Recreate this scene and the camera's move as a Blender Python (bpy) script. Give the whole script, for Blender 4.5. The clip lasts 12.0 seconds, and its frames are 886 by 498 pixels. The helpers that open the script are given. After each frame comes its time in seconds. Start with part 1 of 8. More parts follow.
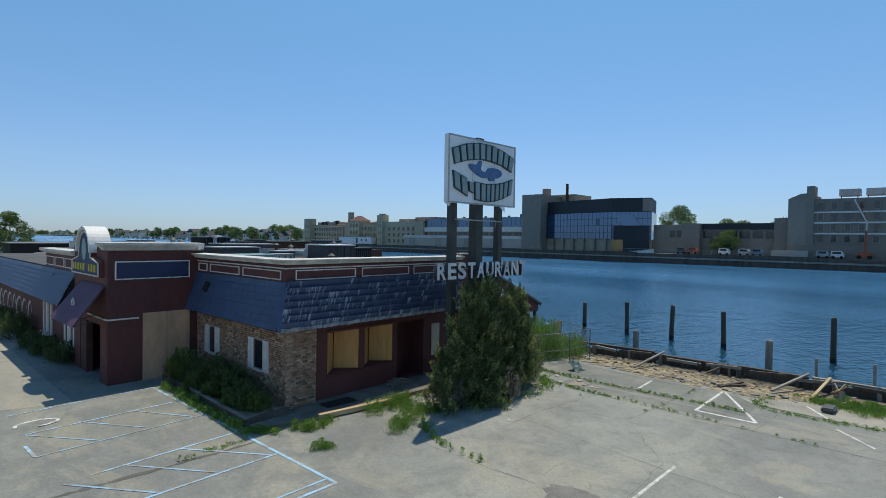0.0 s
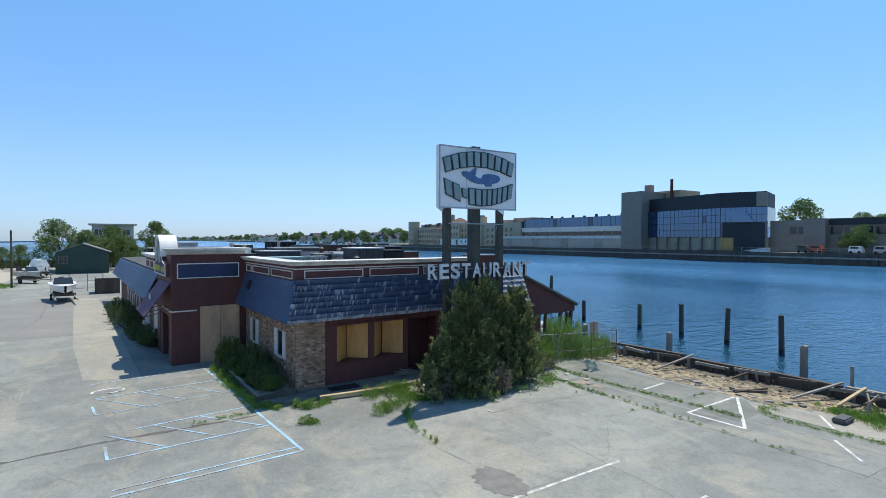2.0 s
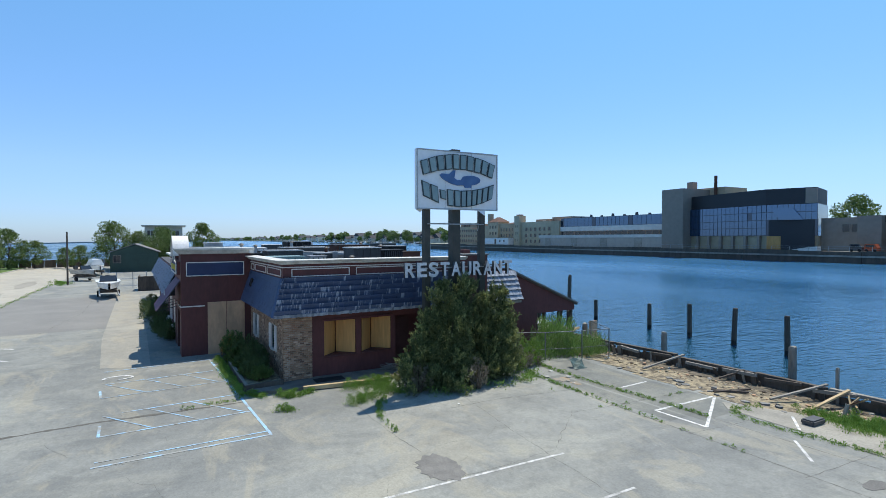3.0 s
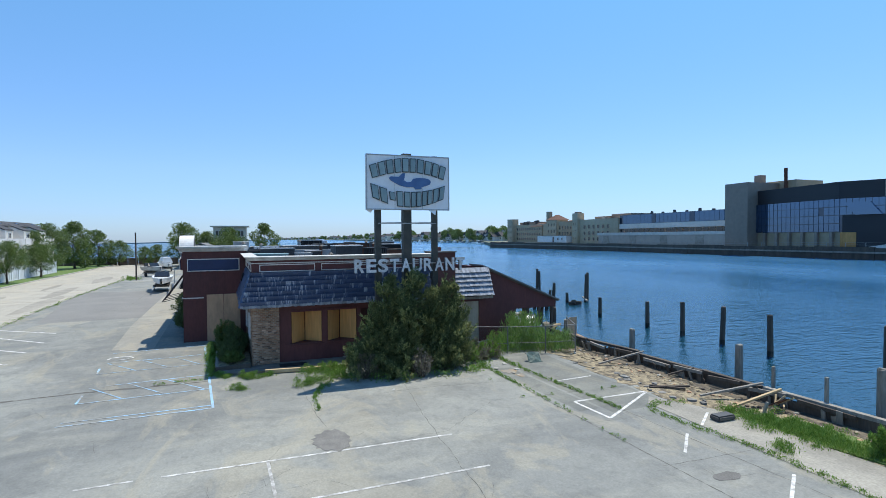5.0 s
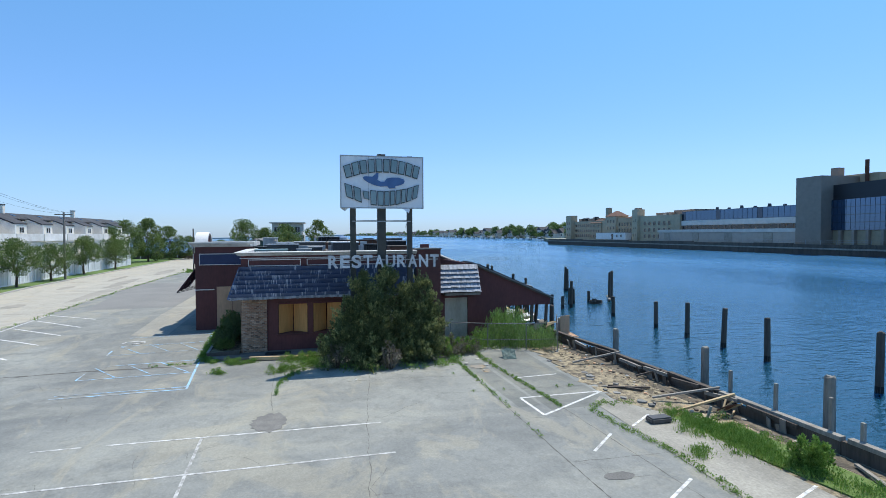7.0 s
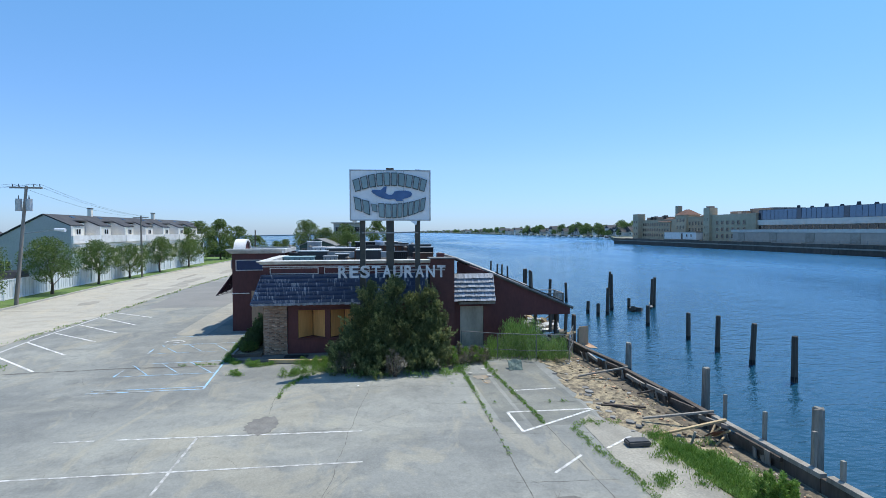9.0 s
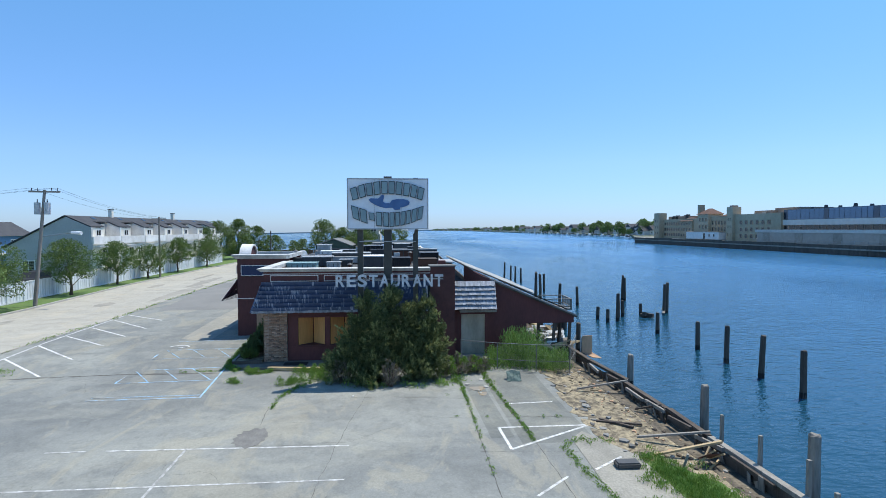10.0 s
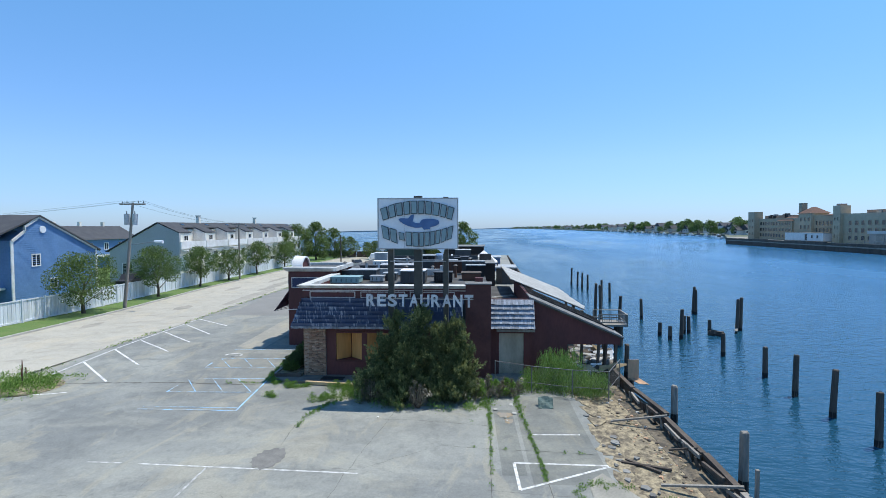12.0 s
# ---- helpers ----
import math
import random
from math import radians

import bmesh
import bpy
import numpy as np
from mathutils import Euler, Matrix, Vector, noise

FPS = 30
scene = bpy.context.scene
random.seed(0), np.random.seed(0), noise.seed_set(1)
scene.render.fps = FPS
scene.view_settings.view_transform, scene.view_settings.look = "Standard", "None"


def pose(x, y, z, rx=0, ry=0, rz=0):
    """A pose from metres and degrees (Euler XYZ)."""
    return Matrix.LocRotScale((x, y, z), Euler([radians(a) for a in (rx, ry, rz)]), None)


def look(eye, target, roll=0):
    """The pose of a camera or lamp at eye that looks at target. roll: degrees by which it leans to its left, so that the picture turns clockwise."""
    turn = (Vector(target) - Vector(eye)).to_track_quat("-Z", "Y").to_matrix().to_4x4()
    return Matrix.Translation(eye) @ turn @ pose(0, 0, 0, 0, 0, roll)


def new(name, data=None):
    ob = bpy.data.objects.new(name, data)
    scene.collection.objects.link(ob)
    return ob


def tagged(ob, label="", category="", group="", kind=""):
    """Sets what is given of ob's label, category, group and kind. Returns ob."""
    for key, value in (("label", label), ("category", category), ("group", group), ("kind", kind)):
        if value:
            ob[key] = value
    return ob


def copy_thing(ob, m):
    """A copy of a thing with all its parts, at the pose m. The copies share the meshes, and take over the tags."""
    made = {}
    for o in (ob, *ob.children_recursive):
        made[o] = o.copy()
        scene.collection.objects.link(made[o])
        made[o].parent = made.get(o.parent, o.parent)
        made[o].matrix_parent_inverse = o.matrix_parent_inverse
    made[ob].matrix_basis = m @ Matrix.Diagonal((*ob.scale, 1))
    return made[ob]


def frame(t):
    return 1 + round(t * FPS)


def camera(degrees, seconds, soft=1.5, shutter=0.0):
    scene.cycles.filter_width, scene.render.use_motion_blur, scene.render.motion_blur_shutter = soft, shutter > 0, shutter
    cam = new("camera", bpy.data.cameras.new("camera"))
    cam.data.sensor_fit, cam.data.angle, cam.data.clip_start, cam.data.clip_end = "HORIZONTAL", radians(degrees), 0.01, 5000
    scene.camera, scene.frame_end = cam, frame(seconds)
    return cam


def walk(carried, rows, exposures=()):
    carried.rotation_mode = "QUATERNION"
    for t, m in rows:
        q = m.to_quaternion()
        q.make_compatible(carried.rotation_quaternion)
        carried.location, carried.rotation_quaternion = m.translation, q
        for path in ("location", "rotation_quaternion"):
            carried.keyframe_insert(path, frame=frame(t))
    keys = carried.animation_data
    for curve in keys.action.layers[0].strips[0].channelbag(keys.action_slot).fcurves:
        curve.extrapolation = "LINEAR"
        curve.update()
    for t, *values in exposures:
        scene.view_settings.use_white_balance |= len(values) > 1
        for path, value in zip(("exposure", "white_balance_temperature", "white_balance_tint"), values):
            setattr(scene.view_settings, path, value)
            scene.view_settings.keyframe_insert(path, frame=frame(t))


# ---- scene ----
cam = camera(81.0, 12.0, soft=0.45)
PATH = [
    (0, (0.673, -0.019, 5.683), (-0.735, 1.401, 5.644), 0.9),
    (0.5, (1.521, 0.394, 5.698), (0.048, 1.747, 5.658), 0.7),
    (1, (2.441, 0.865, 5.736), (0.901, 2.14, 5.697), 0.5),
    (1.5, (3.424, 1.49, 5.788), (1.81, 2.67, 5.748), 0.4),
    (2, (4.46, 2.266, 5.788), (2.784, 3.357, 5.749), 0.1),
    (2.5, (5.466, 3.135, 5.74), (3.744, 4.151, 5.705), -0.1),
    (3, (6.442, 4.064, 5.8), (4.677, 5.004, 5.759), -0.1),
    (5, (9.77, 8.036, 5.77), (7.895, 8.728, 5.724), -0.4),
    (5.5, (10.387, 9.06, 5.731), (8.489, 9.688, 5.685), -0.4),
    (6, (10.847, 10.094, 5.76), (8.93, 10.66, 5.707), -0.4),
    (6.5, (11.22, 10.993, 5.776), (9.288, 11.506, 5.719), -0.3),
    (7, (11.564, 11.79, 5.804), (9.616, 12.239, 5.745), -0.2),
    (9, (12.446, 14.476, 6.449), (10.457, 14.668, 6.38), -0.1),
    (9.5, (12.404, 15.056, 6.726), (10.411, 15.204, 6.651), -0.0),
    (10, (12.27, 15.528, 6.961), (10.275, 15.642, 6.883), -0.0),
    (10.5, (12.138, 16.013, 7.214), (10.141, 16.059, 7.131), 0.0),
    (11, (12.023, 16.553, 7.471), (10.026, 16.508, 7.385), -0.0),
    (11.5, (11.915, 17.131, 7.707), (9.922, 16.993, 7.622), -0.1),
    (12, (11.787, 17.78, 7.953), (9.798, 17.588, 7.867), -0.1),
]
EXPOSURES = [(0.0, -0.08, 7400, 6), (0.2, 0.12, 7200, 7), (0.5, 0.34, 7050, 8), (3.0, 0.34, 6950, 8), (6.0, 0.34, 6750, 8), (12.0, 0.34, 6550, 8)]
walk(cam, [(t, look(eye, target, roll)) for t, eye, target, roll in PATH], EXPOSURES)

# ---- world and sun ----
SUN_DIR = Vector((-0.2, 0.325, 1.0)).normalized()
world = bpy.data.worlds.new("world")
scene.world = world
world.use_nodes = True
wn = world.node_tree.nodes
wl = world.node_tree.links
sky = wn.new("ShaderNodeTexSky")
sky.sky_type = "NISHITA"
sky.sun_disc = False
sky.sun_elevation = math.asin(SUN_DIR.z)
sky.sun_rotation = math.atan2(SUN_DIR.x, SUN_DIR.y)
sky.altitude = 0
sky.air_density = 1.0
sky.dust_density = 0.2
sky.ozone_density = 2.2
# clear maritime air: bluer towards the horizon than the plain model
geo_w = wn.new("ShaderNodeTexCoord")
sep = wn.new("ShaderNodeSeparateXYZ")
wl.new(geo_w.outputs["Generated"], sep.inputs[0])
tint = wn.new("ShaderNodeValToRGB")
tint.color_ramp.elements[0].position, tint.color_ramp.elements[0].color = 0.0, (0.45, 0.64, 1.14, 1)
tint.color_ramp.elements[1].position, tint.color_ramp.elements[1].color = 0.45, (0.7, 1.15, 1.36, 1)
mid = tint.color_ramp.elements.new(0.12)
mid.color = (0.64, 0.825, 1.17, 1)
wl.new(sep.outputs["Z"], tint.inputs[0])
mul = wn.new("ShaderNodeMix")
mul.data_type, mul.blend_type = "RGBA", "MULTIPLY"
mul.inputs["Factor"].default_value = 1.0
wl.new(sky.outputs[0], mul.inputs["A"])
wl.new(tint.outputs[0], mul.inputs["B"])
wl.new(mul.outputs["Result"], wn["Background"].inputs[0])
wn["Background"].inputs[1].default_value = 0.12

sun_data = bpy.data.lights.new("sun", "SUN")
sun_data.energy = 3.7
sun_data.angle = radians(0.53)
sun_data.color = (1.0, 0.955, 0.87)
sun = new("sun", sun_data)
sun.matrix_world = look(SUN_DIR * 60, (0, 0, 0))

# ---- materials ----


def material(name, color, rough=0.8, metal=0.0, second=None, scale=1.0, fine=12.0, bump=0.2, vary=0.12, grain=0.1, stretch=(1, 1, 1), spec=0.5, mix_low=0.35, mix_high=0.65, islands=False):
    """Two-scale noise: patches of a second colour, fine grain on value, relief, and a small shift per object."""
    m = bpy.data.materials.new(name)
    m.use_nodes = True
    nt = m.node_tree
    n, l = nt.nodes, nt.links
    bsdf = n["Principled BSDF"]
    tc = n.new("ShaderNodeTexCoord")
    mp = n.new("ShaderNodeMapping")
    mp.inputs["Scale"].default_value = stretch
    info = n.new("ShaderNodeObjectInfo")
    shift = n.new("ShaderNodeVectorMath")
    shift.operation = "MULTIPLY_ADD"
    l.new(info.outputs["Random"], shift.inputs[0])
    shift.inputs[1].default_value = (37.0, 53.0, 71.0)
    l.new(tc.outputs["Object"], shift.inputs[2])
    l.new(shift.outputs[0], mp.inputs[0])
    big = n.new("ShaderNodeTexNoise")
    big.inputs["Scale"].default_value = scale
    big.inputs["Detail"].default_value = 5
    big.inputs["Roughness"].default_value = 0.6
    l.new(mp.outputs[0], big.inputs["Vector"])
    small = n.new("ShaderNodeTexNoise")
    small.inputs["Scale"].default_value = fine
    small.inputs["Detail"].default_value = 6
    l.new(mp.outputs[0], small.inputs["Vector"])
    ramp = n.new("ShaderNodeMapRange")
    ramp.inputs[1].default_value, ramp.inputs[2].default_value = mix_low, mix_high
    l.new(big.outputs[0], ramp.inputs[0])
    mix = n.new("ShaderNodeMix")
    mix.data_type = "RGBA"
    c2 = second or [c * 0.75 for c in color]
    mix.inputs["A"].default_value = (*color, 1)
    mix.inputs["B"].default_value = (*c2, 1)
    l.new(ramp.outputs[0], mix.inputs["Factor"])
    rr = n.new("ShaderNodeMapRange")
    rr.inputs[3].default_value, rr.inputs[4].default_value = 1 - vary, 1 + vary
    if islands:
        geo = n.new("ShaderNodeNewGeometry")
        l.new(geo.outputs["Random Per Island"], rr.inputs[0])
    else:
        l.new(info.outputs["Random"], rr.inputs[0])
    gr = n.new("ShaderNodeMapRange")
    gr.inputs[1].default_value, gr.inputs[2].default_value = 0.25, 0.75
    gr.inputs[3].default_value, gr.inputs[4].default_value = 1 - grain, 1 + grain
    l.new(small.outputs[0], gr.inputs[0])
    mu = n.new("ShaderNodeMath")
    mu.operation = "MULTIPLY"
    l.new(rr.outputs[0], mu.inputs[0])
    l.new(gr.outputs[0], mu.inputs[1])
    hsv = n.new("ShaderNodeHueSaturation")
    l.new(mix.outputs["Result"], hsv.inputs["Color"])
    l.new(mu.outputs[0], hsv.inputs["Value"])
    l.new(hsv.outputs[0], bsdf.inputs["Base Color"])
    bsdf.inputs["Roughness"].default_value = rough
    bsdf.inputs["Metallic"].default_value = metal
    bsdf.inputs["Specular IOR Level"].default_value = spec
    if bump:
        b = n.new("ShaderNodeBump")
        b.inputs["Strength"].default_value = bump
        b.inputs["Distance"].default_value = 0.02
        l.new(small.outputs[0], b.inputs["Height"])
        l.new(b.outputs[0], bsdf.inputs["Normal"])
    return m


def leaf_material(name, color, second, rough=0.6):
    """Leaves: hue shifts from leaf to leaf, some light through them."""
    m = bpy.data.materials.new(name)
    m.use_nodes = True
    n, l = m.node_tree.nodes, m.node_tree.links
    bsdf = n["Principled BSDF"]
    geo = n.new("ShaderNodeNewGeometry")
    mix = n.new("ShaderNodeMix")
    mix.data_type = "RGBA"
    mix.inputs["A"].default_value = (*color, 1)
    mix.inputs["B"].default_value = (*second, 1)
    l.new(geo.outputs["Random Per Island"], mix.inputs["Factor"])
    l.new(mix.outputs["Result"], bsdf.inputs["Base Color"])
    bsdf.inputs["Roughness"].default_value = rough
    bsdf.inputs["Specular IOR Level"].default_value = 0.3
    tr = n.new("ShaderNodeBsdfTranslucent")
    l.new(mix.outputs["Result"], tr.inputs["Color"])
    add = n.new("ShaderNodeMixShader")
    add.inputs[0].default_value = 0.3
    l.new(bsdf.outputs[0], add.inputs[1])
    l.new(tr.outputs[0], add.inputs[2])
    l.new(add.outputs[0], n["Material Output"].inputs["Surface"])
    return m


def glass_material(name, color, rough=0.04, metal=0.35):
    m = bpy.data.materials.new(name)
    m.use_nodes = True
    b = m.node_tree.nodes["Principled BSDF"]
    b.inputs["Base Color"].default_value = (*color, 1)
    b.inputs["Roughness"].default_value = rough
    b.inputs["Specular IOR Level"].default_value = 0.9
    b.inputs["Metallic"].default_value = metal
    return m


M = {}


def asphalt_material(name, light, dark, dust):
    """Old asphalt: broad faded and dark zones, stains with soft edges, dusty streaks along the lot, coarse speckle."""
    m = bpy.data.materials.new(name)
    m.use_nodes = True
    n, l = m.node_tree.nodes, m.node_tree.links
    bsdf = n["Principled BSDF"]
    tc = n.new("ShaderNodeTexCoord")

    def noise_at(scale, detail, stretch=(1, 1, 1), rough=0.6, turn=0.0, warp=0.0):
        mp = n.new("ShaderNodeMapping")
        mp.inputs["Scale"].default_value = stretch
        mp.inputs["Rotation"].default_value = (0, 0, turn)
        l.new(tc.outputs["Object"], mp.inputs[0])
        t = n.new("ShaderNodeTexNoise")
        t.inputs["Scale"].default_value, t.inputs["Detail"].default_value, t.inputs["Roughness"].default_value = scale, detail, rough
        t.inputs["Distortion"].default_value = warp
        l.new(mp.outputs[0], t.inputs["Vector"])
        return t.outputs[0]

    def remap(v, a, b, c=0.0, d=1.0):
        r = n.new("ShaderNodeMapRange")
        for k, x in enumerate((a, b, c, d)):
            r.inputs[k + 1].default_value = x
        l.new(v, r.inputs[0])
        return r.outputs[0]

    def blend(fac, a, b):
        x = n.new("ShaderNodeMix")
        x.data_type = "RGBA"
        l.new(fac, x.inputs["Factor"])
        for sock, v in (("A", a), ("B", b)):
            if isinstance(v, tuple):
                x.inputs[sock].default_value = (*v, 1)
            else:
                l.new(v, x.inputs[sock])
        return x.outputs["Result"]

    c = blend(remap(noise_at(0.11, 6, warp=0.6), 0.38, 0.62), light, dark)
    c = blend(remap(noise_at(0.55, 7, warp=1.2), 0.5, 0.7, 0, 0.62), c, tuple(v * 0.74 for v in dark))
    c = blend(remap(noise_at(0.32, 6, (1, 0.35, 1), turn=0.3, warp=0.8), 0.54, 0.76, 0, 0.7), c, dust)
    c = blend(remap(noise_at(1.6, 5, (0.12, 1, 1), warp=0.4), 0.58, 0.8, 0, 0.45), c, tuple(v * 0.85 for v in light))
    c = blend(remap(noise_at(2.3, 8, warp=0.5), 0.52, 0.68, 0, 0.42), c, tuple(v * 0.78 for v in dark))
    c = blend(remap(noise_at(0.9, 8, (1, 1, 1), 0.7, 1.1, 0.3), 0.56, 0.7, 0, 0.55), c, tuple(v * 1.12 for v in light))
    c = blend(remap(noise_at(5.5, 6, warp=0.8), 0.6, 0.74, 0, 0.22), c, tuple(v * 0.75 for v in dark))
    c = blend(remap(noise_at(0.7, 5, (1, 1, 1), 0.6, 0.7), 0.58, 0.74, 0, 0.4), c, (dust[0], dust[1] * 0.96, dust[2] * 0.86))
    c = blend(remap(noise_at(0.27, 7, (1, 0.5, 1), 0.65, 0.9, 1.6), 0.5, 0.58, 0, 0.3), c, tuple(v * 0.8 for v in dark))
    c = blend(remap(noise_at(0.4, 8, (0.45, 1, 1), 0.68, 2.1, 1.1), 0.53, 0.6, 0, 0.34), c, (dust[0] * 1.02, dust[1] * 0.95, dust[2] * 0.84))
    speck = noise_at(38, 3)
    hsv = n.new("ShaderNodeHueSaturation")
    l.new(c, hsv.inputs["Color"])
    coarse = remap(noise_at(9, 6, warp=0.4, rough=0.75), 0.3, 0.7, 0.87, 1.13)
    both = n.new("ShaderNodeMath")
    both.operation = "MULTIPLY"
    l.new(remap(noise_at(19, 5, rough=0.7), 0.3, 0.7, 0.87, 1.13), both.inputs[0])
    l.new(coarse, both.inputs[1])
    l.new(both.outputs[0], hsv.inputs["Value"])
    l.new(hsv.outputs[0], bsdf.inputs["Base Color"])
    bsdf.inputs["Roughness"].default_value = 0.92
    bp = n.new("ShaderNodeBump")
    bp.inputs["Strength"].default_value, bp.inputs["Distance"].default_value = 0.3, 0.015
    l.new(speck, bp.inputs["Height"])
    l.new(bp.outputs[0], bsdf.inputs["Normal"])
    return m


M["asphalt"] = asphalt_material("asphalt", (0.288, 0.292, 0.265), (0.192, 0.199, 0.19), (0.37, 0.36, 0.302))
M["crack"] = material("crack", (0.13, 0.125, 0.11), 0.95, scale=2, fine=30, bump=0.0)
M["asphalt_mid"] = material("asphalt_mid", (0.262, 0.254, 0.235), 0.92, second=(0.215, 0.21, 0.198), scale=0.4, fine=9)
M["asphalt_patch"] = material("asphalt_patch", (0.2, 0.193, 0.178), 0.95, second=(0.15, 0.145, 0.135), scale=3, fine=30, bump=0.5, grain=0.25)
M["concrete"] = material("concrete", (0.33, 0.31, 0.262), 0.9, second=(0.22, 0.208, 0.178), scale=0.7, fine=14, bump=0.3, grain=0.2)
M["pale_strip"] = asphalt_material("pale_strip", (0.335, 0.322, 0.28), (0.285, 0.276, 0.242), (0.375, 0.355, 0.3))
M["road"] = asphalt_material("road", (0.43, 0.402, 0.338), (0.385, 0.36, 0.305), (0.47, 0.435, 0.36))
M["kerb"] = material("kerb", (0.45, 0.43, 0.39), 0.9, scale=1.5)
M["soil"] = material("soil", (0.345, 0.285, 0.185), 1.0, second=(0.115, 0.095, 0.07), scale=3.4, fine=14, bump=1.0, grain=0.4, mix_low=0.4, mix_high=0.62)
M["wet_soil"] = material("wet_soil", (0.2, 0.165, 0.12), 0.9, second=(0.07, 0.06, 0.046), scale=2.4, fine=12, bump=0.8, grain=0.35, mix_low=0.35, mix_high=0.6)
M["rust_stain"] = material("rust_stain", (0.3, 0.22, 0.13), 0.95, second=(0.24, 0.215, 0.18), scale=3, fine=20, mix_low=0.4, mix_high=0.55)
M["turf"] = material("turf", (0.09, 0.17, 0.035), 1.0, second=(0.14, 0.2, 0.06), scale=0.6, fine=25, bump=0.8, grain=0.3)
M["white_paint"] = material("white_paint", (0.66, 0.655, 0.64), 0.8, second=(0.3, 0.295, 0.275), scale=5, fine=40, grain=0.15, mix_low=0.46, mix_high=0.66)
M["worn_paint"] = material("worn_paint", (0.58, 0.575, 0.56), 0.8, second=(0.3, 0.295, 0.275), scale=4, fine=40, grain=0.18, mix_low=0.4, mix_high=0.6)
M["blue_paint"] = material("blue_paint", (0.29, 0.5, 0.7), 0.8, second=(0.27, 0.275, 0.26), scale=2.5, fine=40, grain=0.18, mix_low=0.42, mix_high=0.6)
M["red_wall"] = material("red_wall", (0.135, 0.038, 0.034), 0.7, second=(0.098, 0.03, 0.028), scale=0.9, fine=10, bump=0.15, stretch=(1, 1, 0.35), grain=0.15)
M["red_brick"] = material("red_brick", (0.125, 0.048, 0.04), 0.85, second=(0.085, 0.034, 0.03), scale=1.2, fine=14, bump=0.4)
M["board_grey"] = material("board_grey", (0.55, 0.49, 0.39), 0.85, second=(0.4, 0.35, 0.27), scale=1.6, fine=9, stretch=(1, 1, 0.4))


def brick_material(name, islands):
    """Fired brick: each brick takes its own tone between dark brown, red and pale tan."""
    m = material(name, (0.4, 0.24, 0.15), 0.9, scale=1.5, fine=40, bump=0.35, vary=0.25, grain=0.15, islands=islands)
    n, l = m.node_tree.nodes, m.node_tree.links
    ramp = n.new("ShaderNodeValToRGB")
    ramp.color_ramp.interpolation = "CONSTANT"
    e = ramp.color_ramp.elements
    e[0].position, e[0].color = 0.0, (0.21, 0.122, 0.085, 1)
    e[1].position, e[1].color = 0.18, (0.43, 0.26, 0.17, 1)
    for p, c in ((0.42, (0.5, 0.345, 0.245, 1)), (0.66, (0.34, 0.175, 0.115, 1)), (0.8, (0.54, 0.38, 0.275, 1)), (0.9, (0.27, 0.16, 0.115, 1))):
        x = e.new(p)
        x.color = c
    if islands:
        src = n.new("ShaderNodeNewGeometry").outputs["Random Per Island"]
    else:
        src = n.new("ShaderNodeObjectInfo").outputs["Random"]
    l.new(src, ramp.inputs[0])
    for x in n:
        if x.bl_idname == "ShaderNodeMix":
            l.new(ramp.outputs[0], x.inputs["A"])
    return m


M["brick"] = brick_material("brick", False)
M["brick_joined"] = brick_material("brick_joined", True)
M["slate_joined"] = material("slate_joined", (0.06, 0.09, 0.168), 0.5, second=(0.052, 0.077, 0.14), scale=1.5, fine=30, bump=0.35, vary=0.09, islands=True)
M["slate_mid"] = material("slate_mid", (0.06, 0.09, 0.165), 0.4, second=(0.36, 0.41, 0.49), scale=8, mix_low=0.5, mix_high=0.62, stretch=(1.6, 1, 0.22), fine=40, bump=0.35, vary=0.12)
M["mortar"] = material("mortar", (0.46, 0.41, 0.35), 0.95, second=(0.36, 0.32, 0.27), scale=2, fine=30)
M["slate"] = material("slate", (0.06, 0.09, 0.168), 0.5, second=(0.052, 0.077, 0.14), scale=1.5, fine=30, bump=0.35, vary=0.09)
M["slate_worn"] = material("slate_worn", (0.33, 0.365, 0.42), 0.55, second=(0.13, 0.16, 0.21), scale=3.5, fine=30, bump=0.35, vary=0.3)
M["cream"] = material("cream", (0.72, 0.66, 0.62), 0.6, second=(0.6, 0.54, 0.5), scale=3)
M["white_trim"] = material("white_trim", (0.8, 0.79, 0.77), 0.6, second=(0.68, 0.66, 0.63), scale=1.2, fine=12)
M["blue_panel"] = material("blue_panel", (0.025, 0.04, 0.11), 0.6, scale=1.5)
M["plywood"] = material("plywood", (0.64, 0.325, 0.11), 0.75, second=(0.48, 0.235, 0.075), scale=0.8, fine=9, stretch=(1, 1, 0.12), grain=0.18)
M["plywood_grey"] = material("plywood_grey", (0.6, 0.36, 0.22), 0.85, second=(0.4, 0.255, 0.16), scale=1.3, fine=8, stretch=(1, 1, 0.4))
M["awning"] = material("awning", (0.115, 0.045, 0.09), 0.7, second=(0.09, 0.035, 0.075), scale=1)
M["dark"] = material("dark", (0.018, 0.016, 0.016), 0.9, scale=2)
M["window_dark"] = glass_material("window_dark", (0.03, 0.035, 0.045), 0.08)
M["timber"] = material("timber", (0.12, 0.095, 0.075), 0.95, second=(0.07, 0.055, 0.045), scale=1.2, fine=16, stretch=(1, 1, 0.15), bump=0.6, grain=0.25)
M["timber_grey"] = material("timber_grey", (0.3, 0.275, 0.24), 0.95, second=(0.2, 0.18, 0.155), scale=1.2, fine=14, stretch=(1, 1, 0.2), bump=0.5, grain=0.25)
M["timber_new"] = material("timber_new", (0.5, 0.38, 0.22), 0.85, second=(0.4, 0.29, 0.16), scale=1.2, fine=14)
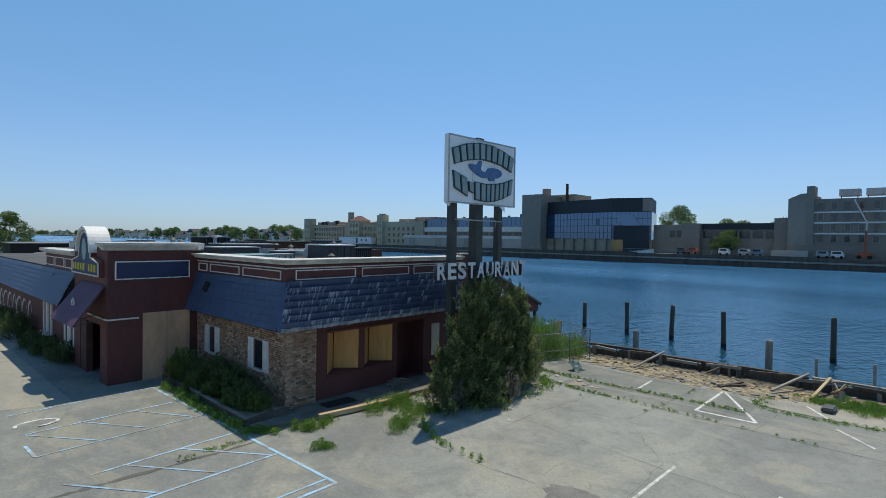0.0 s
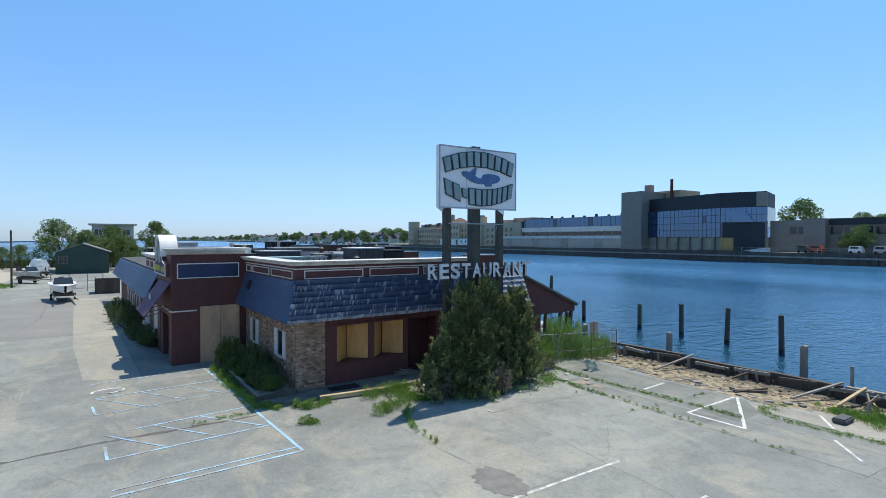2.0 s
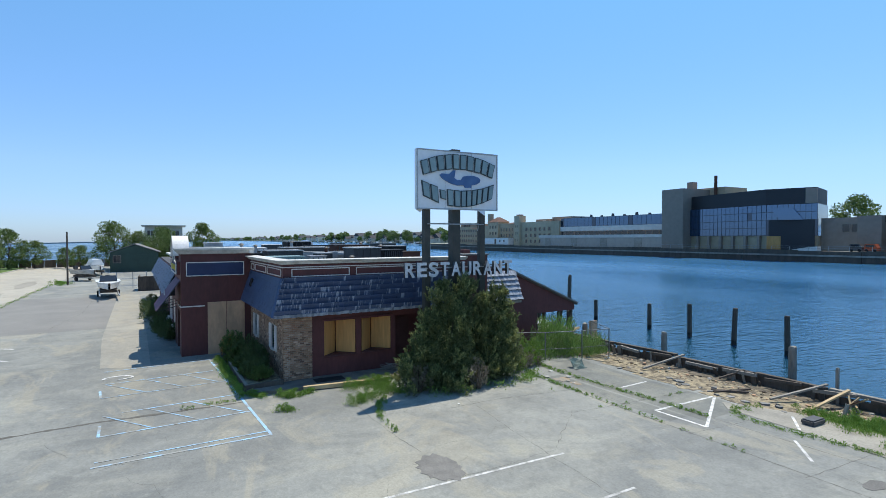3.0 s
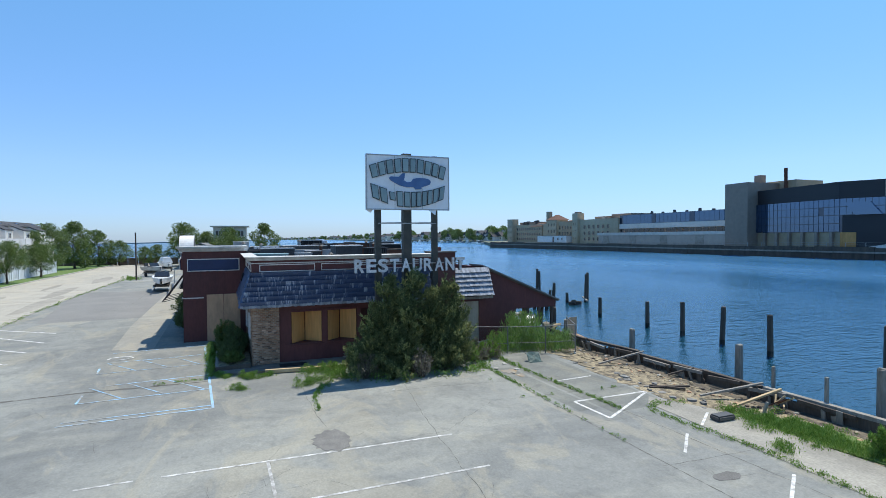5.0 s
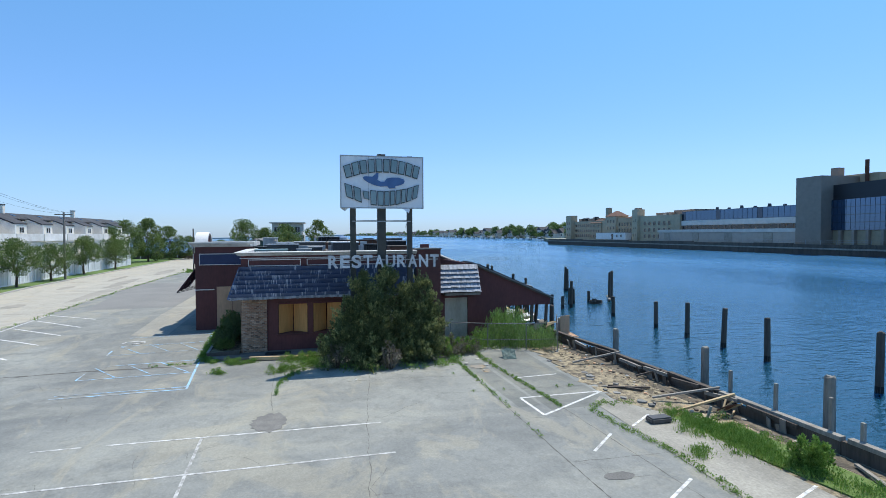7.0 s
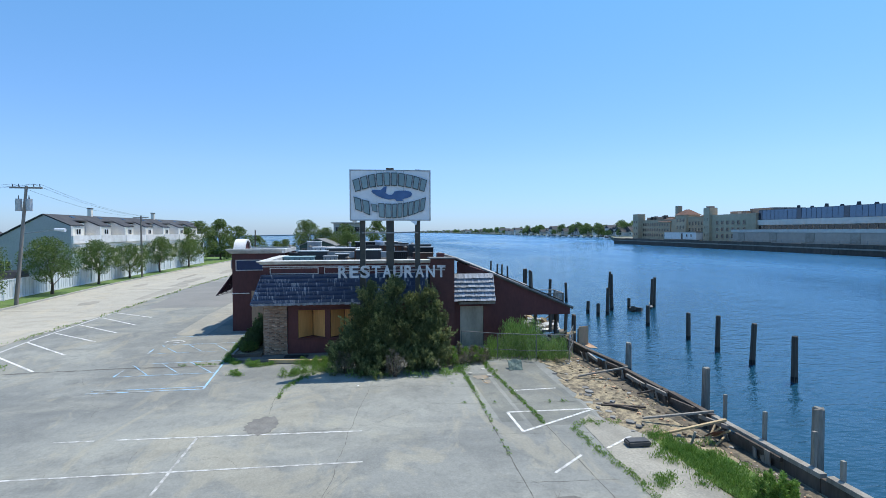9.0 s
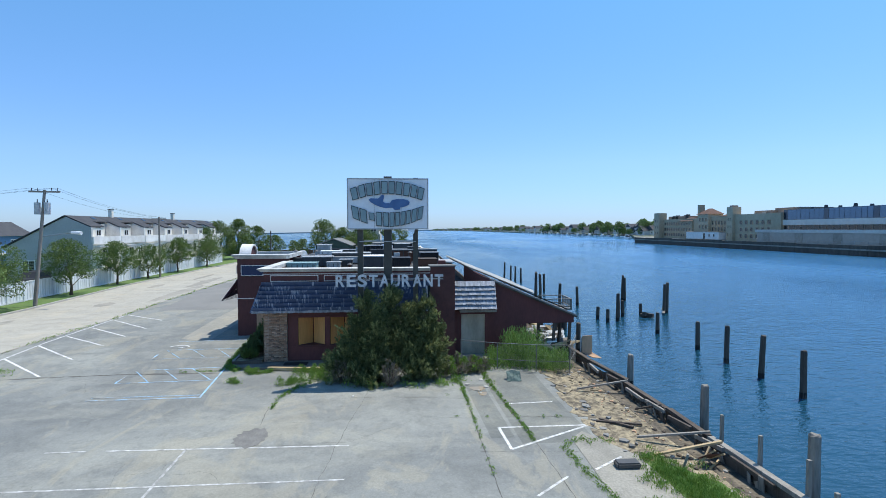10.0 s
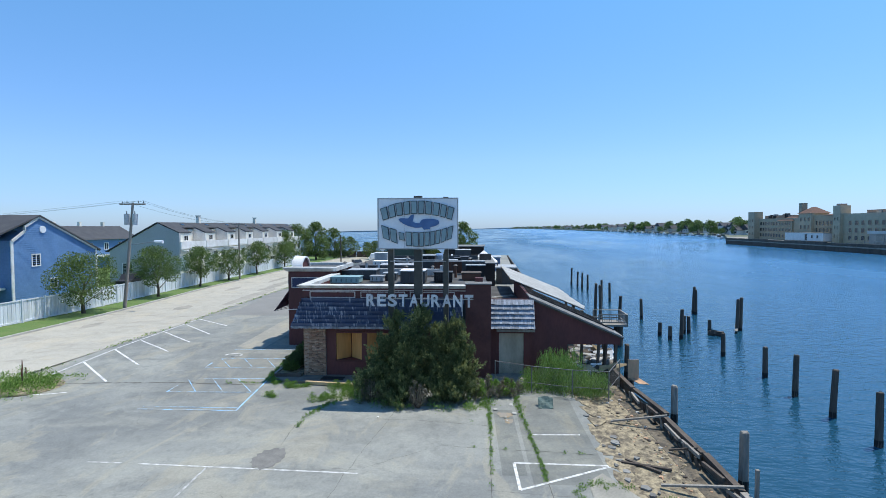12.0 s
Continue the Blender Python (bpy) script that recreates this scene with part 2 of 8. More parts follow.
M["sign_white"] = material("sign_white", (0.78, 0.8, 0.82), 0.45, second=(0.7, 0.72, 0.74), scale=1.2, fine=8, bump=0.04, grain=0.04)
M["post_green"] = material("post_green", (0.03, 0.034, 0.028), 0.6, second=(0.06, 0.055, 0.045), scale=2, fine=20)
M["letter_white"] = material("letter_white", (0.62, 0.63, 0.64), 0.5, second=(0.42, 0.43, 0.44), scale=5, fine=30)
M["letter_side"] = material("letter_side", (0.06, 0.06, 0.065), 0.6, scale=4)
M["teal"] = material("teal", (0.25, 0.34, 0.35), 0.5, second=(0.19, 0.28, 0.3), scale=3)
M["teal_dark"] = material("teal_dark", (0.05, 0.075, 0.085), 0.6, scale=3)
M["whale_blue"] = material("whale_blue", (0.07, 0.16, 0.34), 0.5, second=(0.05, 0.12, 0.27), scale=3)
M["sign_yellow"] = material("sign_yellow", (0.6, 0.5, 0.08), 0.6, scale=4)
M["metal"] = material("metal", (0.5, 0.5, 0.49), 0.5, metal=0.15, second=(0.34, 0.34, 0.335), scale=2)
M["wire_grey"] = material("wire_grey", (0.2, 0.205, 0.2), 0.6, second=(0.15, 0.14, 0.13), scale=3)
M["metal_dark"] = material("metal_dark", (0.07, 0.07, 0.072), 0.6, second=(0.05, 0.05, 0.05), scale=2)
M["sheet_green"] = material("sheet_green", (0.06, 0.11, 0.1), 0.6, second=(0.1, 0.14, 0.12), scale=4)
M["metal_green"] = material("metal_green", (0.3, 0.45, 0.45), 0.5, second=(0.22, 0.34, 0.34), scale=2)
M["galvanised"] = material("galvanised", (0.42, 0.43, 0.43), 0.5, metal=0.6, scale=4)
M["clear_sheet"] = material("clear_sheet", (0.36, 0.37, 0.37), 0.55, second=(0.24, 0.25, 0.25), scale=1.0, fine=6)
M["tar"] = material("tar", (0.05, 0.05, 0.05), 0.85, second=(0.1, 0.1, 0.1), scale=0.8, fine=8, bump=0.3)
M["roof_grey"] = material("roof_grey", (0.22, 0.22, 0.215), 0.9, second=(0.16, 0.16, 0.155), scale=1.0, fine=20)
M["fence_white"] = material("fence_white", (0.74, 0.76, 0.8), 0.5, second=(0.66, 0.68, 0.72), scale=0.8, bump=0.03)
M["siding_blue"] = material("siding_blue", (0.12, 0.235, 0.43), 0.7, second=(0.1, 0.205, 0.385), scale=0.6, fine=6, bump=0.05)
M["siding_grey"] = material("siding_grey", (0.54, 0.535, 0.53), 0.75, second=(0.49, 0.485, 0.48), scale=0.6, fine=6, bump=0.05)
M["siding_beige"] = material("siding_beige", (0.8, 0.75, 0.65), 0.75, second=(0.74, 0.69, 0.6), scale=0.6, bump=0.05)
M["cornice_white"] = material("cornice_white", (0.64, 0.63, 0.6), 0.65, second=(0.42, 0.41, 0.385), scale=1.6, fine=12, mix_low=0.42, mix_high=0.66)
M["house_roof"] = material("house_roof", (0.05, 0.052, 0.06), 0.95, second=(0.068, 0.07, 0.076), scale=0.8, fine=14)
M["bark"] = material("bark", (0.1, 0.075, 0.055), 0.95, scale=3, fine=25, stretch=(1, 1, 0.3), bump=0.7)
M["pole_wood"] = material("pole_wood", (0.27, 0.24, 0.21), 0.9, scale=2, fine=20, stretch=(1, 1, 0.1), bump=0.3)
M["hospital"] = material("hospital", (0.47, 0.37, 0.25), 0.85, second=(0.38, 0.3, 0.2), scale=0.08, fine=1.0, bump=0.05)
M["hospital_grey"] = material("hospital_grey", (0.31, 0.245, 0.195), 0.85, second=(0.26, 0.205, 0.165), scale=0.08, fine=1, bump=0.05)
M["bank_white"] = material("bank_white", (0.66, 0.62, 0.56), 0.8, second=(0.58, 0.55, 0.5), scale=0.08, fine=1)
M["black_clad"] = material("black_clad", (0.02, 0.02, 0.024), 0.6, second=(0.026, 0.026, 0.03), scale=0.1)
M["curtain_glass"] = glass_material("curtain_glass", (0.08, 0.145, 0.25), 0.05, 0.7)
M["curtain_glass_dark"] = glass_material("curtain_glass_dark", (0.04, 0.065, 0.11), 0.08, 0.6)
M["bank_grey"] = material("bank_grey", (0.4, 0.365, 0.32), 0.85, second=(0.34, 0.31, 0.27), scale=0.08, fine=1)
M["roof_tile"] = material("roof_tile", (0.16, 0.088, 0.066), 0.9, second=(0.125, 0.07, 0.052), scale=0.4, fine=4)
M["rust"] = material("rust", (0.15, 0.065, 0.04), 0.9, scale=0.5, fine=4)
M["red_machine"] = material("red_machine", (0.45, 0.09, 0.03), 0.6, scale=1)
M["shed_green"] = material("shed_green", (0.035, 0.07, 0.055), 0.7, scale=0.6)
M["boat_white"] = material("boat_white", (0.8, 0.8, 0.78), 0.3, second=(0.7, 0.7, 0.68), scale=1, bump=0.02)
M["boat_blue"] = material("boat_blue", (0.1, 0.17, 0.3), 0.4, scale=1)
# haze of the distance is put into this blue-grey colour
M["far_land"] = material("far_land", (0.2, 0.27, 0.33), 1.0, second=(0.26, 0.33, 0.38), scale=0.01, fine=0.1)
M["leaf"] = leaf_material("leaf", (0.06, 0.11, 0.026), (0.185, 0.25, 0.075))
M["leaf_dark"] = leaf_material("leaf_dark", (0.05, 0.09, 0.033), (0.15, 0.195, 0.075))
# paler than leaf: haze over the far bank is put into the colour
M["leaf_far"] = leaf_material("leaf_far", (0.07, 0.13, 0.045), (0.19, 0.28, 0.09))
M["cedar"] = leaf_material("cedar", (0.06, 0.088, 0.036), (0.185, 0.215, 0.09))
# paler tips: new growth and the sun on it, put into the colour
M["cedar_lit_tip"] = leaf_material("cedar_lit_tip", (0.19, 0.225, 0.075), (0.42, 0.43, 0.18))
M["flower"] = leaf_material("flower", (0.12, 0.17, 0.05), (0.5, 0.28, 0.1))
M["walkway"] = material("walkway", (0.17, 0.155, 0.135), 0.95, second=(0.1, 0.092, 0.08), scale=1.2, fine=12, bump=0.3)
M["weed"] = leaf_material("weed", (0.09, 0.195, 0.03), (0.26, 0.395, 0.09))
M["reed"] = leaf_material("reed", (0.1, 0.21, 0.035), (0.33, 0.46, 0.14))
M["dry"] = leaf_material("dry", (0.15, 0.13, 0.1), (0.27, 0.245, 0.19))
M["road_patch"] = material("road_patch", (0.335, 0.312, 0.265), 0.95, second=(0.25, 0.235, 0.2), scale=0.8, fine=10, bump=0.2)
M["shore_edge"] = material("shore_edge", (0.16, 0.16, 0.13), 1.0, second=(0.1, 0.13, 0.06), scale=0.05, fine=0.5)

# water: dark body, sharp sky reflection broken by waves at three scales
wm = bpy.data.materials.new("water")
wm.use_nodes = True
n, l = wm.node_tree.nodes, wm.node_tree.links
wb = n["Principled BSDF"]
wb.inputs["Roughness"].default_value = 0.15
wb.inputs["IOR"].default_value = 1.5
tc = n.new("ShaderNodeTexCoord")
prev = None
for sc, st, dist in ((0.35, 0.25, 0.25), (1.5, 0.6, 0.13), (5.0, 0.9, 0.05)):
    mp = n.new("ShaderNodeMapping")
    mp.inputs["Scale"].default_value = (1.0, 0.55, 1)
    mp.inputs["Rotation"].default_value = (0, 0, 0.5)
    l.new(tc.outputs["Object"], mp.inputs[0])
    nz = n.new("ShaderNodeTexNoise")
    nz.inputs["Scale"].default_value = sc
    nz.inputs["Detail"].default_value = 3
    l.new(mp.outputs[0], nz.inputs["Vector"])
    b = n.new("ShaderNodeBump")
    b.inputs["Strength"].default_value = st
    b.inputs["Distance"].default_value = dist
    l.new(nz.outputs[0], b.inputs["Height"])
    if prev:
        l.new(prev.outputs[0], b.inputs["Normal"])
    prev = b
streak_map = n.new("ShaderNodeMapping")
streak_map.inputs["Scale"].default_value = (0.012, 0.05, 1)
streak_map.inputs["Rotation"].default_value = (0, 0, 0.25)
l.new(tc.outputs["Object"], streak_map.inputs[0])
streak = n.new("ShaderNodeTexNoise")
streak.inputs["Scale"].default_value = 1.0
streak.inputs["Detail"].default_value = 4
l.new(streak_map.outputs[0], streak.inputs["Vector"])
calm = n.new("ShaderNodeMapRange")
calm.inputs[1].default_value, calm.inputs[2].default_value = 0.35, 0.65
calm.inputs[3].default_value, calm.inputs[4].default_value = 0.1, 0.3
l.new(streak.outputs[0], calm.inputs[0])
l.new(calm.outputs[0], wb.inputs["Roughness"])
l.new(prev.outputs[0], wb.inputs["Normal"])
# shallow greenish water along the bulkhead; brighter channel blue stands in for sky reflection
channel_axis = n.new("ShaderNodeSeparateXYZ")
l.new(tc.outputs["Object"], channel_axis.inputs[0])
extent = n.new("ShaderNodeMapRange")
extent.inputs[1].default_value, extent.inputs[2].default_value = 24.0, 85.0
l.new(channel_axis.outputs["Y"], extent.inputs[0])
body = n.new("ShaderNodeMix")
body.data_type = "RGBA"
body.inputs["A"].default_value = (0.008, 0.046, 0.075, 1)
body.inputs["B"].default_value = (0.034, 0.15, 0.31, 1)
l.new(extent.outputs[0], body.inputs["Factor"])
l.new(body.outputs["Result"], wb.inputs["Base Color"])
M["water"] = wm

# ---- building helpers ----
# the land rises a little from the lot towards the building; what lies beyond is set on that height
LAND = [Matrix.Identity(4)]
HIGH = Matrix.Translation((11.8, 17.8, 7.95)) @ Matrix.Scale(0.9623, 4) @ Matrix.Translation((-11.8, -17.8, -7.95))


# the lot drains towards the bulkhead, so the level of the water stands slightly turned against it
LEVEL = Matrix.Translation((-15, 32, -0.25)) @ Matrix.Rotation(0.0205, 4, "X") @ Matrix.Rotation(-0.002, 4, "Y") @ Matrix.Translation((15, -32, 0.25))


def rise(x):
    """Height of the ground at x."""
    return 0.3 * min(1.0, max(0.0, (-9.0 - x) / 10.0))



def thing(name, label, category, group="", kind="", at=(0, 0, 0), turn=0.0):
    e = new(name)
    e.empty_display_size = 0.3
    e.location = at
    e.rotation_euler = (0, 0, radians(turn))
    e.matrix_basis = LAND[0] @ Matrix.LocRotScale(at, Euler((0, 0, radians(turn))), None)
    return tagged(e, label, category, group, kind)


def make(name, bm, mat, smooth=False):
    me = bpy.data.meshes.new(name)
    bm.to_mesh(me)
    bm.free()
    for m in mat if isinstance(mat, (list, tuple)) else [mat]:
        me.materials.append(M[m] if isinstance(m, str) else m)
    if smooth:
        for p in me.polygons:
            p.use_smooth = True
    return new(name, me)


def part(name, bm, mat, parent, label="", smooth=False):
    """One mesh under a thing or a part; its points are in the thing's own frame."""
    ob = make(name, bm, mat, smooth)
    ob.parent = parent
    return tagged(ob, label)


def solo(name, bm, mat, label, category, group="", kind="", smooth=False):
    ob = make(name, bm, mat, smooth)
    ob.matrix_basis = LAND[0].copy()
    return tagged(ob, label, category, group, kind)


def from_arrays(name, verts, faces, mat):
    me = bpy.data.meshes.new(name)
    me.from_pydata([tuple(v) for v in verts], [], [tuple(f) for f in faces])
    for m in mat if isinstance(mat, (list, tuple)) else [mat]:
        me.materials.append(M[m])
    return new(name, me)


def box(bm, a, b, mi=0):
    x0, y0, z0 = a
    x1, y1, z1 = b
    v = [bm.verts.new(p) for p in ((x0, y0, z0), (x1, y0, z0), (x1, y1, z0), (x0, y1, z0), (x0, y0, z1), (x1, y0, z1), (x1, y1, z1), (x0, y1, z1))]
    for f in ((0, 3, 2, 1), (4, 5, 6, 7), (0, 1, 5, 4), (1, 2, 6, 5), (2, 3, 7, 6), (3, 0, 4, 7)):
        bm.faces.new([v[i] for i in f]).material_index = mi
    return bm


def prism(bm, pts, push, mi=0):
    """A flat outline, given as 3D points, pushed along a vector."""
    push = Vector(push)
    a = [bm.verts.new(p) for p in pts]
    b = [bm.verts.new(Vector(p) + push) for p in pts]
    k = len(pts)
    fs = [bm.faces.new(a[::-1]), bm.faces.new(b)]
    fs += [bm.faces.new((a[i], a[(i + 1) % k], b[(i + 1) % k], b[i])) for i in range(k)]
    for f in fs:
        f.material_index = mi
    bmesh.ops.recalc_face_normals(bm, faces=fs)
    return bm


def rod(bm, p, q, r, r2=None, k=8, mi=0):
    """A tapered round bar from p to q."""
    p, q = Vector(p), Vector(q)
    r2 = r if r2 is None else r2
    d = (q - p).normalized()
    u = d.orthogonal().normalized()
    w = d.cross(u)
    ra = [bm.verts.new(p + (u * math.cos(2 * math.pi * i / k) + w * math.sin(2 * math.pi * i / k)) * r) for i in range(k)]
    rb = [bm.verts.new(q + (u * math.cos(2 * math.pi * i / k) + w * math.sin(2 * math.pi * i / k)) * r2) for i in range(k)]
    fs = [bm.faces.new((ra[i], ra[(i + 1) % k], rb[(i + 1) % k], rb[i])) for i in range(k)]
    fs += [bm.faces.new(ra[::-1]), bm.faces.new(rb)]
    for f in fs:
        f.material_index = mi
    return bm


def tube(bm, pts, r, k=4):
    """A thin bent wire through the points, one piece."""
    prev = None
    for i, p in enumerate(pts):
        p = Vector(p)
        d = (Vector(pts[min(i + 1, len(pts) - 1)]) - Vector(pts[max(i - 1, 0)])).normalized()
        u = d.orthogonal().normalized()
        w = d.cross(u)
        ring = [bm.verts.new(p + (u * math.cos(2 * math.pi * j / k) + w * math.sin(2 * math.pi * j / k)) * r) for j in range(k)]
        if prev:
            for j in range(k):
                bm.faces.new((prev[j], prev[(j + 1) % k], ring[(j + 1) % k], ring[j]))
        prev = ring
    return bm


def beam(bm, p, q, w, h):
    """A squared timber from p to q."""
    p, q = Vector(p), Vector(q)
    d = (q - p).normalized()
    s = d.cross(Vector((0, 0, 1)))
    s = s.normalized() if s.length > 1e-3 else Vector((1, 0, 0))
    u = s.cross(d)
    ring = [(-w, -h), (w, -h), (w, h), (-w, h)]
    prism(bm, [p + s * a * 0.5 + u * b * 0.5 for a, b in ring], q - p)
    return bm


def B():
    return bmesh.new()


def rails(bm, outline, w, d, axis):
    """A thin raised frame round a rectangle (a0, z0, a1, z1); axis maps (along, out, up) to a point."""
    a0, z0, a1, z1 = outline
    for r in ((a0, z0, a1, z0 + w), (a0, z1 - w, a1, z1), (a0, z0 + w, a0 + w, z1 - w), (a1 - w, z0 + w, a1, z1 - w)):
        pts = [axis(r[0], 0, r[1]), axis(r[2], 0, r[1]), axis(r[2], 0, r[3]), axis(r[0], 0, r[3])]
        prism(bm, pts, Vector(axis(0, d, 0)) - Vector(axis(0, 0, 0)))
    return bm


def flat(name, outline, z, mat, label, category, thick=0.05, kind="structure", parent=None):
    bm = prism(B(), [(x, y, z - thick) for x, y in outline], (0, 0, thick))
    if parent:
        return part(name, bm, mat, parent, label)
    return solo(name, bm, mat, label, category, kind=kind)


def stripe(p, q, w, z=0.005):
    """A painted line that follows the rise of the lot."""
    p, q = Vector(p), Vector(q)
    s = (q - p).normalized().orthogonal() * w / 2
    bm = B()
    k = max(1, int((q - p).length / 0.5))
    prev = None
    for i in range(k + 1):
        c = p.lerp(q, i / k)
        a, b = c - s, c + s
        row = [bm.verts.new((a.x, a.y, rise(a.x) + z)), bm.verts.new((b.x, b.y, rise(b.x) + z))]
        if prev:
            bm.faces.new((prev[0], prev[1], row[1], row[0]))
        prev = row
    bmesh.ops.recalc_face_normals(bm, faces=bm.faces)
    for f in bm.faces:
        if f.normal.z < 0:
            f.normal_flip()
    return bm


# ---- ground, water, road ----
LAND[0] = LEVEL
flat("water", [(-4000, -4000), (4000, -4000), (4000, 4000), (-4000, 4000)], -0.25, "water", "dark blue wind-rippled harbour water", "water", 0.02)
LAND[0] = Matrix.Identity(4)
bm = B()
top_rows = []
for x in (700, 20, 0, -9, -11, -13, -15, -17, -19, -40, -128):
    edge = 22.3 if x > -4 else 22.0 if x > -12.5 else 21.4
    top_rows.append([bm.verts.new((x, y, rise(x) if y > -6.5 else 0.295)) for y in (-700, -60, -7.0, -6.0, 6.0, edge)] + [bm.verts.new((x, edge, -1.8))])
for ra, rb in zip(top_rows, top_rows[1:]):
    for i in range(6):
        bm.faces.new((ra[i], ra[i + 1], rb[i + 1], rb[i]))
bmesh.ops.recalc_face_normals(bm, faces=bm.faces)
for f in bm.faces:
    if f.normal.z < -0.5:
        f.normal_flip()
bm.faces.new([bm.verts.new(p) for p in ((-128, -700, -9.0), (-128, 21.4, -1.8), (-128, 21.4, 0.3), (-128, -700, 0.3))])
solo("ground", bm, "asphalt", "weathered grey asphalt parking lot with stains and cracks", "ground", kind="structure")
LAND[0] = HIGH
flat("road", [(60, -6.9), (0, -7.25), (-15, -7.4), (-30, -7.65), (-37, -8.2), (-52, -8.9), (-128, -9.6), (-128, -20.6), (-80, -20.2), (-53.7, -19.4), (-33.6, -17.3), (-21.2, -16.85), (60, -15.2)], 0.012, "road", "pale sun-bleached concrete road", "road", 0.02)
flat("verge", [(60, -15.4), (-21.2, -17.05), (-33.6, -17.5), (-53.7, -19.6), (-80, -20.4), (-128, -20.8), (-128, -25), (-52, -23.8), (-20, -22.5), (60, -21)], 0.1, "turf", "mown green grass verge along the kerb", "grass", 0.1)
flat("yard", [(60, -21), (-20, -22.5), (-52, -23.8), (-128, -25), (-128, -120), (60, -120)], 0.06, "turf", "grass yard around the houses", "grass", 0.06)
bm = B()
kerb_line = [(60, -15.3), (-21.2, -16.95), (-33.6, -17.4), (-53.7, -19.5), (-80, -20.3), (-128, -20.7)]
for p, q in zip(kerb_line, kerb_line[1:]):
    beam(bm, (*p, 0.07), (*q, 0.07), 0.16, 0.16)
solo("kerb", bm, "kerb", "low pale concrete kerb beside the road", "kerb", kind="structure")
LAND[0] = Matrix.Identity(4)
flat("pavement", [(-13.2, 6.75), (-13.05, 8.4), (-12.9, 12.0), (-12.95, 17.3), (-14.5, 17.5), (-14.3, 6.4)], 0.24, "walkway", "low concrete walkway in front of the entrance wall", "pavement", 0.24)
flat("sand_bank", [(30, 22.3), (-3, 22.2), (-7.2, 22.1), (-12.2, 21.6), (-14.6, 21.3), (-14.6, 24.15), (-9.5, 24.65), (-6, 24.75), (0.8, 24.95), (30, 25.6)], -0.03, "soil", "pale sandy soil strip behind the bulkhead", "soil", 0.5)
flat("wet_soil", [(-13.8, 23.3), (-11.0, 23.6), (-8.0, 23.85), (-5.0, 23.95), (-2.5, 24.15), (2.0, 24.3), (2.0, 24.9), (-6, 24.72), (-9.5, 24.6), (-13.8, 24.1)], -0.022, "wet_soil", "dark damp soil below the bulkhead", "soil", 0.06)
flat("concrete_apron", [(-5.0, 21.3), (-4.4, 20.75), (3, 20.65), (14, 20.5), (14, 23.2), (1.0, 22.6), (-3.0, 22.4)], 0.016, "concrete", "broken pale concrete apron beside the bank", "pavement", 0.01)

# ---- the restaurant, in its own frame: u along x from the front, v north from the south wall ----
HOUSE = thing("restaurant_building", "abandoned low brick and dark red restaurant with slate mansard roof", "building", at=(-14.15, 8.0, 0), turn=2.5)
FRONT_V = 9.7

# inner mass behind the skins
part("core_wall", box(B(), (-20, 0.25, 0), (-0.9, FRONT_V - 0.1, 4.45)), "red_wall", HOUSE)
part("flat_roof", box(B(), (-20.2, 0.1, 4.452), (-0.35, FRONT_V - 0.05, 4.56)), "tar", HOUSE, "black tar flat roof")
bm = box(B(), (-6.5, 0.04, 0), (0, 0.25, 4.3))
part("south_wall", bm, "mortar", HOUSE, "brown brick side wall")
# front: brick pier, recessed bays, red wall
part("pier_core", box(B(), (-0.9, 0.26, 0), (-0.035, 1.14, 4.3)), "mortar", HOUSE)
zt, zb = 2.45, 1.0
FW = part("front_wall", box(B(), (-0.9, 1.15, zt), (-0.12, 8.4, 4.3)), "red_wall", HOUSE, "dark red painted front wall")
for lo, hi in (((-0.9, 1.15, 0.0), (-0.12, 4.85, zb)), ((-0.9, 6.3, 0.0), (-0.12, 8.4, zb)), ((-0.9, 4.85, 0.0), (-0.12, 6.3, 0.22)), ((-0.9, 1.15, zb), (-0.12, 1.66, zt)), ((-0.9, 3.02, zb), (-0.12, 3.27, zt)), ((-0.9, 4.64, zb), (-0.12, 4.85, zt)), ((-0.9, 6.3, zb), (-0.12, 8.4, zt))):
    part("wall_panel", box(B(), lo, hi), "red_wall", FW)
for a, m_, b in ((1.66, 2.34, 3.02), (3.27, 3.95, 4.64)):
    bay = part("bay_window", prism(B(), [(-0.11, a, zb), (-0.11, b, zb), (-0.82, m_, zb)], (0, 0, 0.03)), "red_wall", HOUSE, "recessed bay closed with plywood boards")
    for p, q in ((a, m_), (m_, b)):
        pu, qu = (-0.14, -0.76) if p == a else (-0.76, -0.14)
        n_ = 1
        for i in range(n_):
            t0, t1 = (i + 0.03) / n_, (i + 0.97) / n_
            x0, x1 = pu + (qu - pu) * t0, pu + (qu - pu) * t1
            y0, y1 = p + (q - p) * t0, p + (q - p) * t1
            part("board", prism(B(), [(x0, y0, zb + 0.04), (x1, y1, zb + 0.04), (x1, y1, zt - 0.02), (x0, y0, zt - 0.02)], (0.025, 0, 0)), "plywood", bay)
    part("bay_trim", box(B(), (-0.13, a - 0.06, zb - 0.05), (-0.06, b + 0.06, zb)), "red_wall", bay)
    part("bay_trim", box(B(), (-0.13, a - 0.06, zt), (-0.06, b + 0.06, zt + 0.07)), "red_wall", bay)
part("entry_door", box(B(), (-0.88, 4.95, 0.24), (-0.84, 5.85, 2.3)), "red_brick", HOUSE, "dark recessed door between the bays")
part("service_hatch", box(B(), (-0.14, 6.75, 0.9), (-0.08, 7.2, 2.2)), "board_grey", HOUSE, "grey weathered boarded opening")
part("base_step", box(B(), (-0.12, 1.2, 0.0), (0.05, 8.4, 0.22)), "red_wall", HOUSE)
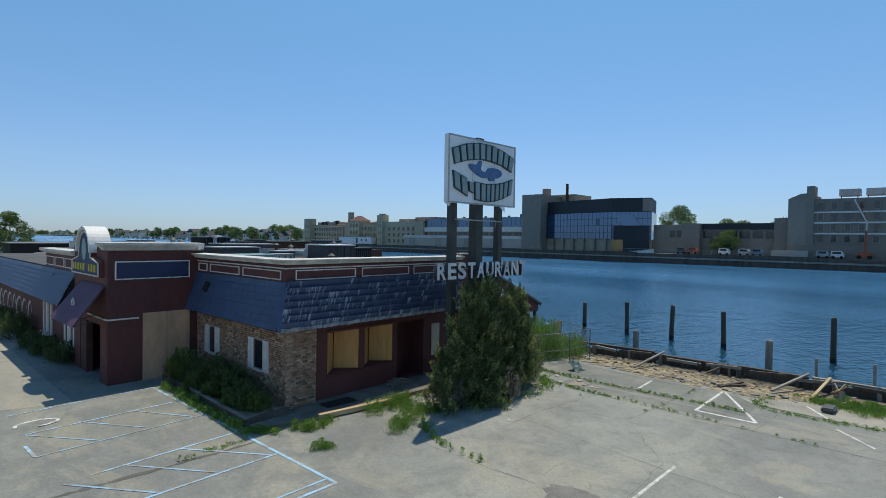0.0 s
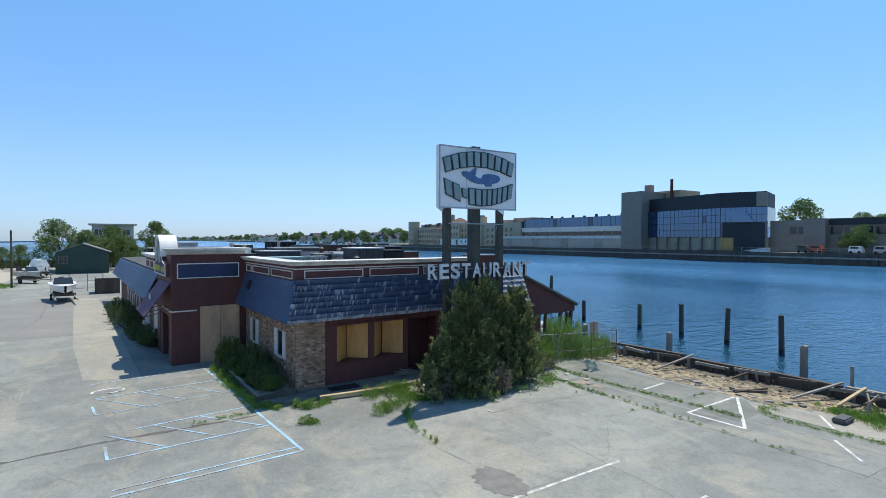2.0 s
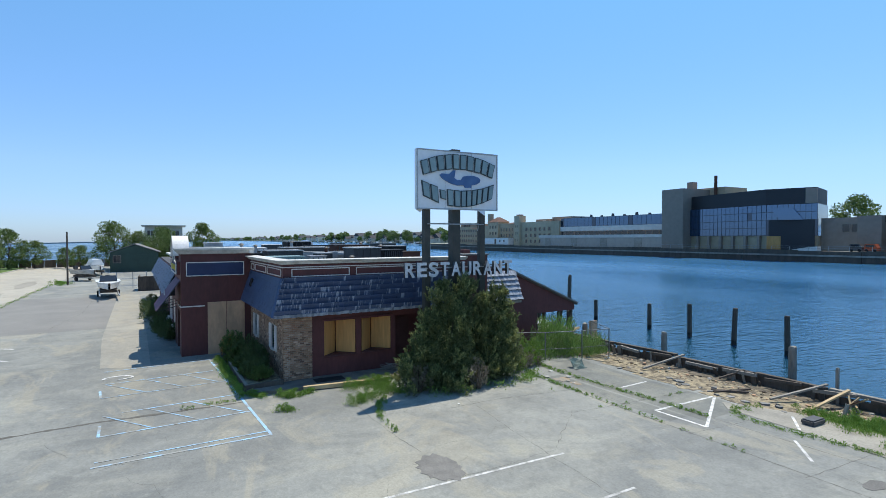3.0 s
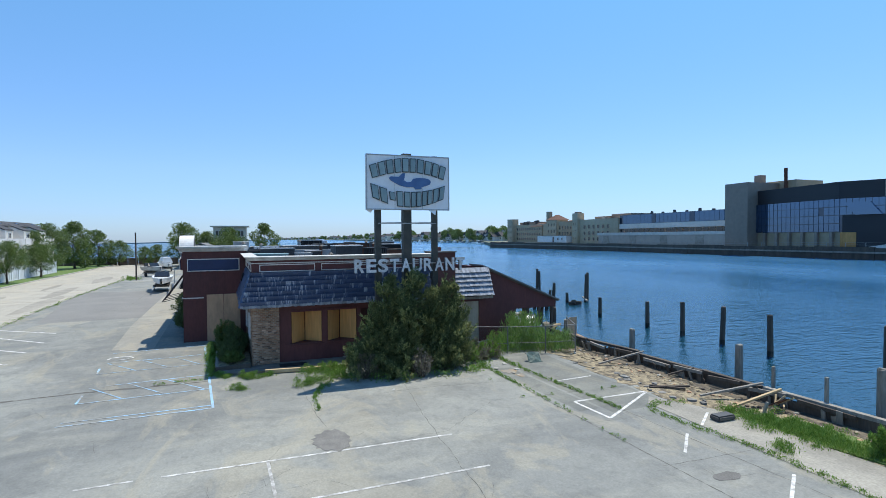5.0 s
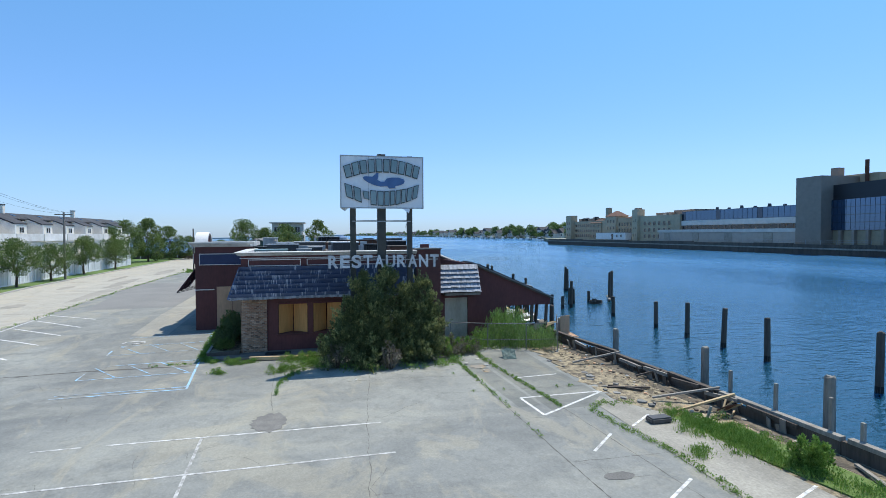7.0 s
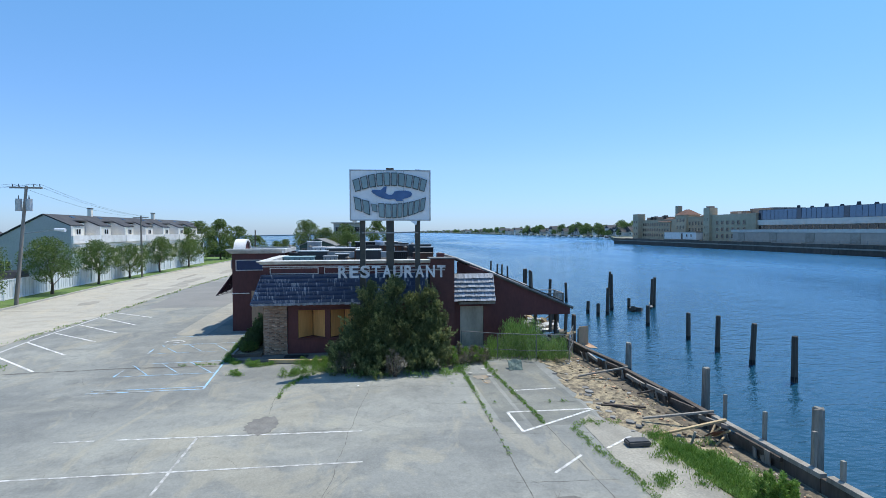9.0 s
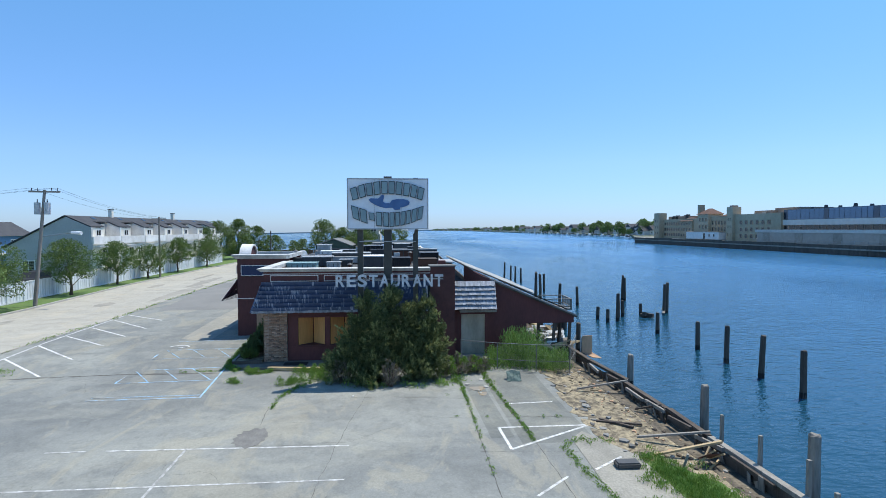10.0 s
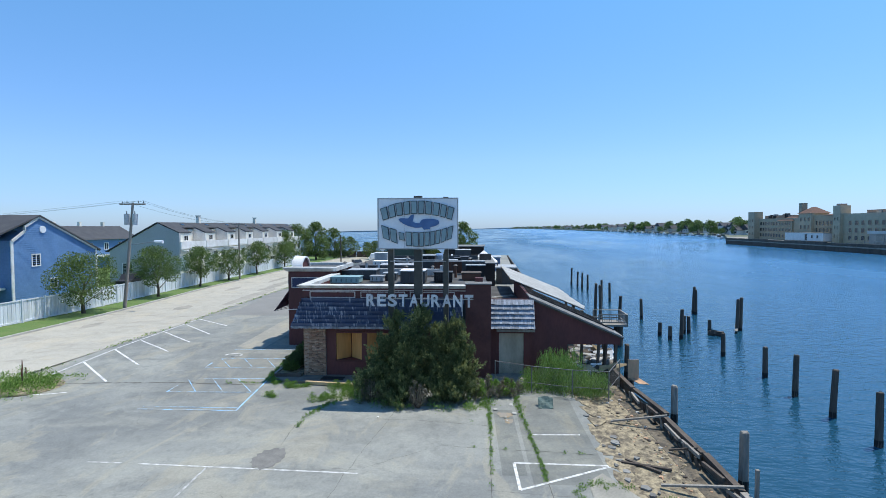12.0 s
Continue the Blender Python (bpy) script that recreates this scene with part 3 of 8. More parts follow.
# north block of painted brick
part("north_pier", box(B(), (-0.95, 8.4, 0), (-0.02, 9.7, 5.0)), "red_brick", HOUSE, "dark red painted brick end pier")
part("pier_cap", box(B(), (-1.0, 8.37, 5.0), (0.04, 9.75, 5.06)), "roof_grey", HOUSE)
part("parapet_block", box(B(), (-1.3, 8.9, 5.06), (-0.9, 9.3, 5.25)), "red_wall", HOUSE)

# frieze and cornice
part("frieze", box(box(B(), (-6.5, 0.02, 4.24), (0.0, 0.3, 4.78)), (-0.3, 0.3, 4.24), (0.0, 8.4, 4.78)), "red_wall", HOUSE, "dark red frieze with cream framed panels")
south = lambda a, o, z: (a, 0.02 - o, z)
east = lambda a, o, z: (0.0 + o, a, z)
for a, b in ((-6.42, -5.65), (-5.4, -3.05), (-2.8, -0.3)):
    part("panel_frame", rails(B(), (a, 4.3, b, 4.6), 0.035, 0.03, south), "cream", HOUSE, "cream moulding frame")
for a, b in ((0.34, 2.72), (3.0, 5.3), (5.55, 7.85)):
    part("panel_frame", rails(B(), (a, 4.3, b, 4.62), 0.035, 0.03, east), "cream", HOUSE, "cream moulding frame")
bm = B()
profile = [(0.0, 4.79), (0.1, 4.8), (0.14, 4.84), (0.16, 4.87), (0.25, 4.92), (0.27, 4.96), (-0.3, 4.98), (-0.3, 4.79)]
rings = []
for cu, cv, su, sv in ((-6.5, 0, 0, -1), (0, 0, 1, -1), (0, 8.4, 1, 0)):
    rings.append([bm.verts.new((cu + su * o, cv + sv * o, z)) for o, z in profile])
for ra, rb in zip(rings, rings[1:]):
    for i in range(len(profile)):
        j = (i + 1) % len(profile)
        bm.faces.new((ra[i], rb[i], rb[j], ra[j]))
bm.faces.new(rings[0])
bm.faces.new(rings[-1][::-1])
bmesh.ops.recalc_face_normals(bm, faces=bm.faces)
part("cornice", bm, "cornice_white", HOUSE, "white moulded cornice, peeling on top")
part("frieze_moulding", box(box(B(), (-6.5, -0.03, 4.66), (0.03, 0.02, 4.7)), (0.0, 0.02, 4.66), (0.03, 8.4, 4.7)), "cream", HOUSE)

# mansard roof: sloping deck, then courses of slates
EAVE, TOP_Z, LOW_Z = 0.47, 4.24, 2.82
bm = B()
prism(bm, [(-6.5, 0.02, TOP_Z), (-6.5, -EAVE + 0.03, LOW_Z - 0.04), (-6.5, 0.02, LOW_Z - 0.04)], (6.5, 0, 0))
prism(bm, [(-0.02, 0.0, TOP_Z), (EAVE - 0.03, 0.0, LOW_Z - 0.04), (-0.02, 0.0, LOW_Z - 0.04)], (0, 8.4, 0))
prism(bm, [(0, 0, LOW_Z - 0.04), (EAVE - 0.03, 0, LOW_Z - 0.04), (EAVE - 0.03, -EAVE + 0.03, LOW_Z - 0.04), (0, -EAVE + 0.03, LOW_Z - 0.04)], (0, 0, 0.01))
hip = [bm.verts.new(p) for p in ((0, 0, TOP_Z), (EAVE - 0.03, -EAVE + 0.03, LOW_Z - 0.03), (EAVE - 0.03, 0, LOW_Z - 0.03), (0, -EAVE + 0.03, LOW_Z - 0.03))]
bm.faces.new((hip[0], hip[1], hip[2]))
bm.faces.new((hip[0], hip[3], hip[1]))
MANSARD = part("mansard_roof", bm, "dark", HOUSE, "steep mansard roof of dark blue slate, worn silver at the eave")


def slate_mesh(w, h, worn):
    """One shingle hanging down a slope: local x across, y out, z up from its lower edge."""
    bm = B()
    j = random.uniform(-0.012, 0.012)
    prism(bm, [(0.0015, 0.0, j), (w - 0.0015, 0.0, -j), (w - 0.0015, 0.0, h), (0.0015, 0.0, h)], (0, 0.013, 0))
    me = bpy.data.meshes.new("slate")
    bm.to_mesh(me)
    bm.free()
    me.materials.append(M[worn])
    return me


def course_poses(length_at, start_at, rows, low, top, place):
    """Poses of shingles in overlapping courses; place(s, f) gives the point along the course s at the fraction f up the slope."""
    out = []
    for r in range(rows):
        f = r / rows
        s, end = start_at(f), start_at(f) + length_at(f)
        s -= (r % 2) * 0.1
        while s < end - 0.05:
            out.append((r, max(s, start_at(f)), f))
            s += 0.2
    return out


ROWS_UP = 7
slope_h = math.hypot(TOP_Z - LOW_Z, EAVE)
lean = math.degrees(math.atan2(EAVE, TOP_Z - LOW_Z))
slate_kinds = {k: [slate_mesh(0.2, slope_h / ROWS_UP * 1.25, k) for _ in range(4)] for k in ("slate", "slate_mid", "slate_worn")}
rng = random.Random(5)
for r, s, f in course_poses(lambda f: 8.4 + EAVE * (1 - f), lambda f: -EAVE * (1 - f), ROWS_UP, LOW_Z, TOP_Z, None):
    if s > 8.15:
        continue
    along = 0.5 + 0.5 * math.sin(s * 2.1 + r * 1.3)
    worn = "slate_mid" if rng.random() < ((0.3 + 0.55 * along if s < 3.6 else 0.12 + 0.25 * along) if r < 6 else 0.1) else "slate"
    ob = new("shingle", rng.choice(slate_kinds[worn]))
    ob.parent = MANSARD
    lift = 0.012 + 0.022 * (1 if rng.random() < 0.1 else 0)
    ob.matrix_basis = Matrix.Translation((EAVE * (1 - f) + lift, s, LOW_Z + (TOP_Z - LOW_Z) * f)) @ Matrix.Rotation(radians(90), 4, "Z") @ Matrix.Rotation(radians(lean + 0.8), 4, "X") @ Matrix.Diagonal((1, -1, 1, 1))
drip_meshes = [slate_mesh(0.11, 0.13, "slate_worn") for _ in range(4)]
for k in range(int((8.15 + EAVE) / 0.11)):
    ob = new("eave_shingle", rng.choice(drip_meshes))
    ob.parent = MANSARD
    ob.matrix_basis = Matrix.Translation((EAVE + 0.045, -EAVE + k * 0.11, LOW_Z - 0.035 + rng.uniform(-0.012, 0.012))) @ Matrix.Rotation(radians(90), 4, "Z") @ Matrix.Rotation(radians(lean), 4, "X") @ Matrix.Diagonal((1, -1, 1, 1))
vs, fs = [], []


def slates_joined(vs, fs, u0, u1, v_top, eave, low, top, rows, rng, miss=0.0):
    """Courses on a south-facing slope, joined."""
    for r in range(rows):
        f = r / rows
        g = min(1.0, f + 1.25 / rows)
        s = u0 - (r % 2) * 0.1
        while s < u1 - 0.02:
            a, b = max(s, u0) + 0.0015, min(s + 0.2, u1) - 0.0015
            s += 0.2
            if b - a < 0.05 or rng.random() < miss:
                continue
            o = 0.03 + rng.uniform(0, 0.012)
            k = len(vs)
            j = rng.uniform(-0.012, 0.012)
            y0, y1 = v_top - eave * (1 - f) - o, v_top - eave * (1 - g) - 0.008
            z0, z1 = low + (top - low) * f, low + (top - low) * g
            vs += [(a, y0, z0 + j), (b, y0, z0 - j), (b, y1, z1), (a, y1, z1), (a, y0 + 0.02, z0 + j - 0.008), (b, y0 + 0.02, z0 - j - 0.008)]
            fs += [(k, k + 1, k + 2, k + 3), (k, k + 4, k + 5, k + 1)]


slates_joined(vs, fs, -6.5, 0.3, 0.0, EAVE, LOW_Z, TOP_Z, ROWS_UP, rng)
ob = from_arrays("shingles", vs, fs, "slate_joined")
ob.parent = MANSARD
tagged(ob, kind="stuff")
# dark slab on the slates stands for the shaded inside of the gap
part("roof_hole", prism(B(), [(-5.42, -0.2, 3.62), (-5.1, -0.2, 3.55), (-5.02, -0.12, 3.9), (-5.3, -0.12, 3.95)], (0, -0.09, 0)), "dark", MANSARD, "dark patch for the gap where slates have fallen away")
part("hip_cap", beam(B(), (EAVE + 0.02, -EAVE - 0.02, LOW_Z), (0.02, -0.02, TOP_Z), 0.16, 0.05), "slate", MANSARD, "slate capping along the hip")
part("roof_end_trim", prism(B(), [(0.0, 8.15, TOP_Z), (EAVE + 0.03, 8.15, LOW_Z - 0.05), (0.0, 8.15, LOW_Z - 0.05)], (0, 0.1, 0)), "cream", MANSARD, "white board closing the roof end")
part("gutter_drip", box(B(), (0.0, 2.5, LOW_Z - 0.1), (EAVE - 0.12, 8.2, LOW_Z - 0.05)), "red_wall", MANSARD)

# shuttered side windows
for a, b in ((-2.3, -0.95), (-5.72, -4.5)):
    win = part("side_window", box(B(), (a + 0.4, -0.01, 1.28), (b - 0.4, 0.05, 2.2)), "window_dark", HOUSE, "dark narrow window between white shutters")
    for c in (a, b - 0.36):
        bm = box(B(), (c, -0.05, 1.22), (c + 0.36, -0.005, 2.26))
        sh = part("shutter", bm, "cream", HOUSE, "white louvred shutter")
        for k in range(14):
            z = 1.28 + k * 0.066
            part("slat", box(B(), (c + 0.05, -0.068, z), (c + 0.31, -0.05, z + 0.03)), "cream", sh)
    part("window_sill", box(B(), (a + 0.36, -0.08, 1.2), (b - 0.36, 0.03, 1.27)), "cream", win)

# entrance tower
TW0, TW1, TV = -10.95, -6.5, -3.1
TOWER = part("entrance_tower", box(B(), (TW1 - 0.25, TV, 0), (TW1, 0.02, 5.1)), "red_wall", HOUSE, "dark red entrance tower with arched gable")
for lo, hi in (((TW0, TV, 2.35), (TW1 - 0.25, TV + 0.25, 5.1)), ((TW1 - 0.85, TV, 0), (TW1 - 0.25, TV + 0.25, 2.35)), ((TW0, TV, 0), (TW0 + 0.9, TV + 0.25, 2.35)), ((TW0, TV + 0.25, 0), (TW0 + 0.25, 0.02, 5.1)), ((TW0 + 0.25, -1.4, 0), (TW1 - 0.25, -1.2, 5.1))):
    part("wall_panel", box(B(), lo, hi), "red_wall", TOWER)
part("tower_roof", box(B(), (TW0, TV, 5.1), (TW1, 0.05, 5.2)), "tar", TOWER)
bm = B()
prof = [(0.0, 5.08), (0.1, 5.1), (0.18, 5.19), (0.28, 5.28), (0.3, 5.36), (-0.15, 5.38), (-0.15, 5.08)]
rings = []
for cu, cv, su, sv in ((TW1 - 0.35, TV, 0, -1), (TW1, TV, 1, -1), (TW1, 0.05, 1, 0.3)):
    rings.append([bm.verts.new((cu + su * o, cv + sv * o, z)) for o, z in prof])
for ra, rb in zip(rings, rings[1:]):
    for i in range(len(prof)):
        j = (i + 1) % len(prof)
        bm.faces.new((ra[i], rb[i], rb[j], ra[j]))
bm.faces.new(rings[0])
bm.faces.new(rings[-1][::-1])
bmesh.ops.recalc_face_normals(bm, faces=bm.faces)
part("tower_cornice", bm, "cornice_white", TOWER, "white moulded cornice")
part("tower_cornice", box(box(B(), (TW0 - 0.1, -0.1, 5.12), (TW1 + 0.25, 0.12, 5.36)), (TW0 - 0.15, TV - 0.15, 5.12), (TW0 + 0.1, -0.1, 5.36)), "cornice_white", TOWER, "white moulded cornice")
# arched gable panel
AC, AR, AZ = -8.75, 0.86, 4.98
arc = [(AC + AR * math.cos(math.pi * k / 20), AZ + AR * math.sin(math.pi * k / 20) * 1.0) for k in range(21)]
outline = [(AC + 1.85, 4.1), (AC + 1.85, 4.7), (AC + AR, 4.85)] + arc + [(AC - AR, 4.85), (AC - 1.85, 4.7), (AC - 1.85, 4.1)]
part("arched_gable", prism(B(), [(u, TV - 0.12, z) for u, z in outline], (0, 0.5, 0)), "red_wall", TOWER, "arched signboard gable")
bm = B()
for k in range(20):
    (u0, z0), (u1, z1) = arc[k], arc[k + 1]
    e0 = (AC + (u0 - AC) * 1.13, AZ + (z0 - AZ) * 1.13)
    e1 = (AC + (u1 - AC) * 1.13, AZ + (z1 - AZ) * 1.13)
    prism(bm, [(u0, TV - 0.25, z0), (e0[0], TV - 0.25, e0[1]), (e1[0], TV - 0.25, e1[1]), (u1, TV - 0.25, z1)], (0, 0.72, 0))
part("arch_moulding", bm, "white_trim", TOWER, "white curved moulding")
inner = [(AC + 0.88 * AR * math.cos(math.pi * k / 20), AZ + 0.88 * AR * math.sin(math.pi * k / 20)) for k in range(21)]
outline = [(AC + 1.75, 4.15), (AC + 1.75, 4.62), (AC + 0.78, 4.8)] + inner + [(AC - 0.78, 4.8), (AC - 1.75, 4.62), (AC - 1.75, 4.15)]
board = part("name_board", prism(B(), [(u, TV - 0.16, z) for u, z in outline], (0, 0.04, 0)), "blue_panel", TOWER, "dark blue arched name board with yellow bars")
bm = B()
pts = outline
for p, q in zip(pts, pts[1:] + pts[:1]):
    beam(bm, (p[0], TV - 0.17, p[1]), (q[0], TV - 0.17, q[1]), 0.04, 0.045)
part("board_edge", bm, "cream", board)
for k in range(9):
    if k == 5:
        continue
    u = AC - 1.6 + k * 0.36
    part("bar", box(B(), (u, TV - 0.19, 4.28), (u + 0.18, TV - 0.16, 4.55)), "sign_yellow", board, "yellow lettering reduced to a bar")
bm = B()
ell = [(AC + 0.3 * math.cos(k * math.pi / 8), TV - 0.19, 5.1 + 0.42 * math.sin(k * math.pi / 8)) for k in range(16)]
part("emblem", prism(bm, ell, (0, 0.03, 0)), "teal", board, "pale oval emblem")
# east face panel, plywood, bars
part("blue_panel", box(B(), (TW1, -2.85, 4.08), (TW1 + 0.03, -0.35, 4.66)), "blue_panel", TOWER, "blank dark blue sign panel")
part("panel_frame", rails(B(), (-2.88, 4.04, -0.32, 4.7), 0.04, 0.05, lambda a, o, z: (TW1 + o, a, z)), "cream", TOWER)
for k in range(6):
    part("lamp_bracket", box(B(), (TW1 + 0.03, -2.7 + k * 0.42, 4.0), (TW1 + 0.16, -2.64 + k * 0.42, 4.05)), "metal_dark", TOWER)
for k in range(2):
    part("plywood_sheet", box(B(), (TW1, -1.97 + k * 0.84, 0.05), (TW1 + 0.025, -1.15 + k * 0.84, 2.78)), "plywood_grey", TOWER, "grey weathered plywood sheet")
part("white_rail", box(B(), (TW1, -3.1, 2.6), (TW1 + 0.04, -2.1, 2.65)), "cream", TOWER)
part("white_rail", box(B(), (TW1 - 2.4, TV - 0.05, 2.6), (TW1, TV, 2.66)), "cream", TOWER)
part("door_leaf", box(B(), (TW0 + 1.2, -1.46, 0.1), (TW0 + 2.1, -1.41, 2.15)), "dark", TOWER, "dark entrance door in the porch")
part("brick_return", box(B(), (TW0 + 0.9, TV + 0.02, 0), (TW0 + 1.7, TV + 0.24, 2.3)), "red_brick", TOWER)

# purple awning over the entrance
AW = part("awning", prism(B(), [(-9.75, TV - 0.02, 3.85), (-6.75, TV - 0.02, 3.85), (-6.6, TV - 1.0, 2.5), (-9.9, TV - 1.0, 2.5)], (0, -0.03, -0.02)), "awning", HOUSE, "sloping plum-coloured canvas awning")
for u in (-9.85, -8.8, -7.7, -6.65):
    bm = rod(B(), (u, TV - 0.04, 3.82), (u, TV - 0.98, 2.48), 0.018, k=6)
    rod(bm, (u, TV - 0.04, 2.7), (u, TV - 0.98, 2.48), 0.015, k=6)
    part("awning_bracket", bm, "metal_dark", AW, "bare dark metal awning bracket")
bm = B()
for k in range(7):
    a = k * 2 * math.pi / 7
    c = Vector((-8.35 + 0.17 * math.cos(a), TV - 0.6, 3.12 + 0.13 * math.sin(a)))
    prism(bm, [c + Vector((-0.07, 0.0, -0.05)), c + Vector((0.08, 0, -0.02)), c + Vector((0.02, 0, 0.08))], (0, -0.03, 0))
part("emblem", bm, "letter_white", AW, "small pale emblem")

# west wing
WV = -3.0
bm = box(B(), (-36, WV, 0), (TW0, 0.3, 4.0))
box(bm, (-36, 0.3, 0), (-20, 9.0, 4.0))
WING = part("west_wing", bm, "red_wall", HOUSE, "long dark red side wing")
part("wing_roof", box(B(), (-36.1, WV + 0.1, 4.0), (TW0, 9.1, 4.08)), "tar", WING)
part("wing_frieze", box(B(), (-16.6, WV - 0.02, 4.0), (TW0, WV + 0.3, 4.75)), "red_wall", WING)
part("wing_cornice", prism(B(), [(-16.8, WV - 0.02, 4.72), (-16.8, WV - 0.25, 4.86), (-16.8, WV - 0.25, 4.95), (-16.8, WV + 0.35, 4.97), (-16.8, WV + 0.35, 4.72)], (16.8 + TW0 + 0.1, 0, 0)), "cornice_white", WING)
for a in (-16.4, -14.6, -12.8):
    part("panel_frame", rails(B(), (a, 4.18, a + 1.6, 4.6), 0.04, 0.03, lambda p, o, z: (p, WV - 0.02 - o, z)), "cream", WING)
bm = prism(B(), [(-36, WV, 4.05), (-36, WV - 0.6, 2.75), (-36, WV, 2.75)], (36 + TW0, 0, 0))
mw = part("wing_mansard", bm, "dark", HOUSE, "long slate mansard over the side wing")
vs, fs = [], []
slates_joined(vs, fs, -36, TW0, WV - 0.03, 0.62, 2.75, 4.05, 7, rng, 0.008)
ob = from_arrays("shingles", vs, fs, "slate_joined")
ob.parent = mw
tagged(ob, kind="stuff")
for a, b in ((-17.0, -15.1), (-12.9, -11.1)):
    for k in range(2):
        c = a + k * (b - a) / 2
        w_ = part("wing_window", box(B(), (c + 0.2, WV - 0.02, 1.0), (c + 0.65, WV + 0.02, 2.3)), "window_dark", WING)
        for d in (c, c + 0.6):
            part("shutter", box(B(), (d, WV - 0.06, 0.95), (d + 0.24, WV - 0.01, 2.35)), "cream", w_)
        part("window_sill", box(B(), (c, WV - 0.2, 0.75), (c + 0.84, WV, 0.93)), "cream", w_)
part("brick_base", box(B(), (-18, WV - 0.03, 0), (TW0, WV, 0.9)), "red_brick", WING)
for k in range(7):
    u = -20.5 - k * 1.5
    a = 0.45 + 0.2 * (k % 3)
    bm = B()
    rim = []
    for i in range(15):
        t0, w_ = i / 14 * 4.6, 0.05 * math.sin((i + 1) / 16 * math.pi) + 0.015
        x, z = u + a * math.cos(t0), 1.5 + 0.5 * math.sin(t0 * 1.2)
        rim.append([bm.verts.new((x + e * w_, WV - o, z - e * w_)) for e, o in ((-1, 0.004), (-1, 0.012), (1, 0.012), (1, 0.004))])
    for p, q in zip(rim, rim[1:]):
        for i in range(4):
            bm.faces.new((p[i], p[(i + 1) % 4], q[(i + 1) % 4], q[i]))
    bm.faces.new(rim[0])
    bm.faces.new(rim[-1][::-1])
    part("graffiti_stroke", bm, "letter_white" if k % 2 else "cream", WING, "pale painted scrawl")

# small porch roof and boarded door beside the front
P0, P1 = 9.7, 11.85
part("porch_wall", box(box(B(), (-1.4, P0, 2.35), (-0.85, P1, 4.1)), (-1.4, P0, 0), (-0.85, 10.15, 2.35)), "red_wall", HOUSE)
part("porch_wall", box(B(), (-1.4, 11.45, 0), (-0.85, P1, 2.35)), "red_wall", HOUSE)
part("boarded_door", box(B(), (-1.0, 10.15, 0.1), (-0.93, 11.45, 2.35)), "board_grey", HOUSE, "pale weathered plywood over a doorway")
PR = part("porch_roof", prism(B(), [(-0.75, P0 + 0.02, 4.16), (-0.1, P0 + 0.02, 2.74), (-0.75, P0 + 0.02, 2.74)], (0, P1 - P0 + 0.08, 0)), "dark", HOUSE, "small steep roof of silver-weathered shakes")
for r in range(6):
    f = r / 6
    s = P0 - 0.02 - (r % 2) * 0.05
    while s < P1 + 0.05:
        w_ = rng.uniform(0.07, 0.15)
        e = min(s + w_, P1 + 0.1)
        x0, z0 = -0.1 - 0.65 * f + 0.1, 2.75 + 1.4 * f
        x1, z1 = -0.1 - 0.65 * (f + 0.165) + 0.005, 2.75 + 1.4 * (f + 0.165)
        j = rng.uniform(-0.018, 0.018)
        if e - max(s, P0) > 0.03:
            part("shake", prism(B(), [(x0, max(s, P0), z0 + j), (x0, e - 0.006, z0 + j), (x1, e - 0.006, z1), (x1, max(s, P0), z1)], (-0.035, 0, -0.02)), "slate_worn", PR)
        s += w_
# black box fills the gap behind the porch in place of its shaded inside
part("valley_roof", box(B(), (-16.0, P0 + 0.02, 2.95), (-1.42, P1 - 0.02, 3.1)), "tar", HOUSE, "black infill for the dark gap behind the porch")
for k in range(7):
    part("loose_board", beam(B(), (-2.2 - 1.1 * k, P0 + 0.15, 3.13 + 0.05 * (k % 3)), (-2.9 - 1.2 * k, P1 - 0.25, 3.16 + 0.12 * (k % 2)), 0.18, 0.04), "timber_grey" if k % 2 else "clear_sheet", HOUSE, "grey board lying on the black infill")
part("hanging_beam", box(B(), (-0.9, P0 + 0.3, 2.55), (-0.2, P1 + 0.1, 2.68)), "timber_grey", HOUSE)

# lean-to over the water side
L0, L1 = 11.85, 16.5
zl = lambda v: 4.12 - (v - L0) * 2.0 / (L1 - L0)
bm = B()
prism(bm, [(-1.1, L0, 0), (-1.1, 13.75, 0), (-1.1, 13.75, 1.75), (-1.1, L1, 1.75), (-1.1, L1, zl(L1)), (-1.1, L0, zl(L0))], (-0.14, 0, 0))
prism(bm, [(-1.1, L0, 2.2), (-1.1, L0, zl(L0)), (-12, L0, zl(L0)), (-12, L0, 2.2)], (0, 0.14, 0))
LEAN = part("lean_to_wall", bm, "red_wall", HOUSE, "dark red boarded gable of the lean-to")
bm = B()
prism(bm, [(-0.95, L0 - 0.1, zl(L0) + 0.06), (-0.95, L1 + 0.15, zl(L1) - 0.02), (-2.7, L1 + 0.15, zl(L1) - 0.02), (-2.7, L0 - 0.1, zl(L0) + 0.06)], (0, 0, 0.08))
LR = part("lean_to_roof", bm, "roof_grey", HOUSE, "sloping grey felt roof with raised slats")
for k in range(6):
    part("rafter", beam(B(), (-3.4 - 0.8 * k, L0, zl(L0) - 0.02), (-3.4 - 0.8 * k, L1 + 0.1, zl(L1) - 0.08), 0.07, 0.16), "timber", LR, "bare rafter")
    a = 0.12 + 0.14 * k
    v0 = L0 + (L1 - L0) * a
    part("roof_slat", beam(B(), (-2.0, v0, zl(v0) + 0.2), (-2.0, v0 + 0.75, zl(v0 + 0.75) + 0.2), 0.16, 0.06), "dark", LR)
bm = B()
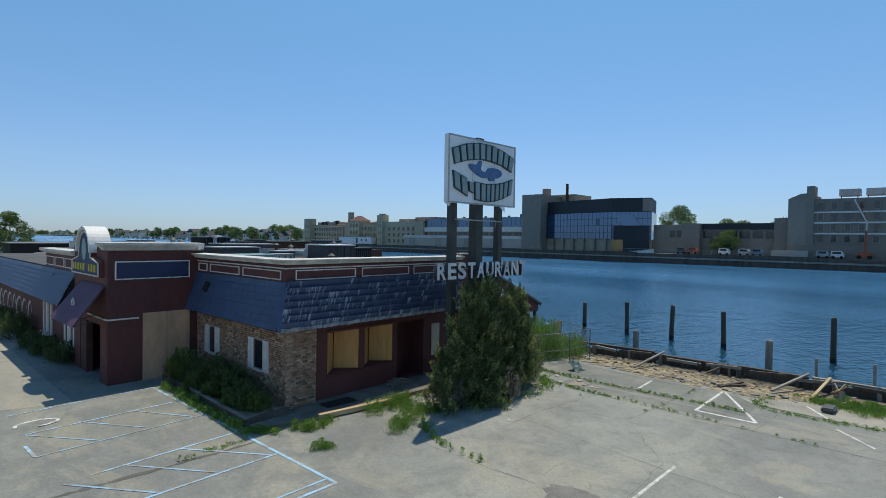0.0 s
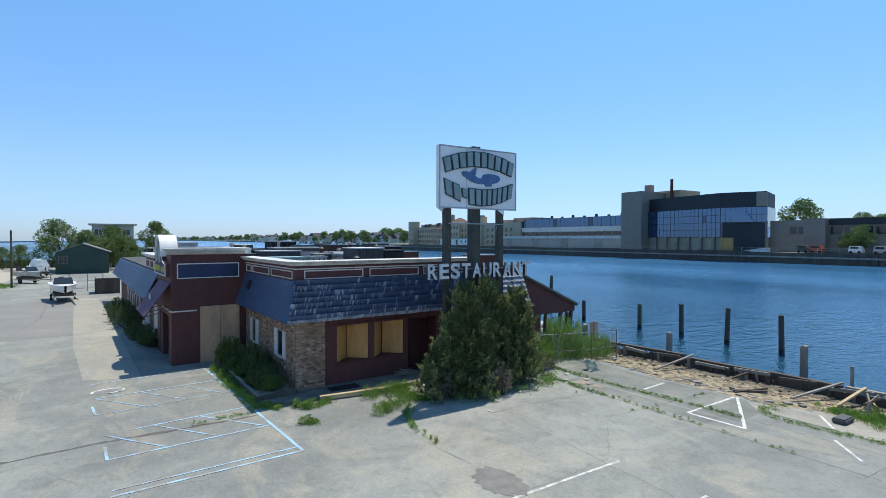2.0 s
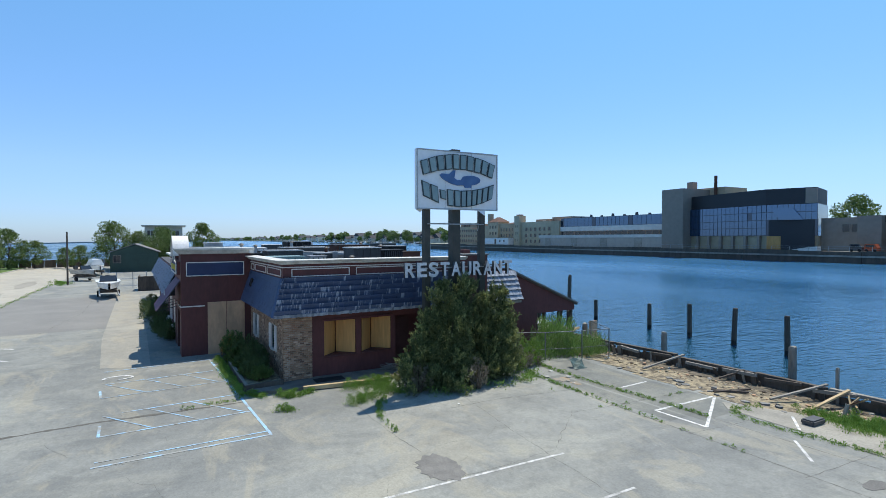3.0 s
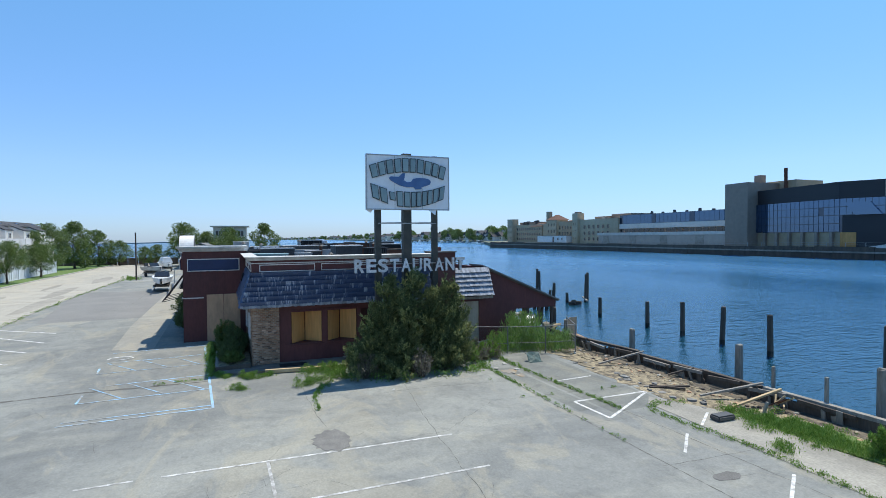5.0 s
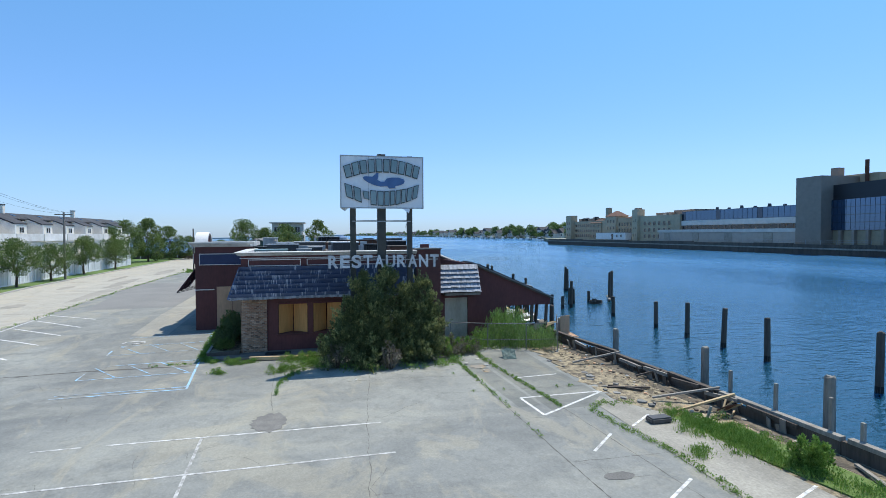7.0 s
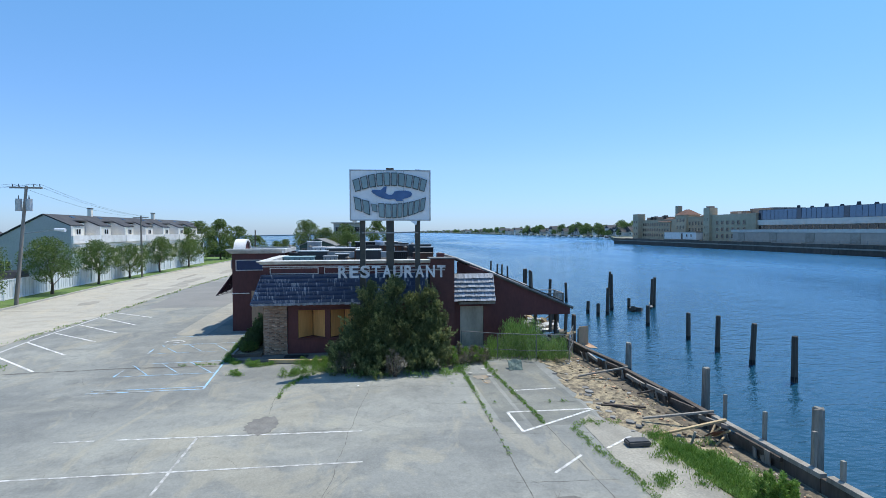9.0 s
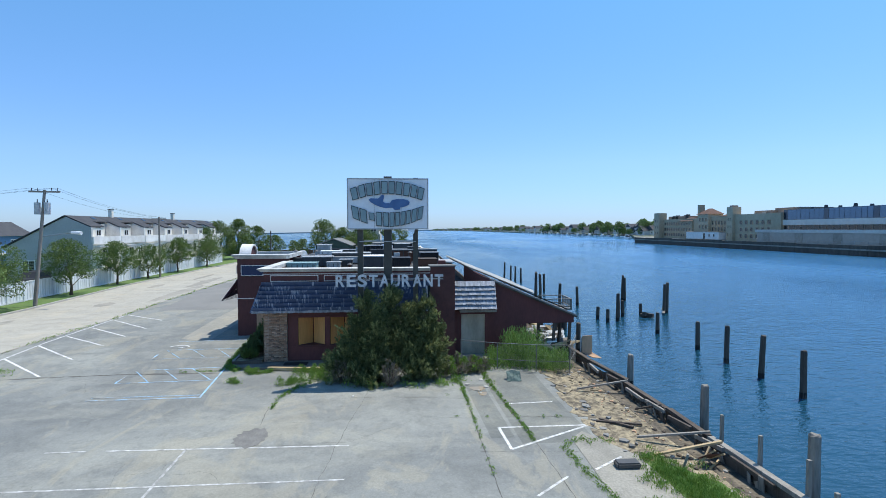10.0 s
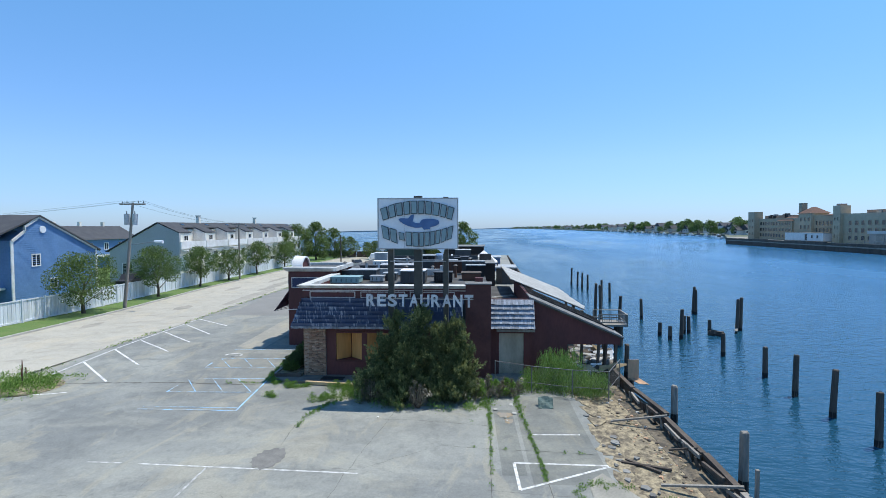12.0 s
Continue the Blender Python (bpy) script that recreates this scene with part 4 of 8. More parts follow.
prism(bm, [(-7.6, L0 - 0.6, zl(L0) + 0.34), (-7.6, L1 - 0.4, zl(L1) + 0.38), (-18.8, L1 - 0.4, zl(L1) + 0.38), (-18.8, L0 - 0.6, zl(L0) + 0.34)], (0, 0, 0.03))
under = part("roof_deck", bm, "timber", HOUSE, "bare deck below the corrugated sheets")
for k in range(28):
    u = -7.6 - k * 0.4
    j = rng.uniform(-0.12, 0.12)
    bm = prism(B(), [(u, L0 - 0.6, zl(L0) + 0.42), (u, L1 - 0.35 + j, zl(L1) + 0.45), (u - 0.13, L1 - 0.35 + j, zl(L1) + 0.53), (u - 0.13, L0 - 0.6, zl(L0) + 0.5)], (0, 0, 0.02))
    prism(bm, [(u - 0.13, L0 - 0.6, zl(L0) + 0.5), (u - 0.13, L1 - 0.35 + j, zl(L1) + 0.53), (u - 0.27, L1 - 0.35 + j, zl(L1) + 0.45), (u - 0.27, L0 - 0.6, zl(L0) + 0.42)], (0, 0, 0.02))
    part("corrugated_rib", bm, "clear_sheet", under, "pale corrugated plastic roof rib")
part("eave_board", beam(B(), (-1.05, L0, zl(L0) + 0.02), (-1.05, L1 + 0.15, zl(L1) - 0.02), 0.08, 0.16), "timber", LEAN)
for k, v in enumerate((13.75, 14.6, 15.3, 15.75, 16.2)):
    part("post", beam(B(), (-1.2 - 0.5 * (k % 2), v, -0.6), (-1.2 - 0.3 * (k % 2), v + (0.12 if k > 1 else 0), 1.85), 0.14, 0.14), "timber", LEAN, "weathered timber post")
for u in (-4, -7, -10, -13, -16):
    part("post", beam(B(), (u, L1 - 0.1, -1.0), (u, L1 - 0.1, zl(L1)), 0.2, 0.2), "timber", LEAN)
part("deck", box(B(), (-18, 12.0, 0.0), (-1.6, L1 - 0.2, 0.28)), "timber", LEAN, "broken timber deck under the lean-to")
part("back_wall", box(B(), (-18, 11.7, 0.0), (-1.3, 11.84, 2.2)), "dark", LEAN)

# ---- the roadside sign ----
SIGN = thing("pole_sign", "tall white billboard on three dark posts", "sign", at=(-11.9, 14.35, 0))
SX = 0.33
for dy, w_, top in ((-1.27, 0.25, 2.3), (0.0, 0.36, 2.38), (1.28, 0.23, 2.33)):
    bm = box(B(), (-w_ / 2, dy - w_ / 2, 0), (w_ / 2, dy + w_ / 2, 6.98 + top))
    part("post", bm, "post_green", SIGN, "dark green steel post")
cab = part("sign_cabinet", box(B(), (0.13, -1.82, 6.94), (SX, 1.86, 9.25)), "sign_white", SIGN, "white double-faced sign cabinet")
part("cabinet_edge", rails(B(), (-1.83, 6.93, 1.87, 9.26), 0.05, 0.03, lambda a, o, z: (SX + o - 0.01, a, z)), "galvanised", cab)
for a in (-0.6, 0.62):
    part("seam", box(B(), (SX, a, 6.98), (SX + 0.004, a + 0.012, 9.21)), "galvanised", cab)
part("torn_flap", prism(B(), [(SX, 0.9, 6.94), (SX, 1.25, 6.94), (SX + 0.05, 1.2, 6.72)], (0.01, 0, 0)), "sign_white", cab)
part("torn_flap", prism(B(), [(0.15, -1.8, 6.94), (0.15, -1.5, 6.94), (0.18, -1.62, 6.8)], (0.01, 0, 0)), "sign_white", cab)
CZ, CY = 8.12, 0.03


def letter_block(a, b, side, low, high):
    """Four corners (y, z) of a slab between two bowed lines; it leans outwards with the bow."""
    bow = lambda y, k0, k1: k0 - k1 * (y / 1.75) ** 2
    fan = lambda y: y * 1.08 if side > 0 else y * 0.95
    return [(a, side * bow(a, low, 0.36)), (b, side * bow(b, low, 0.36)), (fan(b), side * bow(b, high, 0.44)), (fan(a), side * bow(a, high, 0.44))]


ROWS_OF_BARS = ((1, 0.42, 1.02, ((-1.6, -1.0), (-0.95, -0.34), (-0.29, 0.29), (0.34, 0.95), (1.0, 1.55))), (-1, 0.42, 1.08, ((-1.68, -0.98), (-0.9, -0.62), (-0.56, 0.03), (0.08, 0.54), (0.59, 1.05), (1.1, 1.62))))
for side, low, high, spans in ROWS_OF_BARS:
    for a, b in spans:
        small = b - a < 0.3
        corners = letter_block(a, b, side, low + (0.08 if small else 0), high - (0.22 if small else 0))
        at = lambda f, g: tuple((1 - g) * ((1 - f) * corners[0][i] + f * corners[1][i]) + g * ((1 - f) * corners[3][i] + f * corners[2][i]) for i in (0, 1))
        for f0, f1 in (((0.0, 0.46), (0.55, 1.0)) if not small else ((0.05, 0.95),)):
            pts = [at(f0, 0.0), at(f1, 0.0), at(f1, 1.0), at(f0, 1.0)]
            bar = part("bar", prism(B(), [(SX + 0.0, CY + y, CZ + z) for y, z in pts], (0.07, 0, 0)), "teal_dark", cab, "dark-edged bar where a letter stands")
            e = 0.1 * (f1 - f0)
            ins = [at(f0 + e, 0.06), at(f1 - e, 0.06), at(f1 - e, 0.94), at(f0 + e, 0.94)]
            part("bar_face", prism(B(), [(SX + 0.07, CY + y, CZ + z) for y, z in ins], (0.015, 0, 0)), "teal", bar, "grey-green bar face")
upper = [(-0.88, 0.16), (-0.8, 0.22), (-0.45, 0.21), (-0.3, 0.36), (-0.18, 0.38), (-0.2, 0.2), (-0.24, 0.08), (-0.1, 0.0), (0.08, 0.0), (0.18, 0.15), (0.4, 0.19), (0.7, 0.19), (0.92, 0.13), (0.98, 0.04)]
lower = [(0.94, -0.06), (0.8, -0.14), (0.55, -0.19), (0.56, -0.28), (0.28, -0.3), (0.2, -0.2), (-0.1, -0.22), (-0.4, -0.15), (-0.62, -0.05), (-0.8, 0.06)]
part("emblem", prism(B(), [(SX, CY + y, CZ + 0.0 + z) for y, z in upper + lower], (0.05, 0, 0)), "whale_blue", cab, "plain blue emblem shape")
for k in (-1.0, 0.2, 1.2):
    part("conduit", rod(B(), (0, k - 0.1, 6.4 if k < 1 else 6.1), (0, k + 1.0 if k < 1 else k, 6.42), 0.015, k=5), "galvanised", SIGN)
for z in (6.35, 4.62):
    part("cross_rail", box(B(), (0.16, -2.3 if z < 5 else -1.3, z), (0.2, 2.55 if z < 5 else 1.3, z + 0.04)), "galvanised", SIGN)


def letter(ch, size, extent):
    cu = bpy.data.curves.new("letter", "FONT")
    cu.body, cu.size, cu.extrude, cu.offset, cu.align_x = ch, size, extent, 0.022, "LEFT"
    tmp = bpy.data.objects.new("letter", cu)
    scene.collection.objects.link(tmp)
    bpy.context.view_layer.update()
    me = bpy.data.meshes.new_from_object(tmp.evaluated_get(bpy.context.evaluated_depsgraph_get()))
    bpy.data.objects.remove(tmp)
    bpy.data.curves.remove(cu)
    return me


WORD = thing("restaurant_lettering", "row of weathered white channel letters on a rail", "sign", at=(-11.55, 11.95, 4.33))
word = "RESTAURANT"
pitch = 5.0 / len(word)
for i, ch in enumerate(word):
    me = letter(ch, 0.76, 0.07)
    xs = [v.co.x for v in me.vertices]
    mid, wid = (min(xs) + max(xs)) / 2, max(xs) - min(xs)
    me.materials.clear()
    me.materials.append(M["letter_white"])
    me.materials.append(M["letter_side"])
    for p in me.polygons:
        p.material_index = 0 if abs(p.normal.z) > 0.7 else 1
    ob = new("letter", me)
    ob.parent = WORD
    ob.matrix_basis = Matrix.Translation((0, (i + 0.5) * pitch, 0.0)) @ Matrix(((0, 0, 1, 0), (1, 0, 0, 0), (0, 1, 0, 0), (0, 0, 0, 1))) @ Matrix.Diagonal((0.42 / wid if ch not in "T" else 0.4 / wid, 1, 1, 1)) @ Matrix.Translation((-mid, 0, 0))
part("rail", box(B(), (-0.14, 0.0, 0.36), (-0.11, 4.95, 0.39)), "letter_side", WORD)

# ---- bulkhead and piles ----
line = [(40, 25.9), (14, 25.25), (0.8, 24.95), (-3.4, 24.75), (-6.0, 24.7), (-9.5, 24.6), (-12.8, 24.15), (-16, 24.0), (-50, 22.4), (-128, 21.5)]
BULK = thing("bulkhead", "dark tarred timber bulkhead along the water", "bulkhead", kind="structure")
for (x0, y0), (x1, y1) in zip(line, line[1:]):
    d = Vector((x1 - x0, y1 - y0))
    n_ = max(1, int(d.length / 1.6)) if x0 < 20 and x1 > -20 else 1
    for k in range(n_):
        p = Vector((x0, y0)) + d * (k / n_)
        q = Vector((x0, y0)) + d * ((k + 0.985) / n_)
        ruin = -13 < p.x < -1
        jz = random.uniform(-0.16, 0.04) if ruin else random.uniform(-0.03, 0.02)
        tilt = random.uniform(-0.1, 0.05) if ruin else 0.0
        prism(bm := B(), [(*p, -1.2), (*q, -1.2), (q.x, q.y - tilt, 0.34 + jz), (p.x, p.y - tilt, 0.34 + jz + random.uniform(-0.04, 0.04) * ruin)], (0, 0.16, 0))
        part("sheet", bm, "timber", BULK)
    nb = max(1, int(d.length / 4.5)) if x0 < 20 and x1 > -20 else 1
    for k in range(nb):
        p = Vector((x0, y0 + 0.08)) + d * (k / nb)
        q = Vector((x0, y0 + 0.08)) + d * ((k + 0.97) / nb)
        sag = 0.09 if -13 < p.x < -1 else 0.02
        part("cap_beam", beam(B(), (p.x, p.y + random.uniform(-sag, sag), 0.4 + random.uniform(-sag, 0.02)), (q.x, q.y + random.uniform(-sag, sag), 0.4 + random.uniform(-sag, 0.02)), 0.2, 0.12), "timber_grey" if 30 > x0 > -1 else "timber", BULK, "weathered cap beam")


def pile(x, y, top, r=0.16, lx=0.0, ly=0.0, grey=False):
    """A driven pile with a slightly split, uneven head and a dark wet foot."""
    ob = thing("mooring_pile", "weathered grey timber pile standing in water" if grey else "dark weathered timber pile standing in water", "pile", "harbour piles", at=(x, y, -0.2))
    bm = B()
    k = 10
    prev = None
    for j, z in enumerate((-1.5, 0.25, 0.9, top + 0.2 - 0.03, top + 0.2)):
        rr = r * (1.05 - 0.04 * j) * (0.85 if j == 4 else 1)
        ring = [bm.verts.new((lx * z + rr * math.cos(2 * math.pi * i / k) * (1 + 0.05 * math.sin(i * 2.3)), ly * z + rr * math.sin(2 * math.pi * i / k), z + (random.uniform(-0.03, 0.03) if j > 2 else 0))) for i in range(k)]
        if prev:
            for i in range(k):
                bm.faces.new((prev[i], prev[(i + 1) % k], ring[(i + 1) % k], ring[i]))
        prev = ring
    bm.faces.new(prev)
    part("shaft", bm, "timber_grey" if grey else "timber", ob)
    part("wet_foot", rod(B(), (0, 0, -1.0), (lx * 0.22, ly * 0.22, 0.22), r * 1.08, r * 1.06, 10), "dark", ob, "wet dark foot of the pile")
    return ob


for x, y, top, g in ((-17.6, 32.5, 1.42, 0), (-14.43, 32.3, 1.76, 0), (-11.6, 32.27, 1.84, 0), (-8.6, 32.05, 1.8, 0), (-3.6, 32.1, 2.05, 0), (-22.3, 32.3, 1.2, 0), (-17.2, 25.1, 1.5, 0), (-27.34, 31.5, 1.9, 0), (-27.0, 30.6, 0.35, 0), (-29.4, 32.4, 1.1, 0), (-29.35, 32.75, 1.05, 0), (-28.4, 30.3, 0.55, 0), (-29.9, 34.5, 0.5, 0), (-38.4, 36.4, 2.3, 0), (-38.0, 36.5, 2.1, 0), (-30.4, 37.0, 2.4, 0), (-30.1, 36.6, 2.3, 0), (-35.2, 26.85, 2.9, 0), (-34.6, 27.2, 2.8, 0), (-32.0, 28.2, 2.2, 0), (-35.6, 30.95, 1.5, 0), (-63.9, 29.0, 2.0, 0), (-61.0, 29.4, 1.7, 0), (-59.7, 29.8, 1.7, 0), (-57.8, 30.2, 1.6, 0), (-48, 30.0, 1.9, 0), (-47.1, 30.7, 1.7, 0)):
    pile(x, y, top, 0.135 if x > -45 else 0.13, random.uniform(-0.03, 0.03), random.uniform(-0.03, 0.03))
for x, y, top, r in ((-10.75, 25.45, 1.2, 0.14), (-4.95, 25.6, 1.55, 0.145), (-0.15, 25.7, 1.75, 0.15), (-15.6, 24.9, 1.0, 0.15)):
    pile(x, y, top, r, 0.0, 0.0, True)
for x, y, top in ((-3.2, 25.15, 1.15), (-1.4, 25.15, 1.22), (0.37, 25.15, 1.33), (1.23, 25.15, 0.95), (4.4, 25.4, 1.2)):
    ob = thing("mooring_post", "slim grey timber post bolted to the bulkhead", "post", "bulkhead posts", at=(x, y, -0.2))
    part("shaft", box(B(), (-0.045, -0.045, -0.8), (0.045, 0.045, top + 0.2)), "timber_grey", ob)

# loose timbers, broken chair, kerb block on the bank
for p, q, m_ in (((-9.5, 22.55, 0.06), (-9.0, 24.6, 0.54), "timber_grey"), ((-4.25, 22.9, 0.08), (-3.4, 24.9, 0.54), "timber_grey"), ((-3.0, 22.9, 0.03), (-2.7, 24.85, 0.52), "timber_new"), ((-5.85, 22.1, 0.03), (-5.4, 23.6, 0.04), "timber"), ((-6.1, 22.3, 0.02), (-5.2, 23.2, 0.03), "timber"), ((-6.9, 24.0, 0.06), (-6.3, 24.75, 0.42), "timber"), ((1.5, 24.6, 0.05), (3.0, 23.9, 0.1), "timber_grey"), ((-2.2, 23.4, 0.0), (-2.15, 23.5, 0.4), "timber_grey")):
    bm = beam(B(), p, q, 0.1, 0.06)
    solo("fallen_beam", bm, m_, "loose weathered beam lying on the sandy bank", "beam", "loose timbers")
bm = box(B(), (-2.48, 21.4, 0.016), (-2.1, 22.1, 0.19))
bmesh.ops.bevel(bm, geom=bm.edges[:], offset=0.04, segments=2, affect="EDGES")
solo("kerb_block", bm, "metal_dark", "dark squared block lying on the concrete apron", "block")
CH = thing("broken_chair", "broken wooden chair tipped over on the bank", "chair", at=(-2.5, 24.0, 0))
for p, q in (((0, 0, 0), (0.35, 0.3, 0.5)), ((0.3, -0.1, 0), (0.0, 0.35, 0.45)), ((0.45, 0.1, 0), (0.1, 0.6, 0.1)), ((-0.1, 0.4, 0.05), (0.5, 0.5, 0.45))):
    part("leg", beam(B(), p, q, 0.05, 0.05), "timber_new", CH)
part("seat", prism(B(), [(0, 0, 0.1), (0.35, 0.05, 0.35), (0.4, 0.42, 0.4), (0.02, 0.4, 0.12)], (0, 0, 0.03)), "rust", CH)

# ---- lot markings ----
LOT = thing("lot_markings", "worn white and pale blue painted parking lines", "markings", kind="structure")
layer = 0.0
for p, q in (((-4.25, 4.1), (-4.28, 5.3)), ((-4.28, 5.9), (-4.28, 13.45)), ((-4.28, 8.35), (-0.6, 8.55)), ((-1.75, 2.5), (-2.0, 13.6)), ((-5.5, 18.5), (-5.57, 21.75)), ((-5.5, 18.5), (-3.7, 18.62)), ((-3.7, 18.62), (-5.57, 21.75)), ((-8.1, 21.1), (-7.95, 19.3)), ((-2.95, 21.85), (-2.17, 20.78)), ((-1.83, 19.86), (-0.82, 18.76)), ((1.1, 20.2), (1.9, 19.0)), ((2.1, 22.7), (2.7, 21.2)), ((0.9, 5.5), (0.6, 14.0)),
             ((-13.11, -5.55), (-28.97, -6.59)), ((-15.65, -5.67), (-12.53, -1.79)), ((-18.41, -5.89), (-15.36, -2.09)), ((-20.85, -5.87), (-18.15, -2.15)), ((-23.67, -6.05), (-20.65, -2.28)), ((-26.51, -6.15), (-23.2, -2.31)), ((-28.97, -6.59), (-26.35, -2.73)), ((-10.5, -3.5), (-10.87, -2.5)), ((-10.5, -3.5), (-10.3, -5.0))):
    layer += 0.00015
    part("white_line", stripe(p, q, 0.115 if p[0] < -12 else 0.1 if p[1] > 18 and p[0] < -3.5 else 0.08, 0.005 + layer + (0.017 if p[1] > 20.5 and p[0] > -4.5 else 0)), "worn_paint" if p[0] > -6 and p[1] < 15 else "white_paint", LOT)
for p, q, w_ in (((-9.35, 6.73), (-19.25, 5.72), 0.11), ((-19.29, 5.73), (-18.9, 1.74), 0.08), ((-17.27, 5.72), (-16.99, 1.95), 0.08), ((-15.54, 6.06), (-15.2, 1.97), 0.08), ((-13.63, 6.24), (-13.32, 2.71), 0.08), ((-11.64, 6.43), (-11.35, 2.25), 0.09), ((-9.37, 6.72), (-9.19, 2.3), 0.1), ((-9.67, 6.65), (-9.5, 2.35), 0.07),
                 ((-17.18, 3.18), (-15.49, 4.54), 0.07), ((-17.26, 4.53), (-15.58, 5.77), 0.07), ((-16.95, 1.95), (-15.33, 3.34), 0.07), ((-13.5, 4.71), (-11.6, 6.35), 0.07), ((-13.43, 3.39), (-11.6, 4.92), 0.07), ((-13.2, 2.2), (-11.5, 3.6), 0.07), ((-16.1, 1.85), (-15.2, 1.95), 0.1), ((-12.3, 2.2), (-11.35, 2.25), 0.1)):
    layer += 0.00015
    part("blue_line", stripe(p, q, w_ * 0.8, 0.005 + layer), "blue_paint", LOT)
bm = B()
for k in range(12):
    a0, a1 = k * 0.42, (k + 1) * 0.42
    beam(bm, (-17.75 + 0.3 * math.cos(a0), 2.3 + 0.5 * math.sin(a0), 0.27), (-17.75 + 0.3 * math.cos(a1), 2.3 + 0.5 * math.sin(a1), 0.27), 0.09, 0.012)
part("wheelchair_mark", bm, "white_paint", LOT, "worn painted accessibility mark")
M["asphalt_old"] = asphalt_material("asphalt_old", (0.222, 0.226, 0.2), (0.148, 0.154, 0.144), (0.285, 0.278, 0.23))
for p, q, w_ in (((-12.2, 19.95), (-4.15, 20.3), 2.5), ((-10.4, 18.2), (-4.6, 18.5), 0.8)):
    solo("worn_slab", stripe(p, q, w_, 0.003), "asphalt_old", "darker older slab of the lot with open joints", "asphalt", kind="structure")
rs_ = random.Random(31)
for cx, cy, rx, ry in ((-10.0, 18.3, 0.55, 0.35), (-9.3, 18.45, 0.35, 0.2)):
    bm = prism(B(), [(cx + rx * math.cos(i * 0.35) * rs_.uniform(0.7, 1.1), cy + ry * math.sin(i * 0.35) * rs_.uniform(0.7, 1.1), rise(cx) - 0.001) for i in range(18)], (0, 0, 0.008))
    solo("rust_stain", bm, "rust_stain", "faint orange rust stain on the asphalt", "stain", kind="structure")
bm = B()
prism(bm, [(-5.1 + 0.8 * math.cos(k * 0.2094) * (1 + 0.13 * math.sin(k * 2.1) + 0.08 * math.sin(k * 0.63)), 10.1 + 0.52 * math.sin(k * 0.2094) * (1 + 0.12 * math.cos(k * 3.3)), 0.002) for k in range(30)], (0, 0, 0.006))
solo("asphalt_patch", bm, "asphalt_patch", "rough darker asphalt patch", "patch", kind="structure")
bm = prism(B(), [(0.59 + 0.2 * math.cos(k * 0.52) * (1 + 0.2 * math.sin(k * 2.7)), 18.63 + 0.4 * math.sin(k * 0.52), 0.002) for k in range(12)], (0, 0, 0.006))
solo("asphalt_patch", bm, "asphalt_patch", "small dark oval patch in the asphalt", "patch", kind="structure")
bm = box(B(), (-13.95, 9.1, 0.242), (-13.4, 10.25, 0.256))
solo("door_mat", bm, "dark", "black rubber mat lying on the walkway", "mat")
rw = random.Random(8)
bm = B()
pts = [Vector((-13.95 + rw.uniform(0, 0.35), 12.4 + rw.uniform(-0.55, 0.55), 0.26 + rw.uniform(0, 0.3))) for _ in range(26)]
fine = []
for p0, p1, p2, p3 in zip(pts, pts[1:], pts[2:], pts[3:]):
    for s in (0, 0.25, 0.5, 0.75):
        fine.append(0.5 * (2 * p1 + (p2 - p0) * s + (2 * p0 - 5 * p1 + 4 * p2 - p3) * s * s + (3 * p1 - p0 - 3 * p2 + p3) * s ** 3))
tube(bm, fine, 0.014, 5)
solo("tangled_cable", bm, "timber_grey", "tangle of pale torn cable on the walkway", "cable")
bm = B()
bmesh.ops.create_grid(bm, x_segments=6, y_segments=6, size=0.32)
for v in bm.verts:
    v.co = Vector((-10.97 + v.co.x * 0.8, 20.09 + v.co.y, 0.24 + 0.09 * math.sin(11 * v.co.x) * math.cos(9 * v.co.y) - 0.55 * v.co.x))
bmesh.ops.solidify(bm, geom=bm.faces[:], thickness=0.015)
solo("crumpled_sheet", bm, "sheet_green", "crumpled grey-green plastic sheet by the fence", "rubbish")
for x, y, s_ in ((-9.6, 18.3, 0.1), (-9.3, 18.35, 0.07), (-10.2, 15.2, 0.08), (-10.4, 17.9, 0.12), (-10.0, 18.7, 0.14), (-9.2, 13.0, 0.06), (-11.0, 18.6, 0.12)):
    bm = B()
    bmesh.ops.create_icosphere(bm, subdivisions=1, radius=s_)
    for v in bm.verts:
        v.co = Vector((v.co.x * rw.uniform(0.6, 1.4), v.co.y * rw.uniform(0.7, 1.3), v.co.z * 0.3 + s_ * 0.25))
    ob = solo("litter_scrap", bm, rw.choice(("boat_white", "concrete", "kerb")), "pale scrap of rubbish on the asphalt", "rubbish", "scraps")
    ob.location = (x, y, rise(x))

# planter beside the south wall
PL = thing("planter", "low dark timber planter overgrown with shrubs", "planter", at=(0, 0, 0))
part("planter_wall", beam(B(), (-13.75, 6.6, 0.22), (-20.0, 6.3, 0.38), 0.1, 0.34), "timber", PL)
part("planter_wall", beam(B(), (-13.75, 6.6, 0.22), (-13.85, 7.95, 0.26), 0.1, 0.34), "timber", PL)
part("planter_cap", beam(B(), (-13.75, 6.6, 0.405), (-18.3, 6.38, 0.525), 0.12, 0.03), "timber_grey", PL, "weathered capping plank")
part("planter_soil", prism(B(), [(-13.8, 6.65, 0.1), (-13.9, 7.95, 0.1), (-20.4, 7.7, 0.1), (-20.4, 6.36, 0.1)], (0, 0, 0.27)), "soil", PL)
part("plank_edge", beam(B(), (-12.98, 8.5, 0.22), (-12.7, 11.2, 0.22), 0.16, 0.14), "timber_new", PL, "bright plank along the walkway edge")

